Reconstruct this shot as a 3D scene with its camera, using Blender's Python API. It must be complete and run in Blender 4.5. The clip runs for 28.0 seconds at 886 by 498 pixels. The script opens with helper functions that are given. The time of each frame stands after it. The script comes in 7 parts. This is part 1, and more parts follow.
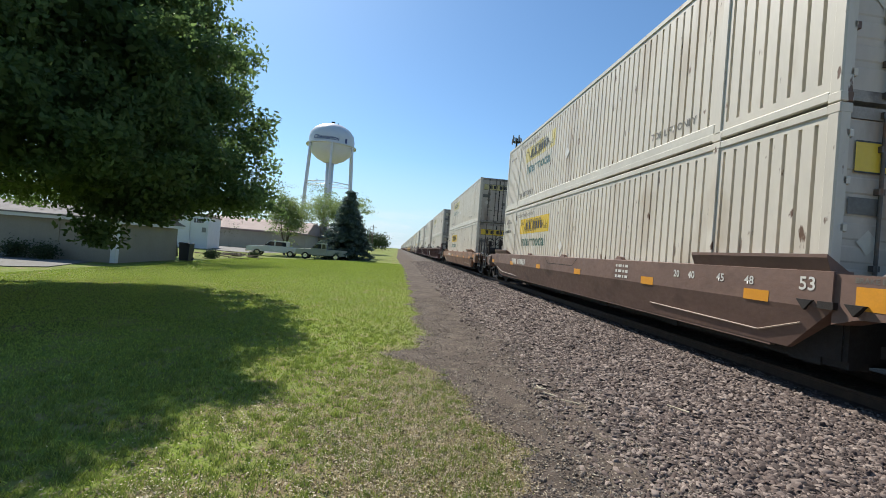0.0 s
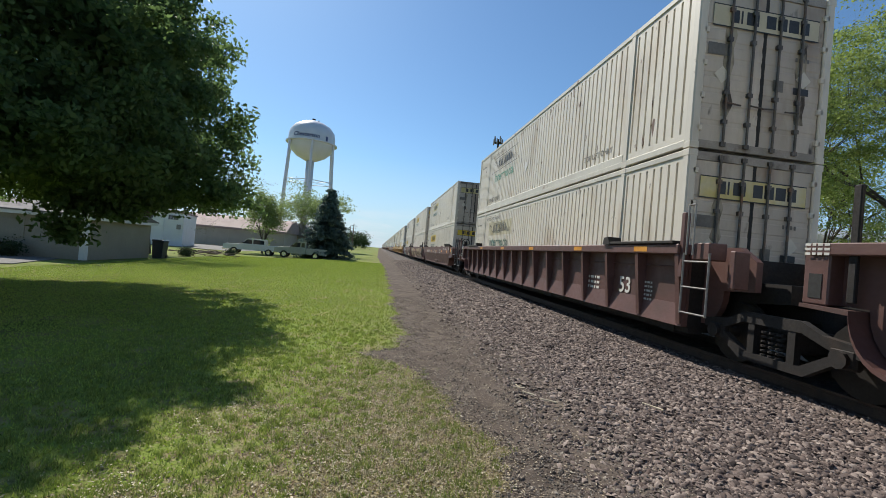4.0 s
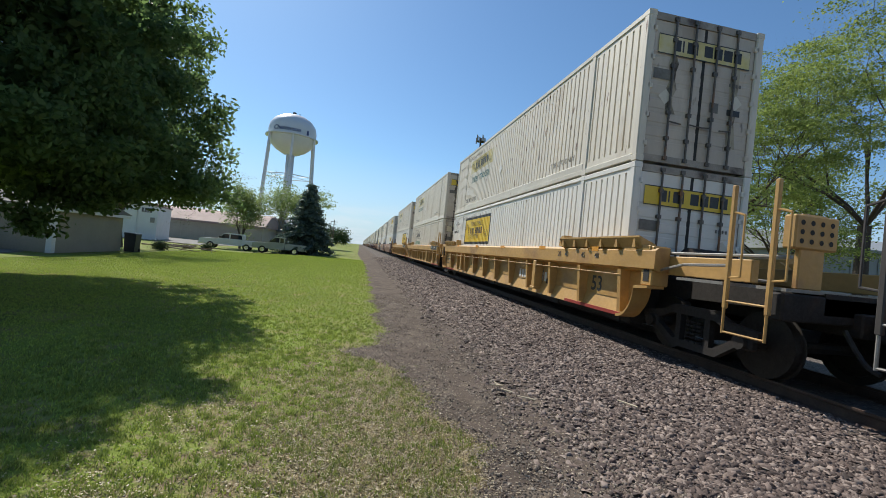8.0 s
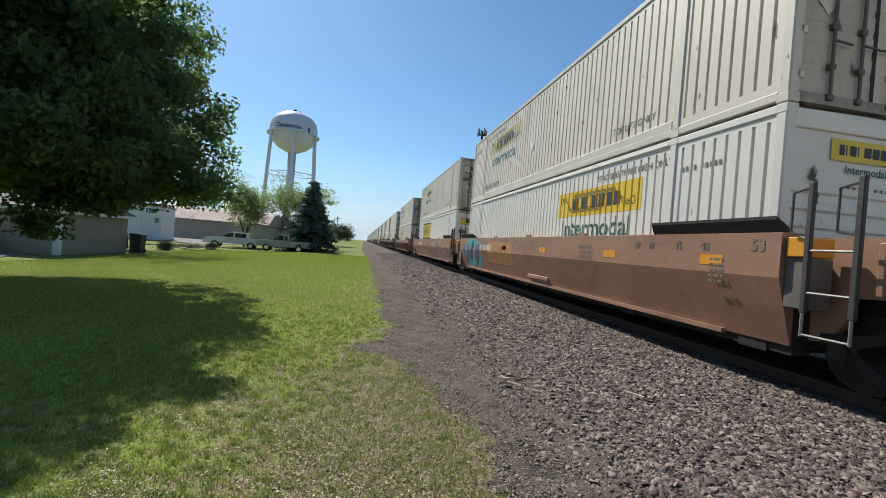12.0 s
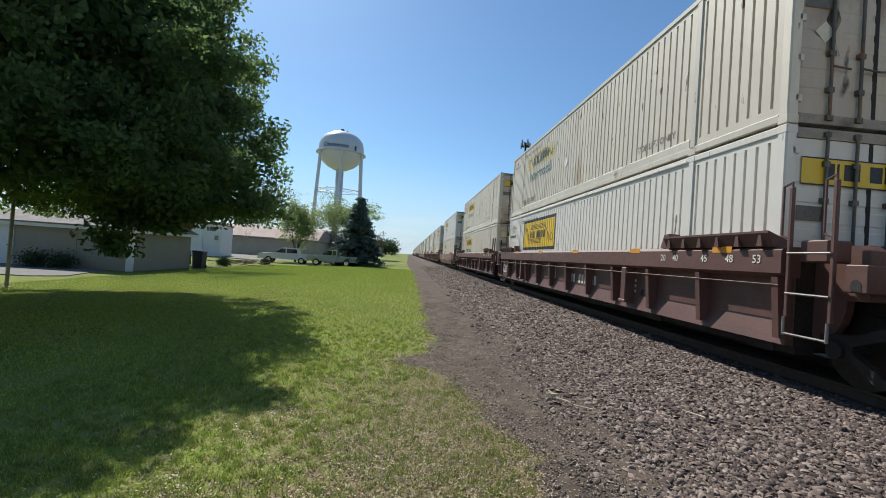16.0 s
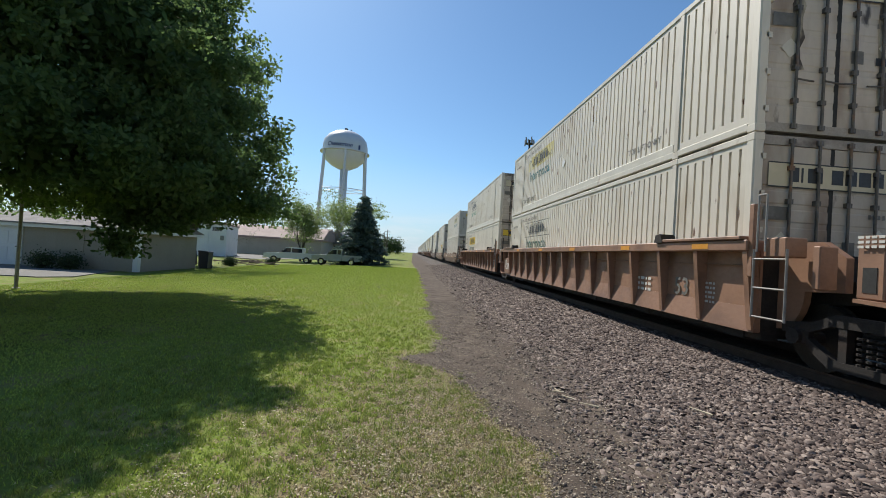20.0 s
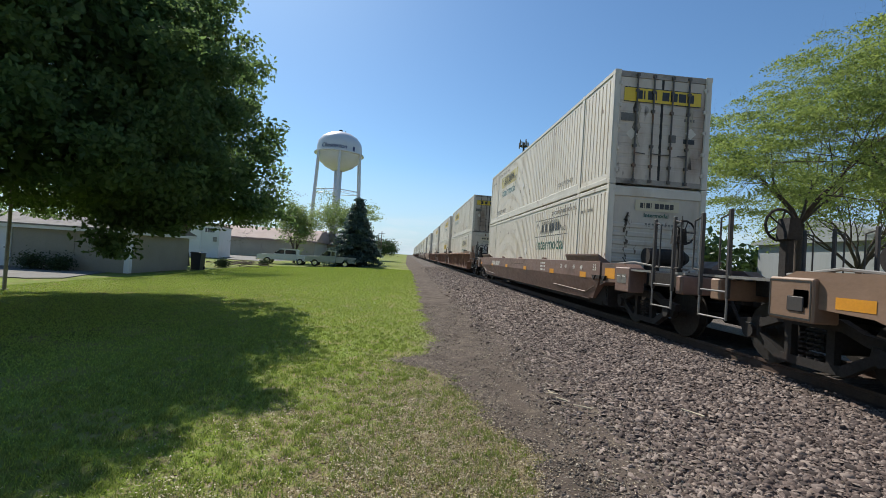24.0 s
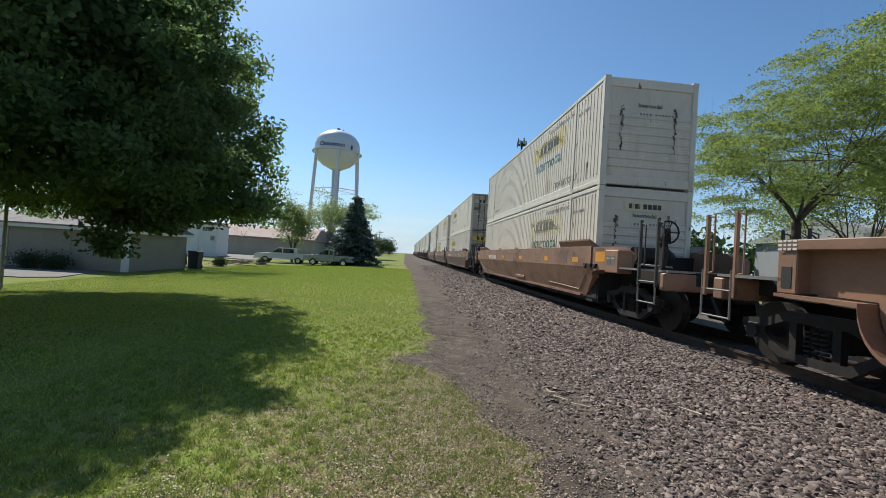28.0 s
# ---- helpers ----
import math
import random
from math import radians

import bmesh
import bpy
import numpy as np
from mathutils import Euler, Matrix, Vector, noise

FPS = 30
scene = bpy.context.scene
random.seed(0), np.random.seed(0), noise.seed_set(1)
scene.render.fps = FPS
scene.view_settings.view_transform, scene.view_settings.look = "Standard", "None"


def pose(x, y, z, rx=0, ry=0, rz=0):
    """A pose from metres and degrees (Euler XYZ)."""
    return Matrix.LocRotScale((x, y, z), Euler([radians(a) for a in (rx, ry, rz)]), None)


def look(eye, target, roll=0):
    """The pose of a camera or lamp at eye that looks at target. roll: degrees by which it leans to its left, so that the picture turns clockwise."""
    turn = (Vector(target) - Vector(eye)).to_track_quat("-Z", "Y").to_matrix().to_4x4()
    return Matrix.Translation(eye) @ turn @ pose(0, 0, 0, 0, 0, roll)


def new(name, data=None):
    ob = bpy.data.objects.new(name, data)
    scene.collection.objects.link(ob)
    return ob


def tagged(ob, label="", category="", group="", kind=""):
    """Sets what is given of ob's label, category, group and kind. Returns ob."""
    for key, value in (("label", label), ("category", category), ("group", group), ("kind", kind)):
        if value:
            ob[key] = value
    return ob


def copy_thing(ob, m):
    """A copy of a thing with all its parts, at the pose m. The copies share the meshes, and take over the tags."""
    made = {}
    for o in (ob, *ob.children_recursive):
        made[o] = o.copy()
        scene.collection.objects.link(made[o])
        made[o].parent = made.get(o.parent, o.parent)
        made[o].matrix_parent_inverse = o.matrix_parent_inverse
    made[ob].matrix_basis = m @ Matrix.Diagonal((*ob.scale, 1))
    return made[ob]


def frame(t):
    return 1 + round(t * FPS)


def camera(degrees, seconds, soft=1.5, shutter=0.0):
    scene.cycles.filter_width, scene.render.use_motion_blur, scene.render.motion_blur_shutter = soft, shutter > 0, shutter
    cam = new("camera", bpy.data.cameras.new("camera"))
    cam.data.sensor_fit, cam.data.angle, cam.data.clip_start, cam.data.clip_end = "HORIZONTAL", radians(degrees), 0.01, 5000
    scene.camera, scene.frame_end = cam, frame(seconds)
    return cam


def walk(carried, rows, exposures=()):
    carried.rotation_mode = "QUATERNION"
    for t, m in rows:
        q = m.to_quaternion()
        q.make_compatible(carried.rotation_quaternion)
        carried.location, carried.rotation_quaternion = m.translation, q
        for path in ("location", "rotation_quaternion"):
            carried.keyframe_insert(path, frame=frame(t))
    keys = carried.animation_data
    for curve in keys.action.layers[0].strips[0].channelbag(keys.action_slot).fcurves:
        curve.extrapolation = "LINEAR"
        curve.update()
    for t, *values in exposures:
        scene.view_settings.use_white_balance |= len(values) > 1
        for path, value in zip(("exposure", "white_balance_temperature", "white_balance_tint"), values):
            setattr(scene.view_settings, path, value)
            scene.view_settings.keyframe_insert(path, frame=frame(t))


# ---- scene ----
cam = camera(91.0, 28.0, soft=0.9)
EYE = (0.0, 0.0, 1.65)
PATH = (
    (0, pose(*EYE, 90.37, -4.57, -5.88)),
    (0.5, pose(*EYE, 91.14, -4.72, -6.00)),
    (1, pose(*EYE, 91.68, -5.00, -6.43)),
    (1.5, pose(*EYE, 91.53, -5.17, -6.53)),
    (2, pose(*EYE, 91.45, -5.34, -6.55)),
    (2.5, pose(*EYE, 91.62, -5.15, -6.45)),
    (3, pose(*EYE, 91.64, -5.08, -7.41)),
    (3.5, pose(*EYE, 90.97, -5.03, -7.94)),
    (4, pose(*EYE, 90.53, -5.01, -8.40)),
    (4.5, pose(*EYE, 90.39, -4.89, -8.14)),
    (6.5, pose(*EYE, 90.10, -5.11, -10.91)),
    (7, pose(*EYE, 90.34, -5.34, -11.19)),
    (7.5, pose(*EYE, 90.45, -5.58, -11.28)),
    (8, pose(*EYE, 90.46, -5.80, -10.90)),
    (8.5, pose(*EYE, 90.03, -5.41, -10.73)),
    (9, pose(*EYE, 89.52, -4.68, -10.35)),
    (9.5, pose(*EYE, 89.18, -4.35, -10.21)),
    (10, pose(*EYE, 88.69, -4.15, -10.45)),
    (10.5, pose(*EYE, 88.55, -4.24, -10.56)),
    (11, pose(*EYE, 88.41, -4.21, -10.41)),
    (11.5, pose(*EYE, 88.07, -4.34, -10.83)),
    (12, pose(*EYE, 89.67, -4.63, -10.41)),
    (12.5, pose(*EYE, 89.76, -5.00, -8.93)),
    (13, pose(*EYE, 90.47, -4.99, -6.98)),
    (13.5, pose(*EYE, 90.74, -4.48, -6.00)),
    (15.5, pose(*EYE, 91.03, -3.91, -4.13)),
    (16, pose(*EYE, 90.96, -3.95, -4.57)),
    (16.5, pose(*EYE, 92.37, -4.08, -4.92)),
    (17, pose(*EYE, 93.23, -4.16, -4.84)),
    (17.5, pose(*EYE, 92.78, -3.92, -4.73)),
    (18, pose(*EYE, 91.94, -3.70, -4.91)),
    (18.5, pose(*EYE, 91.34, -3.38, -4.98)),
    (19, pose(*EYE, 91.06, -3.51, -4.63)),
    (19.5, pose(*EYE, 90.85, -3.55, -4.05)),
    (20, pose(*EYE, 90.70, -3.52, -3.97)),
    (20.5, pose(*EYE, 90.61, -3.42, -3.78)),
    (21, pose(*EYE, 90.60, -3.50, -3.49)),
    (21.5, pose(*EYE, 90.59, -3.46, -3.86)),
    (23.5, pose(*EYE, 90.94, -3.62, -4.62)),
    (24, pose(*EYE, 91.00, -3.67, -4.73)),
    (24.5, pose(*EYE, 90.90, -3.53, -4.81)),
    (25, pose(*EYE, 90.76, -3.27, -5.00)),
    (25.5, pose(*EYE, 90.68, -3.03, -5.19)),
    (26, pose(*EYE, 90.55, -2.89, -5.36)),
    (26.5, pose(*EYE, 90.49, -3.01, -5.44)),
    (27, pose(*EYE, 90.49, -3.27, -5.45)),
    (27.5, pose(*EYE, 90.78, -3.45, -5.06)),
    (28, pose(*EYE, 90.85, -3.64, -4.98)),
)
walk(cam, PATH, exposures=((0.0, 0.18), (0.4, 0.10), (0.9, 0.0), (28.0, 0.0)))

# Way of the train along -Y: seconds, metres travelled since the start
TRAVEL = ((0, 0.00), (2, 41.27), (4, 82.66), (6, 124.15), (8, 165.73), (10, 207.34), (12, 249.00), (14, 290.69), (16, 332.43), (18, 374.20), (20, 415.99), (22, 457.79), (24, 499.69), (26, 541.74), (28, 584.01))


# ---- light ----
SUN = Vector((-0.5, 1.0, 1.15)).normalized()
world = bpy.data.worlds.new("world")
scene.world = world
world.use_nodes = True
wn, wl = world.node_tree.nodes, world.node_tree.links
sky = wn.new("ShaderNodeTexSky")
sky.sky_type = "NISHITA"
sky.sun_disc = False
sky.sun_elevation = math.asin(SUN.z)
sky.sun_rotation = math.atan2(SUN.x, SUN.y)
sky.air_density, sky.dust_density, sky.ozone_density = 1.0, 0.45, 2.6
# a low bank of fair-weather cloud near the horizon
wco = wn.new("ShaderNodeTexCoord")
wmap = wn.new("ShaderNodeMapping")
wmap.inputs["Scale"].default_value = (5.0, 5.0, 22.0)
wnoise = wn.new("ShaderNodeTexNoise")
wnoise.inputs["Scale"].default_value, wnoise.inputs["Detail"].default_value = 1.6, 6.0
wramp = wn.new("ShaderNodeValToRGB")
wramp.color_ramp.elements[0].position, wramp.color_ramp.elements[1].position = 0.47, 0.72
wsep = wn.new("ShaderNodeSeparateXYZ")
wlow = wn.new("ShaderNodeMapRange")
wlow.inputs["From Min"].default_value, wlow.inputs["From Max"].default_value = 0.10, 0.02
wmul = wn.new("ShaderNodeMath")
wmul.operation = "MULTIPLY"
wmix = wn.new("ShaderNodeMix")
wmix.data_type = "RGBA"
wmix.inputs["B"].default_value = (7.2, 7.7, 8.3, 1)
wl.new(wco.outputs["Generated"], wmap.inputs["Vector"])
wl.new(wmap.outputs["Vector"], wnoise.inputs["Vector"])
wl.new(wnoise.outputs["Fac"], wramp.inputs["Fac"])
wl.new(wco.outputs["Generated"], wsep.inputs["Vector"])
wl.new(wsep.outputs["Z"], wlow.inputs["Value"])
wl.new(wramp.outputs["Color"], wmul.inputs[0])
wl.new(wlow.outputs["Result"], wmul.inputs[1])
wl.new(wmul.outputs["Value"], wmix.inputs["Factor"])
wtint = wn.new("ShaderNodeMix")
wtint.data_type, wtint.blend_type = "RGBA", "MULTIPLY"
wtint.inputs["Factor"].default_value = 1.0
wtint.inputs["B"].default_value = (0.76, 0.99, 1.12, 1)
wl.new(sky.outputs["Color"], wtint.inputs["A"])
# pale haze along the horizon
whaze = wn.new("ShaderNodeMapRange")
whaze.inputs["From Min"].default_value, whaze.inputs["From Max"].default_value = 0.20, 0.0
whaze.inputs["To Min"].default_value, whaze.inputs["To Max"].default_value = 0.0, 0.8
wveil = wn.new("ShaderNodeMix")
wveil.data_type = "RGBA"
wveil.inputs["B"].default_value = (4.7, 5.9, 7.3, 1)
wl.new(wsep.outputs["Z"], whaze.inputs["Value"])
wl.new(whaze.outputs["Result"], wveil.inputs["Factor"])
wl.new(wtint.outputs["Result"], wveil.inputs["A"])
wl.new(wveil.outputs["Result"], wmix.inputs["A"])
wl.new(wmix.outputs["Result"], wn["Background"].inputs["Color"])
wn["Background"].inputs["Strength"].default_value = 0.112

sun = new("sun", bpy.data.lights.new("sun", "SUN"))
sun.data.energy, sun.data.angle, sun.data.color = 5.8, radians(0.53), (1.0, 0.95, 0.86)
sun.matrix_world = look(SUN * 100, (0, 0, 0))


# ---- materials ----
def mat(name, color, rough=0.6, metal=0.0, vary=0.18, scale=3.0, fine=40.0, bump=0.0, bump_scale=60.0,
        second=None, second_at=(0.55, 0.7), second_scale=1.5, stretch=(1, 1, 1), tint=0.0, spec=0.5, specks=None):
    """A painted, weathered or natural surface: base colour varied at two scales, an optional second colour in patches, fine relief."""
    m = bpy.data.materials.new(name)
    m.use_nodes = True
    n, l = m.node_tree.nodes, m.node_tree.links
    b = n["Principled BSDF"]
    b.inputs["Roughness"].default_value, b.inputs["Metallic"].default_value = rough, metal
    b.inputs["Specular IOR Level"].default_value = spec
    co = n.new("ShaderNodeTexCoord")
    mp = n.new("ShaderNodeMapping")
    mp.inputs["Scale"].default_value = stretch
    info = n.new("ShaderNodeObjectInfo")
    off = n.new("ShaderNodeVectorMath")
    off.operation = "SCALE"
    off.inputs[0].default_value = (37.0, 53.0, 71.0)
    l.new(info.outputs["Random"], off.inputs["Scale"])
    l.new(co.outputs["Object"], mp.inputs["Vector"])
    l.new(off.outputs["Vector"], mp.inputs["Location"])

    def noise_at(s, detail=4.0):
        t = n.new("ShaderNodeTexNoise")
        t.inputs["Scale"].default_value, t.inputs["Detail"].default_value = s, detail
        l.new(mp.outputs["Vector"], t.inputs["Vector"])
        return t.outputs["Fac"]

    def ramp(fac, lo, hi, a=0.0, z=1.0):
        r = n.new("ShaderNodeMapRange")
        r.inputs["From Min"].default_value, r.inputs["From Max"].default_value = lo, hi
        r.inputs["To Min"].default_value, r.inputs["To Max"].default_value = a, z
        l.new(fac, r.inputs["Value"])
        return r.outputs["Result"]

    def mixed(fac, a, c, blend="MIX"):
        x = n.new("ShaderNodeMix")
        x.data_type, x.blend_type = "RGBA", blend
        if isinstance(fac, float):
            x.inputs["Factor"].default_value = fac
        else:
            l.new(fac, x.inputs["Factor"])
        for key, v in (("A", a), ("B", c)):
            if isinstance(v, tuple):
                x.inputs[key].default_value = (*v, 1)
            else:
                l.new(v, x.inputs[key])
        return x.outputs["Result"]

    lo = tuple(c * (1 - vary) for c in color)
    hi = tuple(min(1.0, c * (1 + vary)) for c in color)
    col = mixed(ramp(noise_at(scale), 0.3, 0.7), lo, hi)
    col = mixed(ramp(noise_at(fine, 3.0), 0.3, 0.7, 0.0, 0.5), col, tuple(c * (1 - 1.4 * vary) for c in color))
    if second:
        col = mixed(ramp(noise_at(second_scale, 8.0), *second_at), col, second)
    if specks:
        col = mixed(ramp(noise_at(specks[1], 6.0), specks[2], specks[2] + (specks[3] if len(specks) > 3 else 0.04)), col, specks[0])
    if tint:
        g = n.new("ShaderNodeHueSaturation")
        l.new(ramp(info.outputs["Random"], 0.0, 1.0, 1.0 - tint, 1.0 + tint), g.inputs["Value"])
        l.new(col, g.inputs["Color"])
        col = g.outputs["Color"]
    l.new(col, b.inputs["Base Color"])
    l.new(ramp(noise_at(fine * 0.5), 0.3, 0.7, max(0.05, rough - 0.1), min(1.0, rough + 0.1)), b.inputs["Roughness"])
    if bump:
        bp = n.new("ShaderNodeBump")
        bp.inputs["Strength"].default_value, bp.inputs["Distance"].default_value = 0.6, bump
        l.new(noise_at(bump_scale, 5.0), bp.inputs["Height"])
        l.new(bp.outputs["Normal"], b.inputs["Normal"])
    return m


def leaf_mat(name, color, dark, through_light=0.35):
    """Leaves: colour varied leaf by leaf, some light passing through."""
    m = bpy.data.materials.new(name)
    m.use_nodes = True
    n, l = m.node_tree.nodes, m.node_tree.links
    b = n["Principled BSDF"]
    geo = n.new("ShaderNodeNewGeometry")
    mix = n.new("ShaderNodeMix")
    mix.data_type = "RGBA"
    mix.inputs["A"].default_value, mix.inputs["B"].default_value = (*dark, 1), (*color, 1)
    l.new(geo.outputs["Random Per Island"], mix.inputs["Factor"])
    l.new(mix.outputs["Result"], b.inputs["Base Color"])
    b.inputs["Roughness"].default_value = 0.5
    b.inputs["Specular IOR Level"].default_value = 0.35
    tr = n.new("ShaderNodeBsdfTranslucent")
    l.new(mix.outputs["Result"], tr.inputs["Color"])
    ms = n.new("ShaderNodeMixShader")
    ms.inputs["Fac"].default_value = through_light
    l.new(b.outputs["BSDF"], ms.inputs[1])
    l.new(tr.outputs["BSDF"], ms.inputs[2])
    l.new(ms.outputs["Shader"], n["Material Output"].inputs["Surface"])
    return m


def glass_mat(name, color, rough=0.03):
    m = bpy.data.materials.new(name)
    m.use_nodes = True
    b = m.node_tree.nodes["Principled BSDF"]
    b.inputs["Base Color"].default_value = (*color, 1)
    b.inputs["Roughness"].default_value = rough
    b.inputs["Specular IOR Level"].default_value = 0.8
    return m


CREAM = mat("container_paint", (0.63, 0.575, 0.48), 0.5, vary=0.08, scale=0.8, fine=9.0, second=(0.36, 0.27, 0.17), second_at=(0.58, 0.82),
            second_scale=1.1, stretch=(1, 1, 0.35), tint=0.07, bump=0.002, bump_scale=30, specks=((0.13, 0.07, 0.04), 6.0, 0.67))
WHITE_C = mat("container_white", (0.70, 0.67, 0.61), 0.42, vary=0.04, scale=1.2, fine=9.0, second=(0.46, 0.42, 0.35), second_at=(0.62, 0.86),
              second_scale=1.1, stretch=(1, 1, 0.35), tint=0.05, bump=0.002, bump_scale=30, specks=((0.16, 0.10, 0.07), 6.0, 0.70))
# door ends: cream base darkened for their shade, plus stains, rust and soot specks
CREAM_SHADED_END = mat("container_end_shaded_stained", (0.50, 0.44, 0.365), 0.55, vary=0.14, scale=1.0, fine=8.0, second=(0.20, 0.125, 0.075), second_at=(0.50, 0.74),
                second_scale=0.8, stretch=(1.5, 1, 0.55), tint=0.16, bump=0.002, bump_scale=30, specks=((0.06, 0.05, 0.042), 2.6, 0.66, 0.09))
RAIL_C = mat("container_rail", (0.60, 0.56, 0.47), 0.5, vary=0.10, scale=1.5, fine=14.0, second=(0.28, 0.17, 0.10), second_at=(0.64, 0.74),
             second_scale=2.2, tint=0.06)
# nose: cream a step darker to carry its shade, with rusty patches and specks
CREAM_SHADED_NOSE = mat("container_nose_shaded", (0.57, 0.51, 0.42), 0.55, vary=0.10, scale=1.2, fine=9.0, second=(0.34, 0.25, 0.165), second_at=(0.56, 0.80),
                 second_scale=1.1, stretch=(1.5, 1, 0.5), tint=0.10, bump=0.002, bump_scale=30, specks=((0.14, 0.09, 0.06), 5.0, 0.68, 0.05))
FRAME_PAINT = mat("door_frame_paint", (0.33, 0.29, 0.245), 0.6, vary=0.25, scale=3, second=(0.07, 0.05, 0.04), second_scale=2)
SEAL = mat("door_seal", (0.025, 0.024, 0.022), 0.8, vary=0.2)
ROD = mat("lock_rod_steel", (0.13, 0.115, 0.10), 0.55, 0.4, vary=0.3, scale=6, second=(0.20, 0.10, 0.05), second_scale=3)
YELLOW_LOGO = mat("logo_yellow", (0.72, 0.50, 0.035), 0.45, vary=0.06, scale=2, fine=20, tint=0.05)
PALE_LOGO = mat("logo_faded_yellow", (0.62, 0.52, 0.20), 0.5, vary=0.12, scale=2, fine=14, second=(0.62, 0.58, 0.46), second_at=(0.45, 0.65), tint=0.10)
CREAM_LOGO = mat("logo_faded_cream", (0.60, 0.53, 0.36), 0.5, vary=0.08, scale=2, fine=14, tint=0.08)
BLACK_INK = mat("black_ink", (0.03, 0.03, 0.03), 0.5, vary=0.2)
GREY_INK = mat("worn_ink", (0.16, 0.15, 0.13), 0.6, vary=0.3, fine=20)
GREEN_INK = mat("green_ink", (0.015, 0.10, 0.065), 0.5, vary=0.15)
TEAL_INK = mat("teal_ink", (0.03, 0.15, 0.14), 0.5, vary=0.2)
MINT_INK = mat("faded_green_ink", (0.10, 0.32, 0.20), 0.55, vary=0.2)
WHITE_INK = mat("white_ink", (0.66, 0.63, 0.57), 0.55, vary=0.12)
ORANGE_INK = mat("reflector_orange", (0.70, 0.30, 0.03), 0.4, vary=0.12)


def paint(name, color, rust=(0.10, 0.045, 0.025), at=(0.56, 0.72), tint=0.0):
    return mat(name, color, 0.55, vary=0.16, scale=1.3, fine=18.0, second=rust, second_at=at, second_scale=1.6, stretch=(1, 0.6, 1.0),
               bump=0.003, bump_scale=25, tint=tint)


PAINT = {
    "dark_brown": paint("car_paint_dark_brown", (0.185, 0.112, 0.086), (0.10, 0.06, 0.046)),
    "rust_orange": paint("car_paint_rust_orange", (0.28, 0.152, 0.093), (0.14, 0.074, 0.048), (0.48, 0.72), tint=0.12),
    "maroon": paint("car_paint_maroon", (0.125, 0.060, 0.050), (0.08, 0.044, 0.036)),
    "yellow": paint("car_paint_yellow", (0.47, 0.275, 0.085), (0.24, 0.125, 0.055), (0.54, 0.78)),
    "brown_orange": paint("car_paint_brown_orange", (0.32, 0.175, 0.108), (0.18, 0.098, 0.066), (0.52, 0.76)),
    "faded_brown": paint("car_paint_faded_brown", (0.25, 0.155, 0.10), (0.14, 0.085, 0.056)),
}
STEEL_DARK = mat("bogie_steel", (0.020, 0.016, 0.0135), 0.8, 0.1, vary=0.35, scale=5, second=(0.032, 0.02, 0.014), second_scale=3, bump=0.003)
WHEEL_STEEL = mat("wheel_steel", (0.03, 0.025, 0.021), 0.6, 0.4, vary=0.3, scale=6)
GALV = mat("galvanised_steel", (0.27, 0.255, 0.235), 0.5, 0.4, vary=0.2, scale=6)
RAIL_STEEL = mat("rail_steel", (0.075, 0.045, 0.032), 0.7, 0.2, vary=0.3, scale=8, fine=60)
TIE_WOOD = mat("tie_wood", (0.085, 0.065, 0.05), 0.9, vary=0.4, scale=4, fine=50, bump=0.01, stretch=(0.3, 2, 2))
GRASS = mat("lawn_soil", (0.175, 0.225, 0.046), 0.9, vary=0.30, scale=0.35, fine=14.0, second=(0.25, 0.215, 0.10), second_at=(0.50, 0.68), second_scale=1.6,
            bump=0.03, bump_scale=45, spec=0.08)


def worn_verge(m):
    """Bare, straw-littered soil that breaks through the turf, most of it near the path."""
    n, l = m.node_tree.nodes, m.node_tree.links
    b = n["Principled BSDF"]
    turf = b.inputs["Base Color"].links[0].from_socket
    co, sep = n.new("ShaderNodeTexCoord"), n.new("ShaderNodeSeparateXYZ")
    l.new(co.outputs["Object"], sep.inputs["Vector"])

    def node(kind, *inputs, op=""):
        x = n.new(kind)
        if op:
            x.operation = op
        for k, v in enumerate(inputs):
            if isinstance(v, (int, float)):
                x.inputs[k].default_value = v
            else:
                l.new(v, x.inputs[k])
        return x.outputs[0]
    near_path = node("ShaderNodeMapRange", sep.outputs["X"], -2.2, 0.8, 0.0, 0.36)
    near_us = node("ShaderNodeMapRange", sep.outputs["Y"], 8.5, 3.0, 0.3, 1.0)
    share = node("ShaderNodeMath", near_path, near_us, op="MULTIPLY")
    grain = n.new("ShaderNodeTexNoise")
    grain.inputs["Scale"].default_value, grain.inputs["Detail"].default_value = 5.0, 9.0
    grain.inputs["Roughness"].default_value = 0.68
    l.new(co.outputs["Object"], grain.inputs["Vector"])
    total = node("ShaderNodeMath", share, grain.outputs["Fac"], op="ADD")
    fac = node("ShaderNodeMapRange", total, 0.56, 0.72, 0.0, 1.0)
    fleck = n.new("ShaderNodeTexNoise")
    fleck.inputs["Scale"].default_value, fleck.inputs["Detail"].default_value = 38.0, 5.0
    l.new(co.outputs["Object"], fleck.inputs["Vector"])
    soil = n.new("ShaderNodeValToRGB")
    e = soil.color_ramp.elements
    e[0].position, e[1].position = 0.36, 0.66
    e[0].color, e[1].color = (0.09, 0.068, 0.040, 1), (0.31, 0.25, 0.155, 1)
    l.new(fleck.outputs["Fac"], soil.inputs["Fac"])
    mix = n.new("ShaderNodeMix")
    mix.data_type = "RGBA"
    l.new(fac, mix.inputs["Factor"])
    l.new(turf, mix.inputs["A"])
    l.new(soil.outputs["Color"], mix.inputs["B"])
    l.new(mix.outputs["Result"], b.inputs["Base Color"])


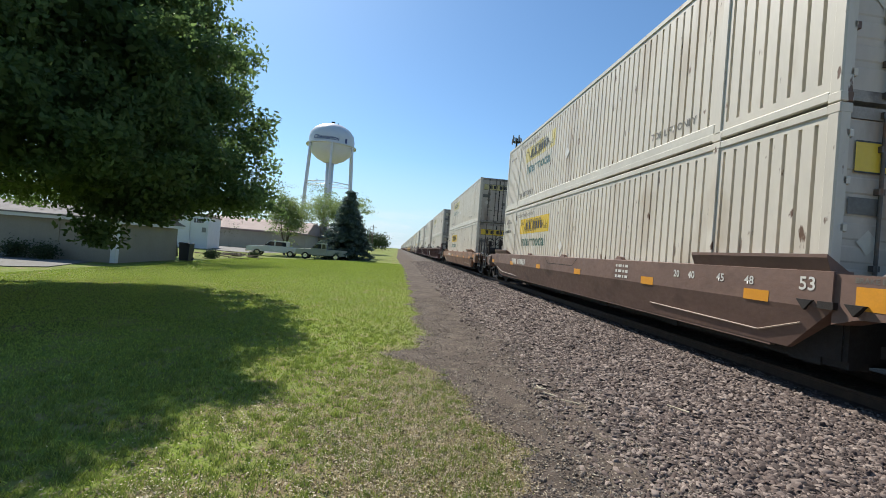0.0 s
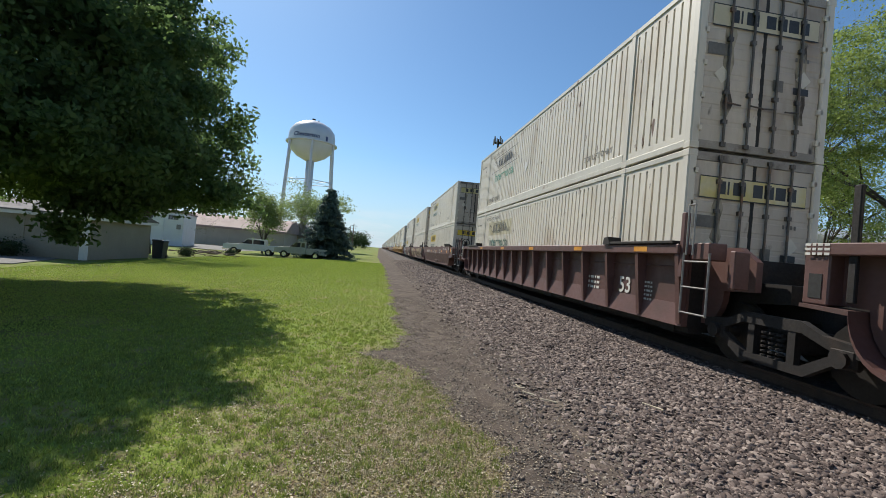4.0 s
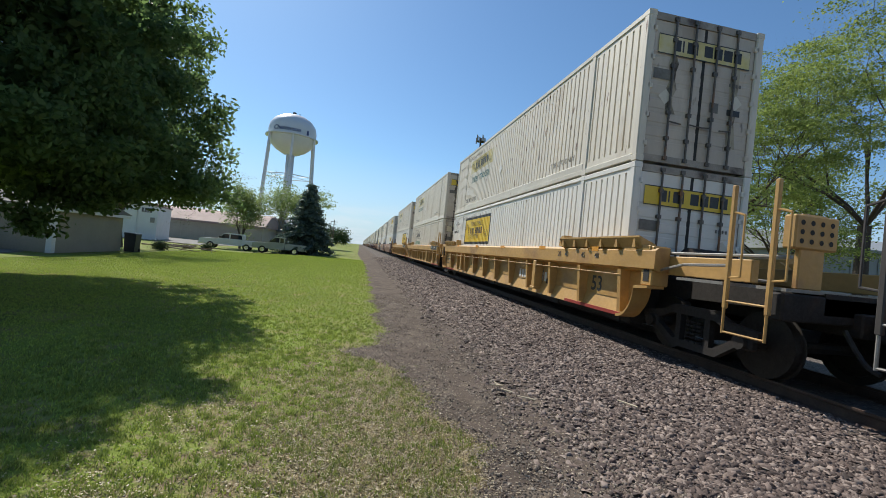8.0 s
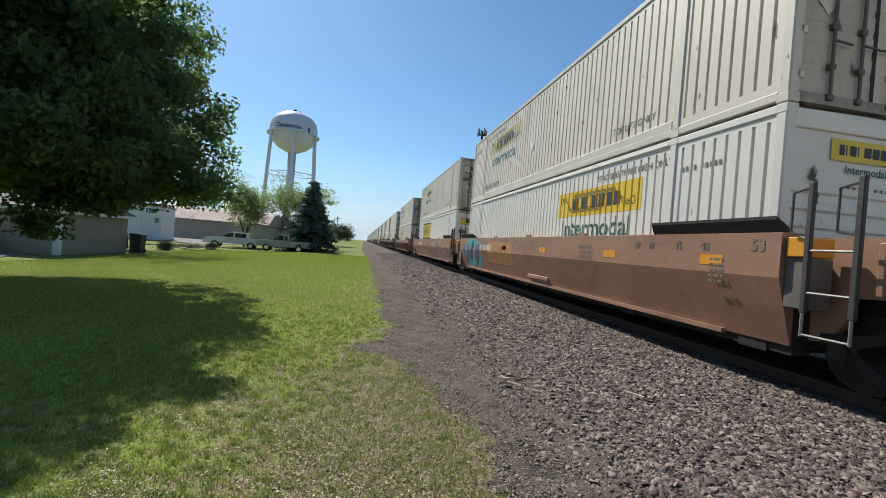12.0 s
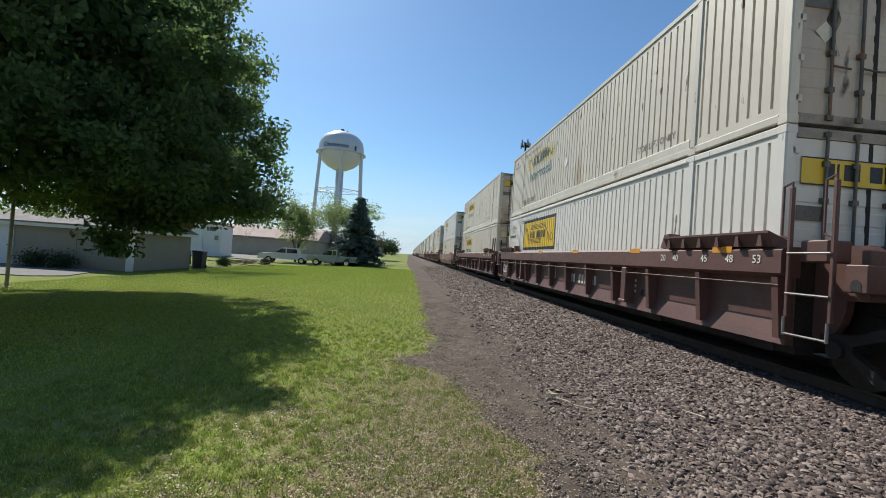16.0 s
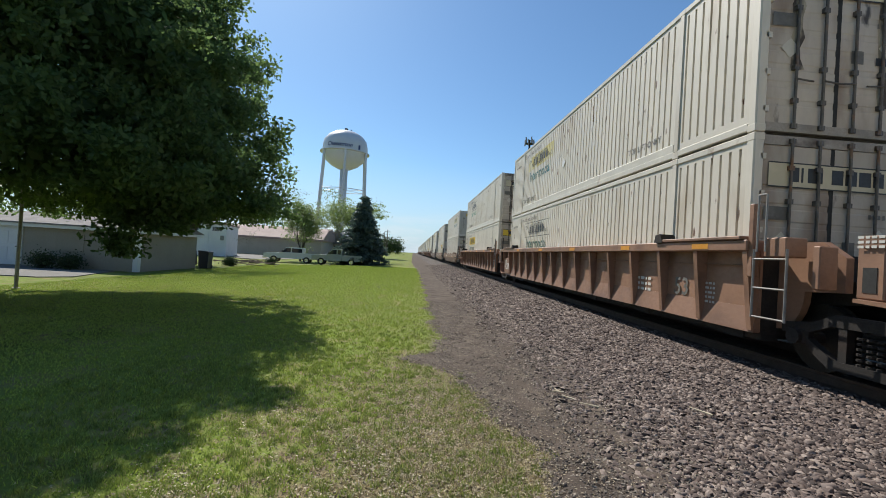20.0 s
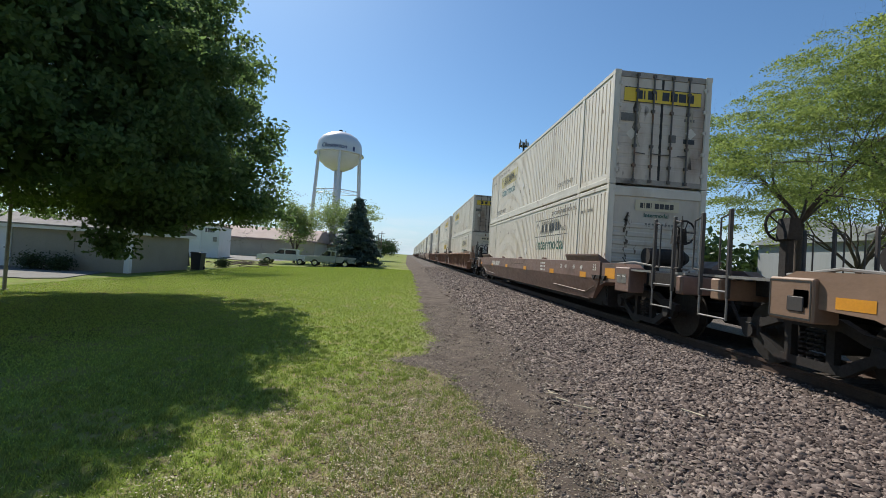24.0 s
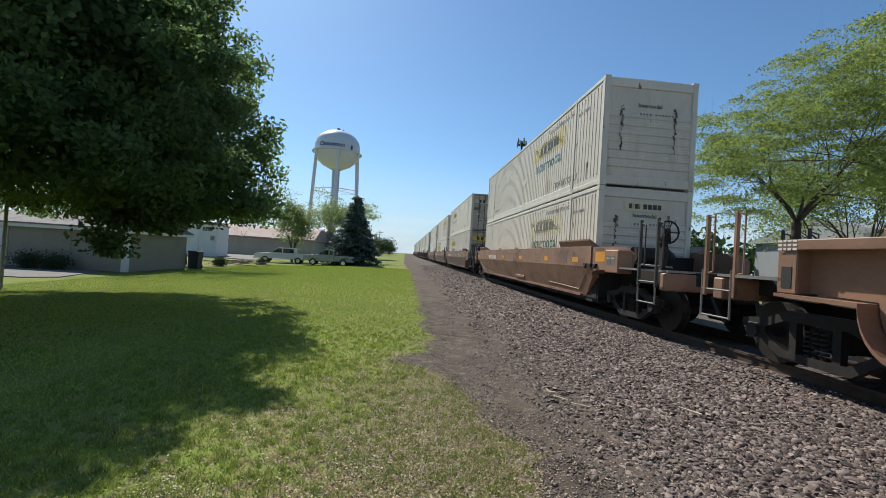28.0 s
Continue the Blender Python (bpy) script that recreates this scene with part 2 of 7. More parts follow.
worn_verge(GRASS)
BALLAST = mat("ballast_bed", (0.115, 0.098, 0.088), 0.95, vary=0.45, scale=9.0, fine=34.0, second=(0.19, 0.165, 0.145), second_at=(0.50, 0.62), second_scale=18,
              bump=0.05, bump_scale=16, spec=0.1)
PATH_DIRT = mat("path_fine_gravel", (0.118, 0.094, 0.077), 0.95, vary=0.32, scale=2.2, fine=55.0, second=(0.165, 0.135, 0.105), second_at=(0.55, 0.7), second_scale=5,
                bump=0.02, bump_scale=60, spec=0.08)
# concrete lowered in colour to stand for tree shade on the driveway; yard shares it
SHADED_CONCRETE = mat("shaded_concrete", (0.17, 0.16, 0.145), 0.9, vary=0.15, scale=1.2, fine=30, bump=0.004)


# ---- geometry helpers ----
def bm_new():
    return bmesh.new()


def box(bm, x0, x1, y0, y1, z0, z1, bevel=0.0):
    r = bmesh.ops.create_cube(bm, size=1.0, matrix=Matrix.Translation(((x0 + x1) / 2, (y0 + y1) / 2, (z0 + z1) / 2)) @ Matrix.Diagonal((x1 - x0, y1 - y0, z1 - z0, 1)))
    if bevel:
        edges = list({e for v in r["verts"] for e in v.link_edges})
        bmesh.ops.bevel(bm, geom=edges, offset=bevel, segments=1, affect="EDGES", profile=0.7)
    return bm


def rod(bm, a, b, r, r2=None, seg=8):
    a, b = Vector(a), Vector(b)
    d = b - a
    m = Matrix.Translation((a + b) / 2) @ d.to_track_quat("Z", "Y").to_matrix().to_4x4()
    bmesh.ops.create_cone(bm, cap_ends=True, segments=seg, radius1=r, radius2=r if r2 is None else r2, depth=d.length, matrix=m)
    return bm


def prism(bm, outline, axis, lo, hi):
    """A flat outline (a, b) drawn out along an axis: x takes (y, z), y takes (x, z), z takes (x, y)."""
    def at(a, b, c):
        return {"x": (c, a, b), "y": (a, c, b), "z": (a, b, c)}[axis]
    v0 = [bm.verts.new(at(a, b, lo)) for a, b in outline]
    v1 = [bm.verts.new(at(a, b, hi)) for a, b in outline]
    n = len(outline)
    f = [bm.faces.new(v0), bm.faces.new(v1)]
    f += [bm.faces.new((v0[i], v0[(i + 1) % n], v1[(i + 1) % n], v1[i])) for i in range(n)]
    bmesh.ops.recalc_face_normals(bm, faces=f)
    return bm


def lathe(bm, profile, seg=32, at=(0, 0, 0)):
    """Turns (radius, z) pairs about the z axis."""
    rings = []
    for r, z in profile:
        rings.append([bm.verts.new((at[0] + r * math.cos(2 * math.pi * i / seg), at[1] + r * math.sin(2 * math.pi * i / seg), at[2] + z)) for i in range(seg)])
    for p, q in zip(rings, rings[1:]):
        for i in range(seg):
            bm.faces.new((p[i], p[(i + 1) % seg], q[(i + 1) % seg], q[i]))
    bm.faces.new(rings[0][::-1])
    bm.faces.new(rings[-1])
    return bm


def mesh_of(name, bm, material, smooth=False):
    me = bpy.data.meshes.new(name)
    bm.to_mesh(me)
    bm.free()
    me.materials.append(material)
    if smooth:
        me.shade_smooth()
    return me


def part(name, bm, material, parent, label="", smooth=False):
    me = bm if isinstance(bm, bpy.types.Mesh) else mesh_of(name, bm, material, smooth)
    ob = new(name, me)
    ob.parent = parent
    if label:
        ob["label"] = label
    if name.endswith("mark") or name in ("hinge", "hole_mark", "tag", "tag_outline", "spring_nest", "lettering", "brake_wheel"):
        ob["kind"] = "stuff"
    return ob


def thing(name, label, category, group="", kind="", at=None):
    ob = new(name)
    ob.empty_display_size = 0.2
    if at:
        ob.matrix_world = at
    return tagged(ob, label, category, group, kind)


def fast_mesh(name, verts, faces, material):
    """A mesh from arrays of corner points and of equal-sided faces."""
    me = bpy.data.meshes.new(name)
    k = faces.shape[1]
    me.vertices.add(len(verts))
    me.vertices.foreach_set("co", verts.astype(np.float32).ravel())
    me.loops.add(faces.size)
    me.loops.foreach_set("vertex_index", faces.astype(np.int32).ravel())
    me.polygons.add(len(faces))
    me.polygons.foreach_set("loop_start", np.arange(0, faces.size, k, dtype=np.int32))
    me.polygons.foreach_set("loop_total", np.full(len(faces), k, dtype=np.int32))
    me.update(calc_edges=True)
    me.materials.append(material)
    return me


def text_bm(body, height, spread=1.0):
    """Letters of the built-in font as flat faces; left edge at 0, baseline at 0, capitals of the given height."""
    cu = bpy.data.curves.new("lettering", "FONT")
    cu.body, cu.size, cu.fill_mode = body, height / 0.70, "FRONT"
    cu.resolution_u = 3
    cu.offset = 0.022 * height
    ob = bpy.data.objects.new("lettering", cu)
    me = bpy.data.meshes.new_from_object(ob)
    bm = bm_new()
    bm.from_mesh(me)
    bpy.data.objects.remove(ob)
    bpy.data.curves.remove(cu)
    bpy.data.meshes.remove(me)
    for v in bm.verts:
        v.co.x *= spread
    return bm


def bars_bm(widths, height, gap=0.35):
    """A row of plain bars in place of characters."""
    bm = bm_new()
    x = 0.0
    for w in widths:
        if w > 0:
            vs = [bm.verts.new(c) for c in ((x, 0, 0), (x + w * height, 0, 0), (x + w * height, height, 0), (x, height, 0))]
            bm.faces.new(vs)
        x += (abs(w) + gap) * height
    return bm


def ribbon(bm, pts, width, closed=False):
    """A flat painted stroke along points (u, v)."""
    p = [Vector((a, b, 0)) for a, b in pts]
    n = len(p)
    left, right = [], []
    for i in range(n):
        a, b = (p[i - 1], p[(i + 1) % n]) if closed else (p[max(i - 1, 0)], p[min(i + 1, n - 1)])
        d = (b - a).normalized()
        s = Vector((-d.y, d.x, 0)) * width / 2
        left.append(bm.verts.new(p[i] + s))
        right.append(bm.verts.new(p[i] - s))
    for i in range(n if closed else n - 1):
        j = (i + 1) % n
        bm.faces.new((right[i], right[j], left[j], left[i]))
    return bm


def poly(bm, pts):
    bm.faces.new([bm.verts.new((a, b, 0)) for a, b in pts])
    return bm


def on_side(bm, start, z, x, right=False):
    """Puts a flat (u, v) drawing on a side face that looks along -x (u runs towards -y) or, if right, along +x."""
    m = Matrix(((0, 0, 1, x), (1, 0, 0, start), (0, 1, 0, z), (0, 0, 0, 1))) if right else Matrix(((0, 0, -1, x), (-1, 0, 0, start), (0, 1, 0, z), (0, 0, 0, 1)))
    bmesh.ops.transform(bm, matrix=m, verts=bm.verts)
    return bm


def on_end(bm, start, z, y):
    """Puts a flat (u, v) drawing on an end face that looks along -y."""
    bmesh.ops.transform(bm, matrix=Matrix(((1, 0, 0, start), (0, 0, -1, y), (0, 1, 0, z), (0, 0, 0, 1))), verts=bm.verts)
    return bm


# ---- ground and track ----
TRACK_X, RAIL_TOP = 6.225, 0.42


def lawn_z(x, y):
    t = np.clip((-2.0 - np.asarray(x, float)) / 12.0, 0, 1)
    return -0.40 * t * t * (3 - 2 * t)


def border_x(y):
    """Where the lawn ends and the gravel path begins."""
    y = np.asarray(y, float)
    wave = 0.09 * np.sin(y * 2.3) + 0.06 * np.sin(y * 5.1 + 1) + 0.03 * np.sin(y * 11.7 + 2)
    near = 0.55 * np.exp(-((y - 3.6) / 1.6) ** 2) + 0.12 * np.exp(-((y - 5.0) / 0.6) ** 2)
    dent = -0.62 * np.exp(-((y - 6.75) / 0.50) ** 2) + 0.05 * np.sin(y * 23.0) + 0.03 * np.sin(y * 41.0 + 1.0)
    far = -0.7 * np.clip((y - 35) / 40, 0, 1)
    return 0.55 + wave * np.clip(1.2 - y / 60, 0.2, 1) + near + dent + far


BED = ((1.35, 0.02), (1.9, 0.05), (2.7, 0.11), (3.6, 0.18), (4.5, 0.235), (4.9, 0.25), (6.225, 0.25), (7.6, 0.25), (8.2, 0.22), (9.4, 0.05), (10.6, 0.01), (14.5, 0.005), (15.6, -0.03))


def bed_z(x):
    return np.interp(x, [0.4] + [a for a, _ in BED], [0.0] + [b for _, b in BED])


def grid_sheet(name, xs, ys, zf, material):
    X, Y = np.meshgrid(xs, ys)
    Z = zf(X, Y)
    v = np.stack([X, Y, Z], -1).reshape(-1, 3)
    nx, ny = len(xs), len(ys)
    i = np.arange(nx * ny).reshape(ny, nx)
    f = np.stack([i[:-1, :-1], i[:-1, 1:], i[1:, 1:], i[1:, :-1]], -1).reshape(-1, 4)
    me = fast_mesh(name, v, f, material)
    me.shade_smooth()
    return new(name, me)


xs = np.concatenate([[-2500, -900, -300, -120, -60, -40], np.arange(-30, 12.1, 1.0), [16, 25, 40, 80, 200, 600, 2500]])
ys = np.concatenate([[-2500, -800, -200, -80, -30, -10], np.arange(0, 60.1, 2.0), [75, 100, 150, 250, 500, 1000, 2500]])
ground = grid_sheet("ground", xs, ys, lambda X, Y: lawn_z(X, Y) - 0.012, GRASS)
tagged(ground, "mown green lawn with straw-coloured thin patches, running to the horizon", "lawn", kind="structure")

# gravel path beside the track: its lawn edge wanders
ys = np.concatenate([np.arange(-8, 24, 0.08), np.arange(24, 80, 0.5), np.arange(80, 1200, 40.0)])
cols = np.linspace(0, 1, 9)
X = border_x(ys)[:, None] * (1 - cols) + 2.5 * cols
Yg = np.repeat(ys[:, None], len(cols), 1)
Z = np.interp(X, [0.4, 1.35, 1.9, 2.7], [0.0, 0.02, 0.05, 0.11]) + 0.006 + 0.01 * np.sin(X * 9 + Yg * 3) * np.sin(Yg * 4.3)
Z[:, 0] = -0.012
i = np.arange(X.size).reshape(X.shape)
f = np.stack([i[:-1, :-1], i[:-1, 1:], i[1:, 1:], i[1:, :-1]], -1).reshape(-1, 4)
path = new("gravel_path", fast_mesh("gravel_path", np.stack([X, Yg, Z], -1).reshape(-1, 3), f, PATH_DIRT))
tagged(path, "dark grey fine gravel path between the lawn and the ballast", "path", kind="structure")

xs = np.array([a for a, _ in BED])
ys = np.concatenate([np.arange(-60, 1200, 20.0)])
ballast = grid_sheet("ballast_bed", xs, ys, lambda X, Y: bed_z(X) + np.where(X < 1.4, -0.02, 0), BALLAST)
tagged(ballast, "brownish grey crushed stone ballast bank carrying the track", "ballast", kind="structure")


def stones(name, label, count, x_range, y_range, size, z_of, material, power=1.0, behind=False):
    """Crushed stones lying on a surface: irregular eight-cornered lumps."""
    rng = np.random.default_rng(7 + count)
    x = rng.uniform(*x_range, count)
    y = y_range[0] * (y_range[1] / y_range[0]) ** (rng.random(count) ** power)
    keep = (x > border_x(y) + rng.normal(0.02, 0.07, count)) & (rng.random(count) < (y - y_range[0]) / 4 + (y_range[0] < 5)) & ((size[1] < 0.03) | (rng.random(count) < np.clip((x - 1.5) / 1.1, 0.03, 1) ** 1.3))
    x, y = x[keep], y[keep]
    if behind:
        y = 2 * y_range[0] - y
    count = len(x)
    s = rng.uniform(*size, count) * (0.7 + 0.6 * rng.random(count) ** 2)
    c = np.array([(a, b, d) for a in (-1, 1) for b in (-1, 1) for d in (-1, 1)], float) * 0.5
    v = c[None] * rng.uniform((0.8, 0.45, 0.3), (1.75, 1.05, 0.85), (count, 1, 3)) + rng.uniform(-0.20, 0.20, (count, 8, 3))
    top = np.array([d > 0 for a in (-1, 1) for b in (-1, 1) for d in (-1, 1)])
    v[:, top, :2] = v[:, top, :2] * rng.uniform(0.1, 0.75, (count, 1, 2)) + rng.uniform(-0.3, 0.3, (count, 1, 2))
    v[..., 2] *= 0.75
    a = rng.uniform(0, 2 * np.pi, count)
    t = rng.uniform(-0.9, 0.9, count)
    ca, sa, ct, st = np.cos(a), np.sin(a), np.cos(t), np.sin(t)
    vy, vz = v[..., 1] * ct[:, None] - v[..., 2] * st[:, None], v[..., 1] * st[:, None] + v[..., 2] * ct[:, None]
    vx = v[..., 0] * ca[:, None] - vy * sa[:, None]
    vy = v[..., 0] * sa[:, None] + vy * ca[:, None]
    v = np.stack([vx, vy, vz], -1) * s[:, None, None]
    v += np.stack([x, y, z_of(x, y) + s * rng.uniform(0.05, 0.38, count)], -1)[:, None]
    q = np.array([(0, 1, 3, 2), (4, 6, 7, 5), (0, 4, 5, 1), (2, 3, 7, 6), (1, 5, 7, 3)])   # no underside
    f = (np.arange(count)[:, None, None] * 8 + q[None]).reshape(-1, 4)
    ob = new(name, fast_mesh(name, v.reshape(-1, 3), f, material))
    return tagged(ob, label, "gravel", kind="stuff")


def stone_mat(name, a, b, c):
    m = bpy.data.materials.new(name)
    m.use_nodes = True
    n, l = m.node_tree.nodes, m.node_tree.links
    bs = n["Principled BSDF"]
    geo = n.new("ShaderNodeNewGeometry")
    r = n.new("ShaderNodeValToRGB")
    e = r.color_ramp.elements
    e[0].color, e[1].color = (*a, 1), (*c, 1)
    e.new(0.55).color = (*b, 1)
    l.new(geo.outputs["Random Per Island"], r.inputs["Fac"])
    t = n.new("ShaderNodeTexNoise")
    t.inputs["Scale"].default_value = 60
    x = n.new("ShaderNodeMix")
    x.data_type, x.blend_type = "RGBA", "MULTIPLY"
    x.inputs["Factor"].default_value = 0.5
    l.new(r.outputs["Color"], x.inputs["A"])
    l.new(t.outputs["Fac"], x.inputs["B"])
    l.new(x.outputs["Result"], bs.inputs["Base Color"])
    bs.inputs["Roughness"].default_value = 0.85
    return m


STONE = stone_mat("ballast_stone", (0.046, 0.032, 0.028), (0.166, 0.119, 0.101), (0.38, 0.305, 0.26))
PEBBLE = stone_mat("path_pebble", (0.08, 0.063, 0.052), (0.16, 0.13, 0.105), (0.36, 0.31, 0.25))
stones("ballast_stones", "loose crushed brownish grey ballast stones beside the rail", 100000, (1.5, 5.38), (2.0, 18.0), (0.018, 0.049), lambda x, y: bed_z(x), STONE, 1.0)
stones("ballast_stones", "loose crushed ballast stones further along the bank", 28000, (1.6, 5.38), (9.0, 60.0), (0.034, 0.078), lambda x, y: bed_z(x), STONE, 1.0)
stones("path_pebbles", "small pebbles scattered on the gravel path", 40000, (-0.3, 2.7), (2.0, 15.0), (0.007, 0.020), lambda x, y: np.interp(x, [0.4, 1.35, 1.9, 2.7], [0.0, 0.02, 0.05, 0.11]) + 0.006, PEBBLE, 1.0)
stones("path_pebbles", "coarser stones strayed from the ballast onto the path", 1300, (1.3, 2.2), (2.0, 18.0), (0.022, 0.045), lambda x, y: np.interp(x, [0.4, 1.35, 1.9, 2.7], [0.0, 0.02, 0.05, 0.11]) + 0.006, PEBBLE, 1.0)
stones("ballast_stones", "loose crushed ballast stones on the bank behind the viewer", 16000, (1.6, 5.38), (2.0, 9.0), (0.034, 0.07), lambda x, y: bed_z(x), STONE, 1.0, True)

# rails and ties
for side in (-0.755, 0.755):
    bm = bm_new()
    x = TRACK_X + side
    prism(bm, [(x - 0.07, 0.24), (x + 0.07, 0.24), (x + 0.07, 0.255), (x + 0.012, 0.275), (x + 0.012, 0.375), (x + 0.037, 0.385), (x + 0.037, RAIL_TOP), (x - 0.037, RAIL_TOP),
               (x - 0.037, 0.385), (x - 0.012, 0.375), (x - 0.012, 0.275), (x - 0.07, 0.255)], "y", -60, 1150)
    tagged(new("rail", mesh_of("rail", bm, RAIL_STEEL)), "rust-brown steel rail spiked to wooden ties", "rail", "rails of the track", "structure")
track_ties = thing("track_ties", "weathered dark wooden railway ties bedded in the ballast", "railway tie", kind="structure")
me = mesh_of("tie", box(bm_new(), TRACK_X - 1.30, TRACK_X + 1.30, -0.115, 0.115, 0.10, 0.262, 0.012), TIE_WOOD)
for k in range(110):
    ob = part("tie", me, None, track_ties)
    ob.location = (random.uniform(-0.06, 0.06), -6 + 0.53 * k, random.uniform(-0.008, 0.006))
    ob.rotation_euler = (0, 0, random.uniform(-0.02, 0.02))

# ---- the train: containers ----
LEN, WID, HIG = 15.86, 2.59, 2.90
GROOVES = [y for y in np.arange(0.30, LEN - 0.2, 0.2155) if abs(y - 1.98) > 0.13 and abs(y - (LEN - 1.98)) > 0.13]
GW = 0.027


def groove_free(bm):
    """Cuts a drawing (already on the side) open where the grooves of the side pass."""
    ys = [v.co.y for v in bm.verts]
    lo, hi = min(ys), max(ys)
    for g in GROOVES:
        if lo < g < hi:
            for e in (g - GW, g + GW):
                bmesh.ops.bisect_plane(bm, geom=list(bm.verts) + list(bm.edges) + list(bm.faces), plane_co=(0, e, 0), plane_no=(0, 1, 0))
            gone = [f for f in bm.faces if abs(f.calc_center_median().y - g) < GW * 0.98]
            bmesh.ops.delete(bm, geom=gone, context="FACES")
    return bm


def name_patch(ya, yb, z0, z1, right, off=0.003):
    """A painted field that follows the grooves of the side."""
    bm = bm_new()
    x0, d = 0.022 - off, 0.10
    line = [(ya, 0.0)]
    for g in GROOVES:
        if ya + 0.05 < g < yb - 0.05:
            line += [(g - GW, 0.0), (g - GW + 0.008, d), (g + GW - 0.008, d), (g + GW, 0.0)]
    line += [(yb, 0.0)]
    lo = [bm.verts.new((WID - x0 - o if right else x0 + o, y, z0)) for y, o in line]
    hi = [bm.verts.new((WID - x0 - o if right else x0 + o, y, z1)) for y, o in line]
    for i in range(len(line) - 1):
        q = (lo[i], hi[i], hi[i + 1], lo[i + 1])
        bm.faces.new(q if not right else q[::-1])
    return bm


def side_panel(right):
    """Side sheet with narrow upright grooves."""
    bm = bm_new()
    x0, d = 0.022, 0.10
    line = [(0.10, 0.0)]
    for g in GROOVES:
        line += [(g - GW, 0.0), (g - GW + 0.008, d), (g + GW - 0.008, d), (g + GW, 0.0)]
    line += [(LEN - 0.10, 0.0)]
    def px(o):
        return WID - x0 - o if right else x0 + o
    zs = (0.15, 0.28, 0.285, 2.70, 2.71, 2.80)
    rows = []
    for k, z in enumerate(zs):
        flat = k in (0, 1, 4, 5)
        rows.append([bm.verts.new((px(0.0 if flat else o), y, z)) for y, o in line])
    for a, b in zip(rows, rows[1:]):
        for i in range(len(line) - 1):
            q = (a[i], b[i], b[i + 1], a[i + 1])
            bm.faces.new(q if not right else q[::-1])
    return bm


LOGO_BARS = (0.62, 0.16, -0.02, 0.78, 0.16, -0.35, 0.85, 0.85, 0.90, 0.80)


def logo_lines(w, h):
    """Two fluttering scroll shapes in thin lines at both ends of the name panel."""
    bm = bm_new()
    for k in range(4):
        o = k * 0.05 * h
        ribbon(bm, [(0.05 * w + o, 0.80 * h - o), (0.11 * w + o, 0.80 * h - o), (0.20 * w, 0.16 * h + o), (0.62 * w, 0.16 * h + o)], 0.02 * h)
        ribbon(bm, [(0.24 * w, 0.86 * h - o), (0.74 * w, 0.86 * h - o), (0.84 * w + o, 0.22 * h + o), (0.93 * w - o, 0.22 * h + o)], 0.02 * h)
    for cx, cy in ((0.06, 0.68), (0.93, 0.33)):
        ribbon(bm, [(cx * w + 0.10 * h * math.cos(a), cy * h + 0.13 * h * math.sin(a)) for a in np.linspace(0, 2 * math.pi, 13)[:-1]], 0.025 * h, True)
    return bm


SCUFF = mat("scuffed_dirt", (0.13, 0.10, 0.075), 0.8, vary=0.35, scale=9, second=(0.34, 0.31, 0.26), second_at=(0.5, 0.6), second_scale=9)
SOOT = mat("sooty_smear", (0.075, 0.06, 0.048), 0.85, vary=0.3, scale=5, second=(0.38, 0.335, 0.25), second_at=(0.40, 0.56), second_scale=3.2, stretch=(1.6, 1, 0.7))
# style: paint, ink of the name panel, ink of the word below, framed panel
STYLES = {
    "bright": (CREAM, YELLOW_LOGO, GREEN_INK, False),
    "white_bright": (WHITE_C, YELLOW_LOGO, GREEN_INK, False),
    "faded": (CREAM, PALE_LOGO, TEAL_INK, False),
    "cream": (CREAM, CREAM_LOGO, GREEN_INK, False),
    "mint": (CREAM, None, MINT_INK, False),
    "outline": (CREAM, None, GREEN_INK, False),
    "framed": (WHITE_C, YELLOW_LOGO, None, True),
    "plain": (CREAM, None, None, False),
}
LABELS = {
    "bright": "cream corrugated steel container with a yellow name panel and green lettering",
    "white_bright": "white corrugated container with a yellow name panel and green lettering",
    "faded": "weathered cream corrugated container with a faded yellow name panel",
    "cream": "cream corrugated container with a faded tan name panel",
    "mint": "worn cream corrugated container with pale green lettering",
    "outline": "cream corrugated container with a name panel in black outline",
    "framed": "white corrugated container with a black-framed yellow name panel",
    "plain": "plain cream corrugated container with rust spots",
}


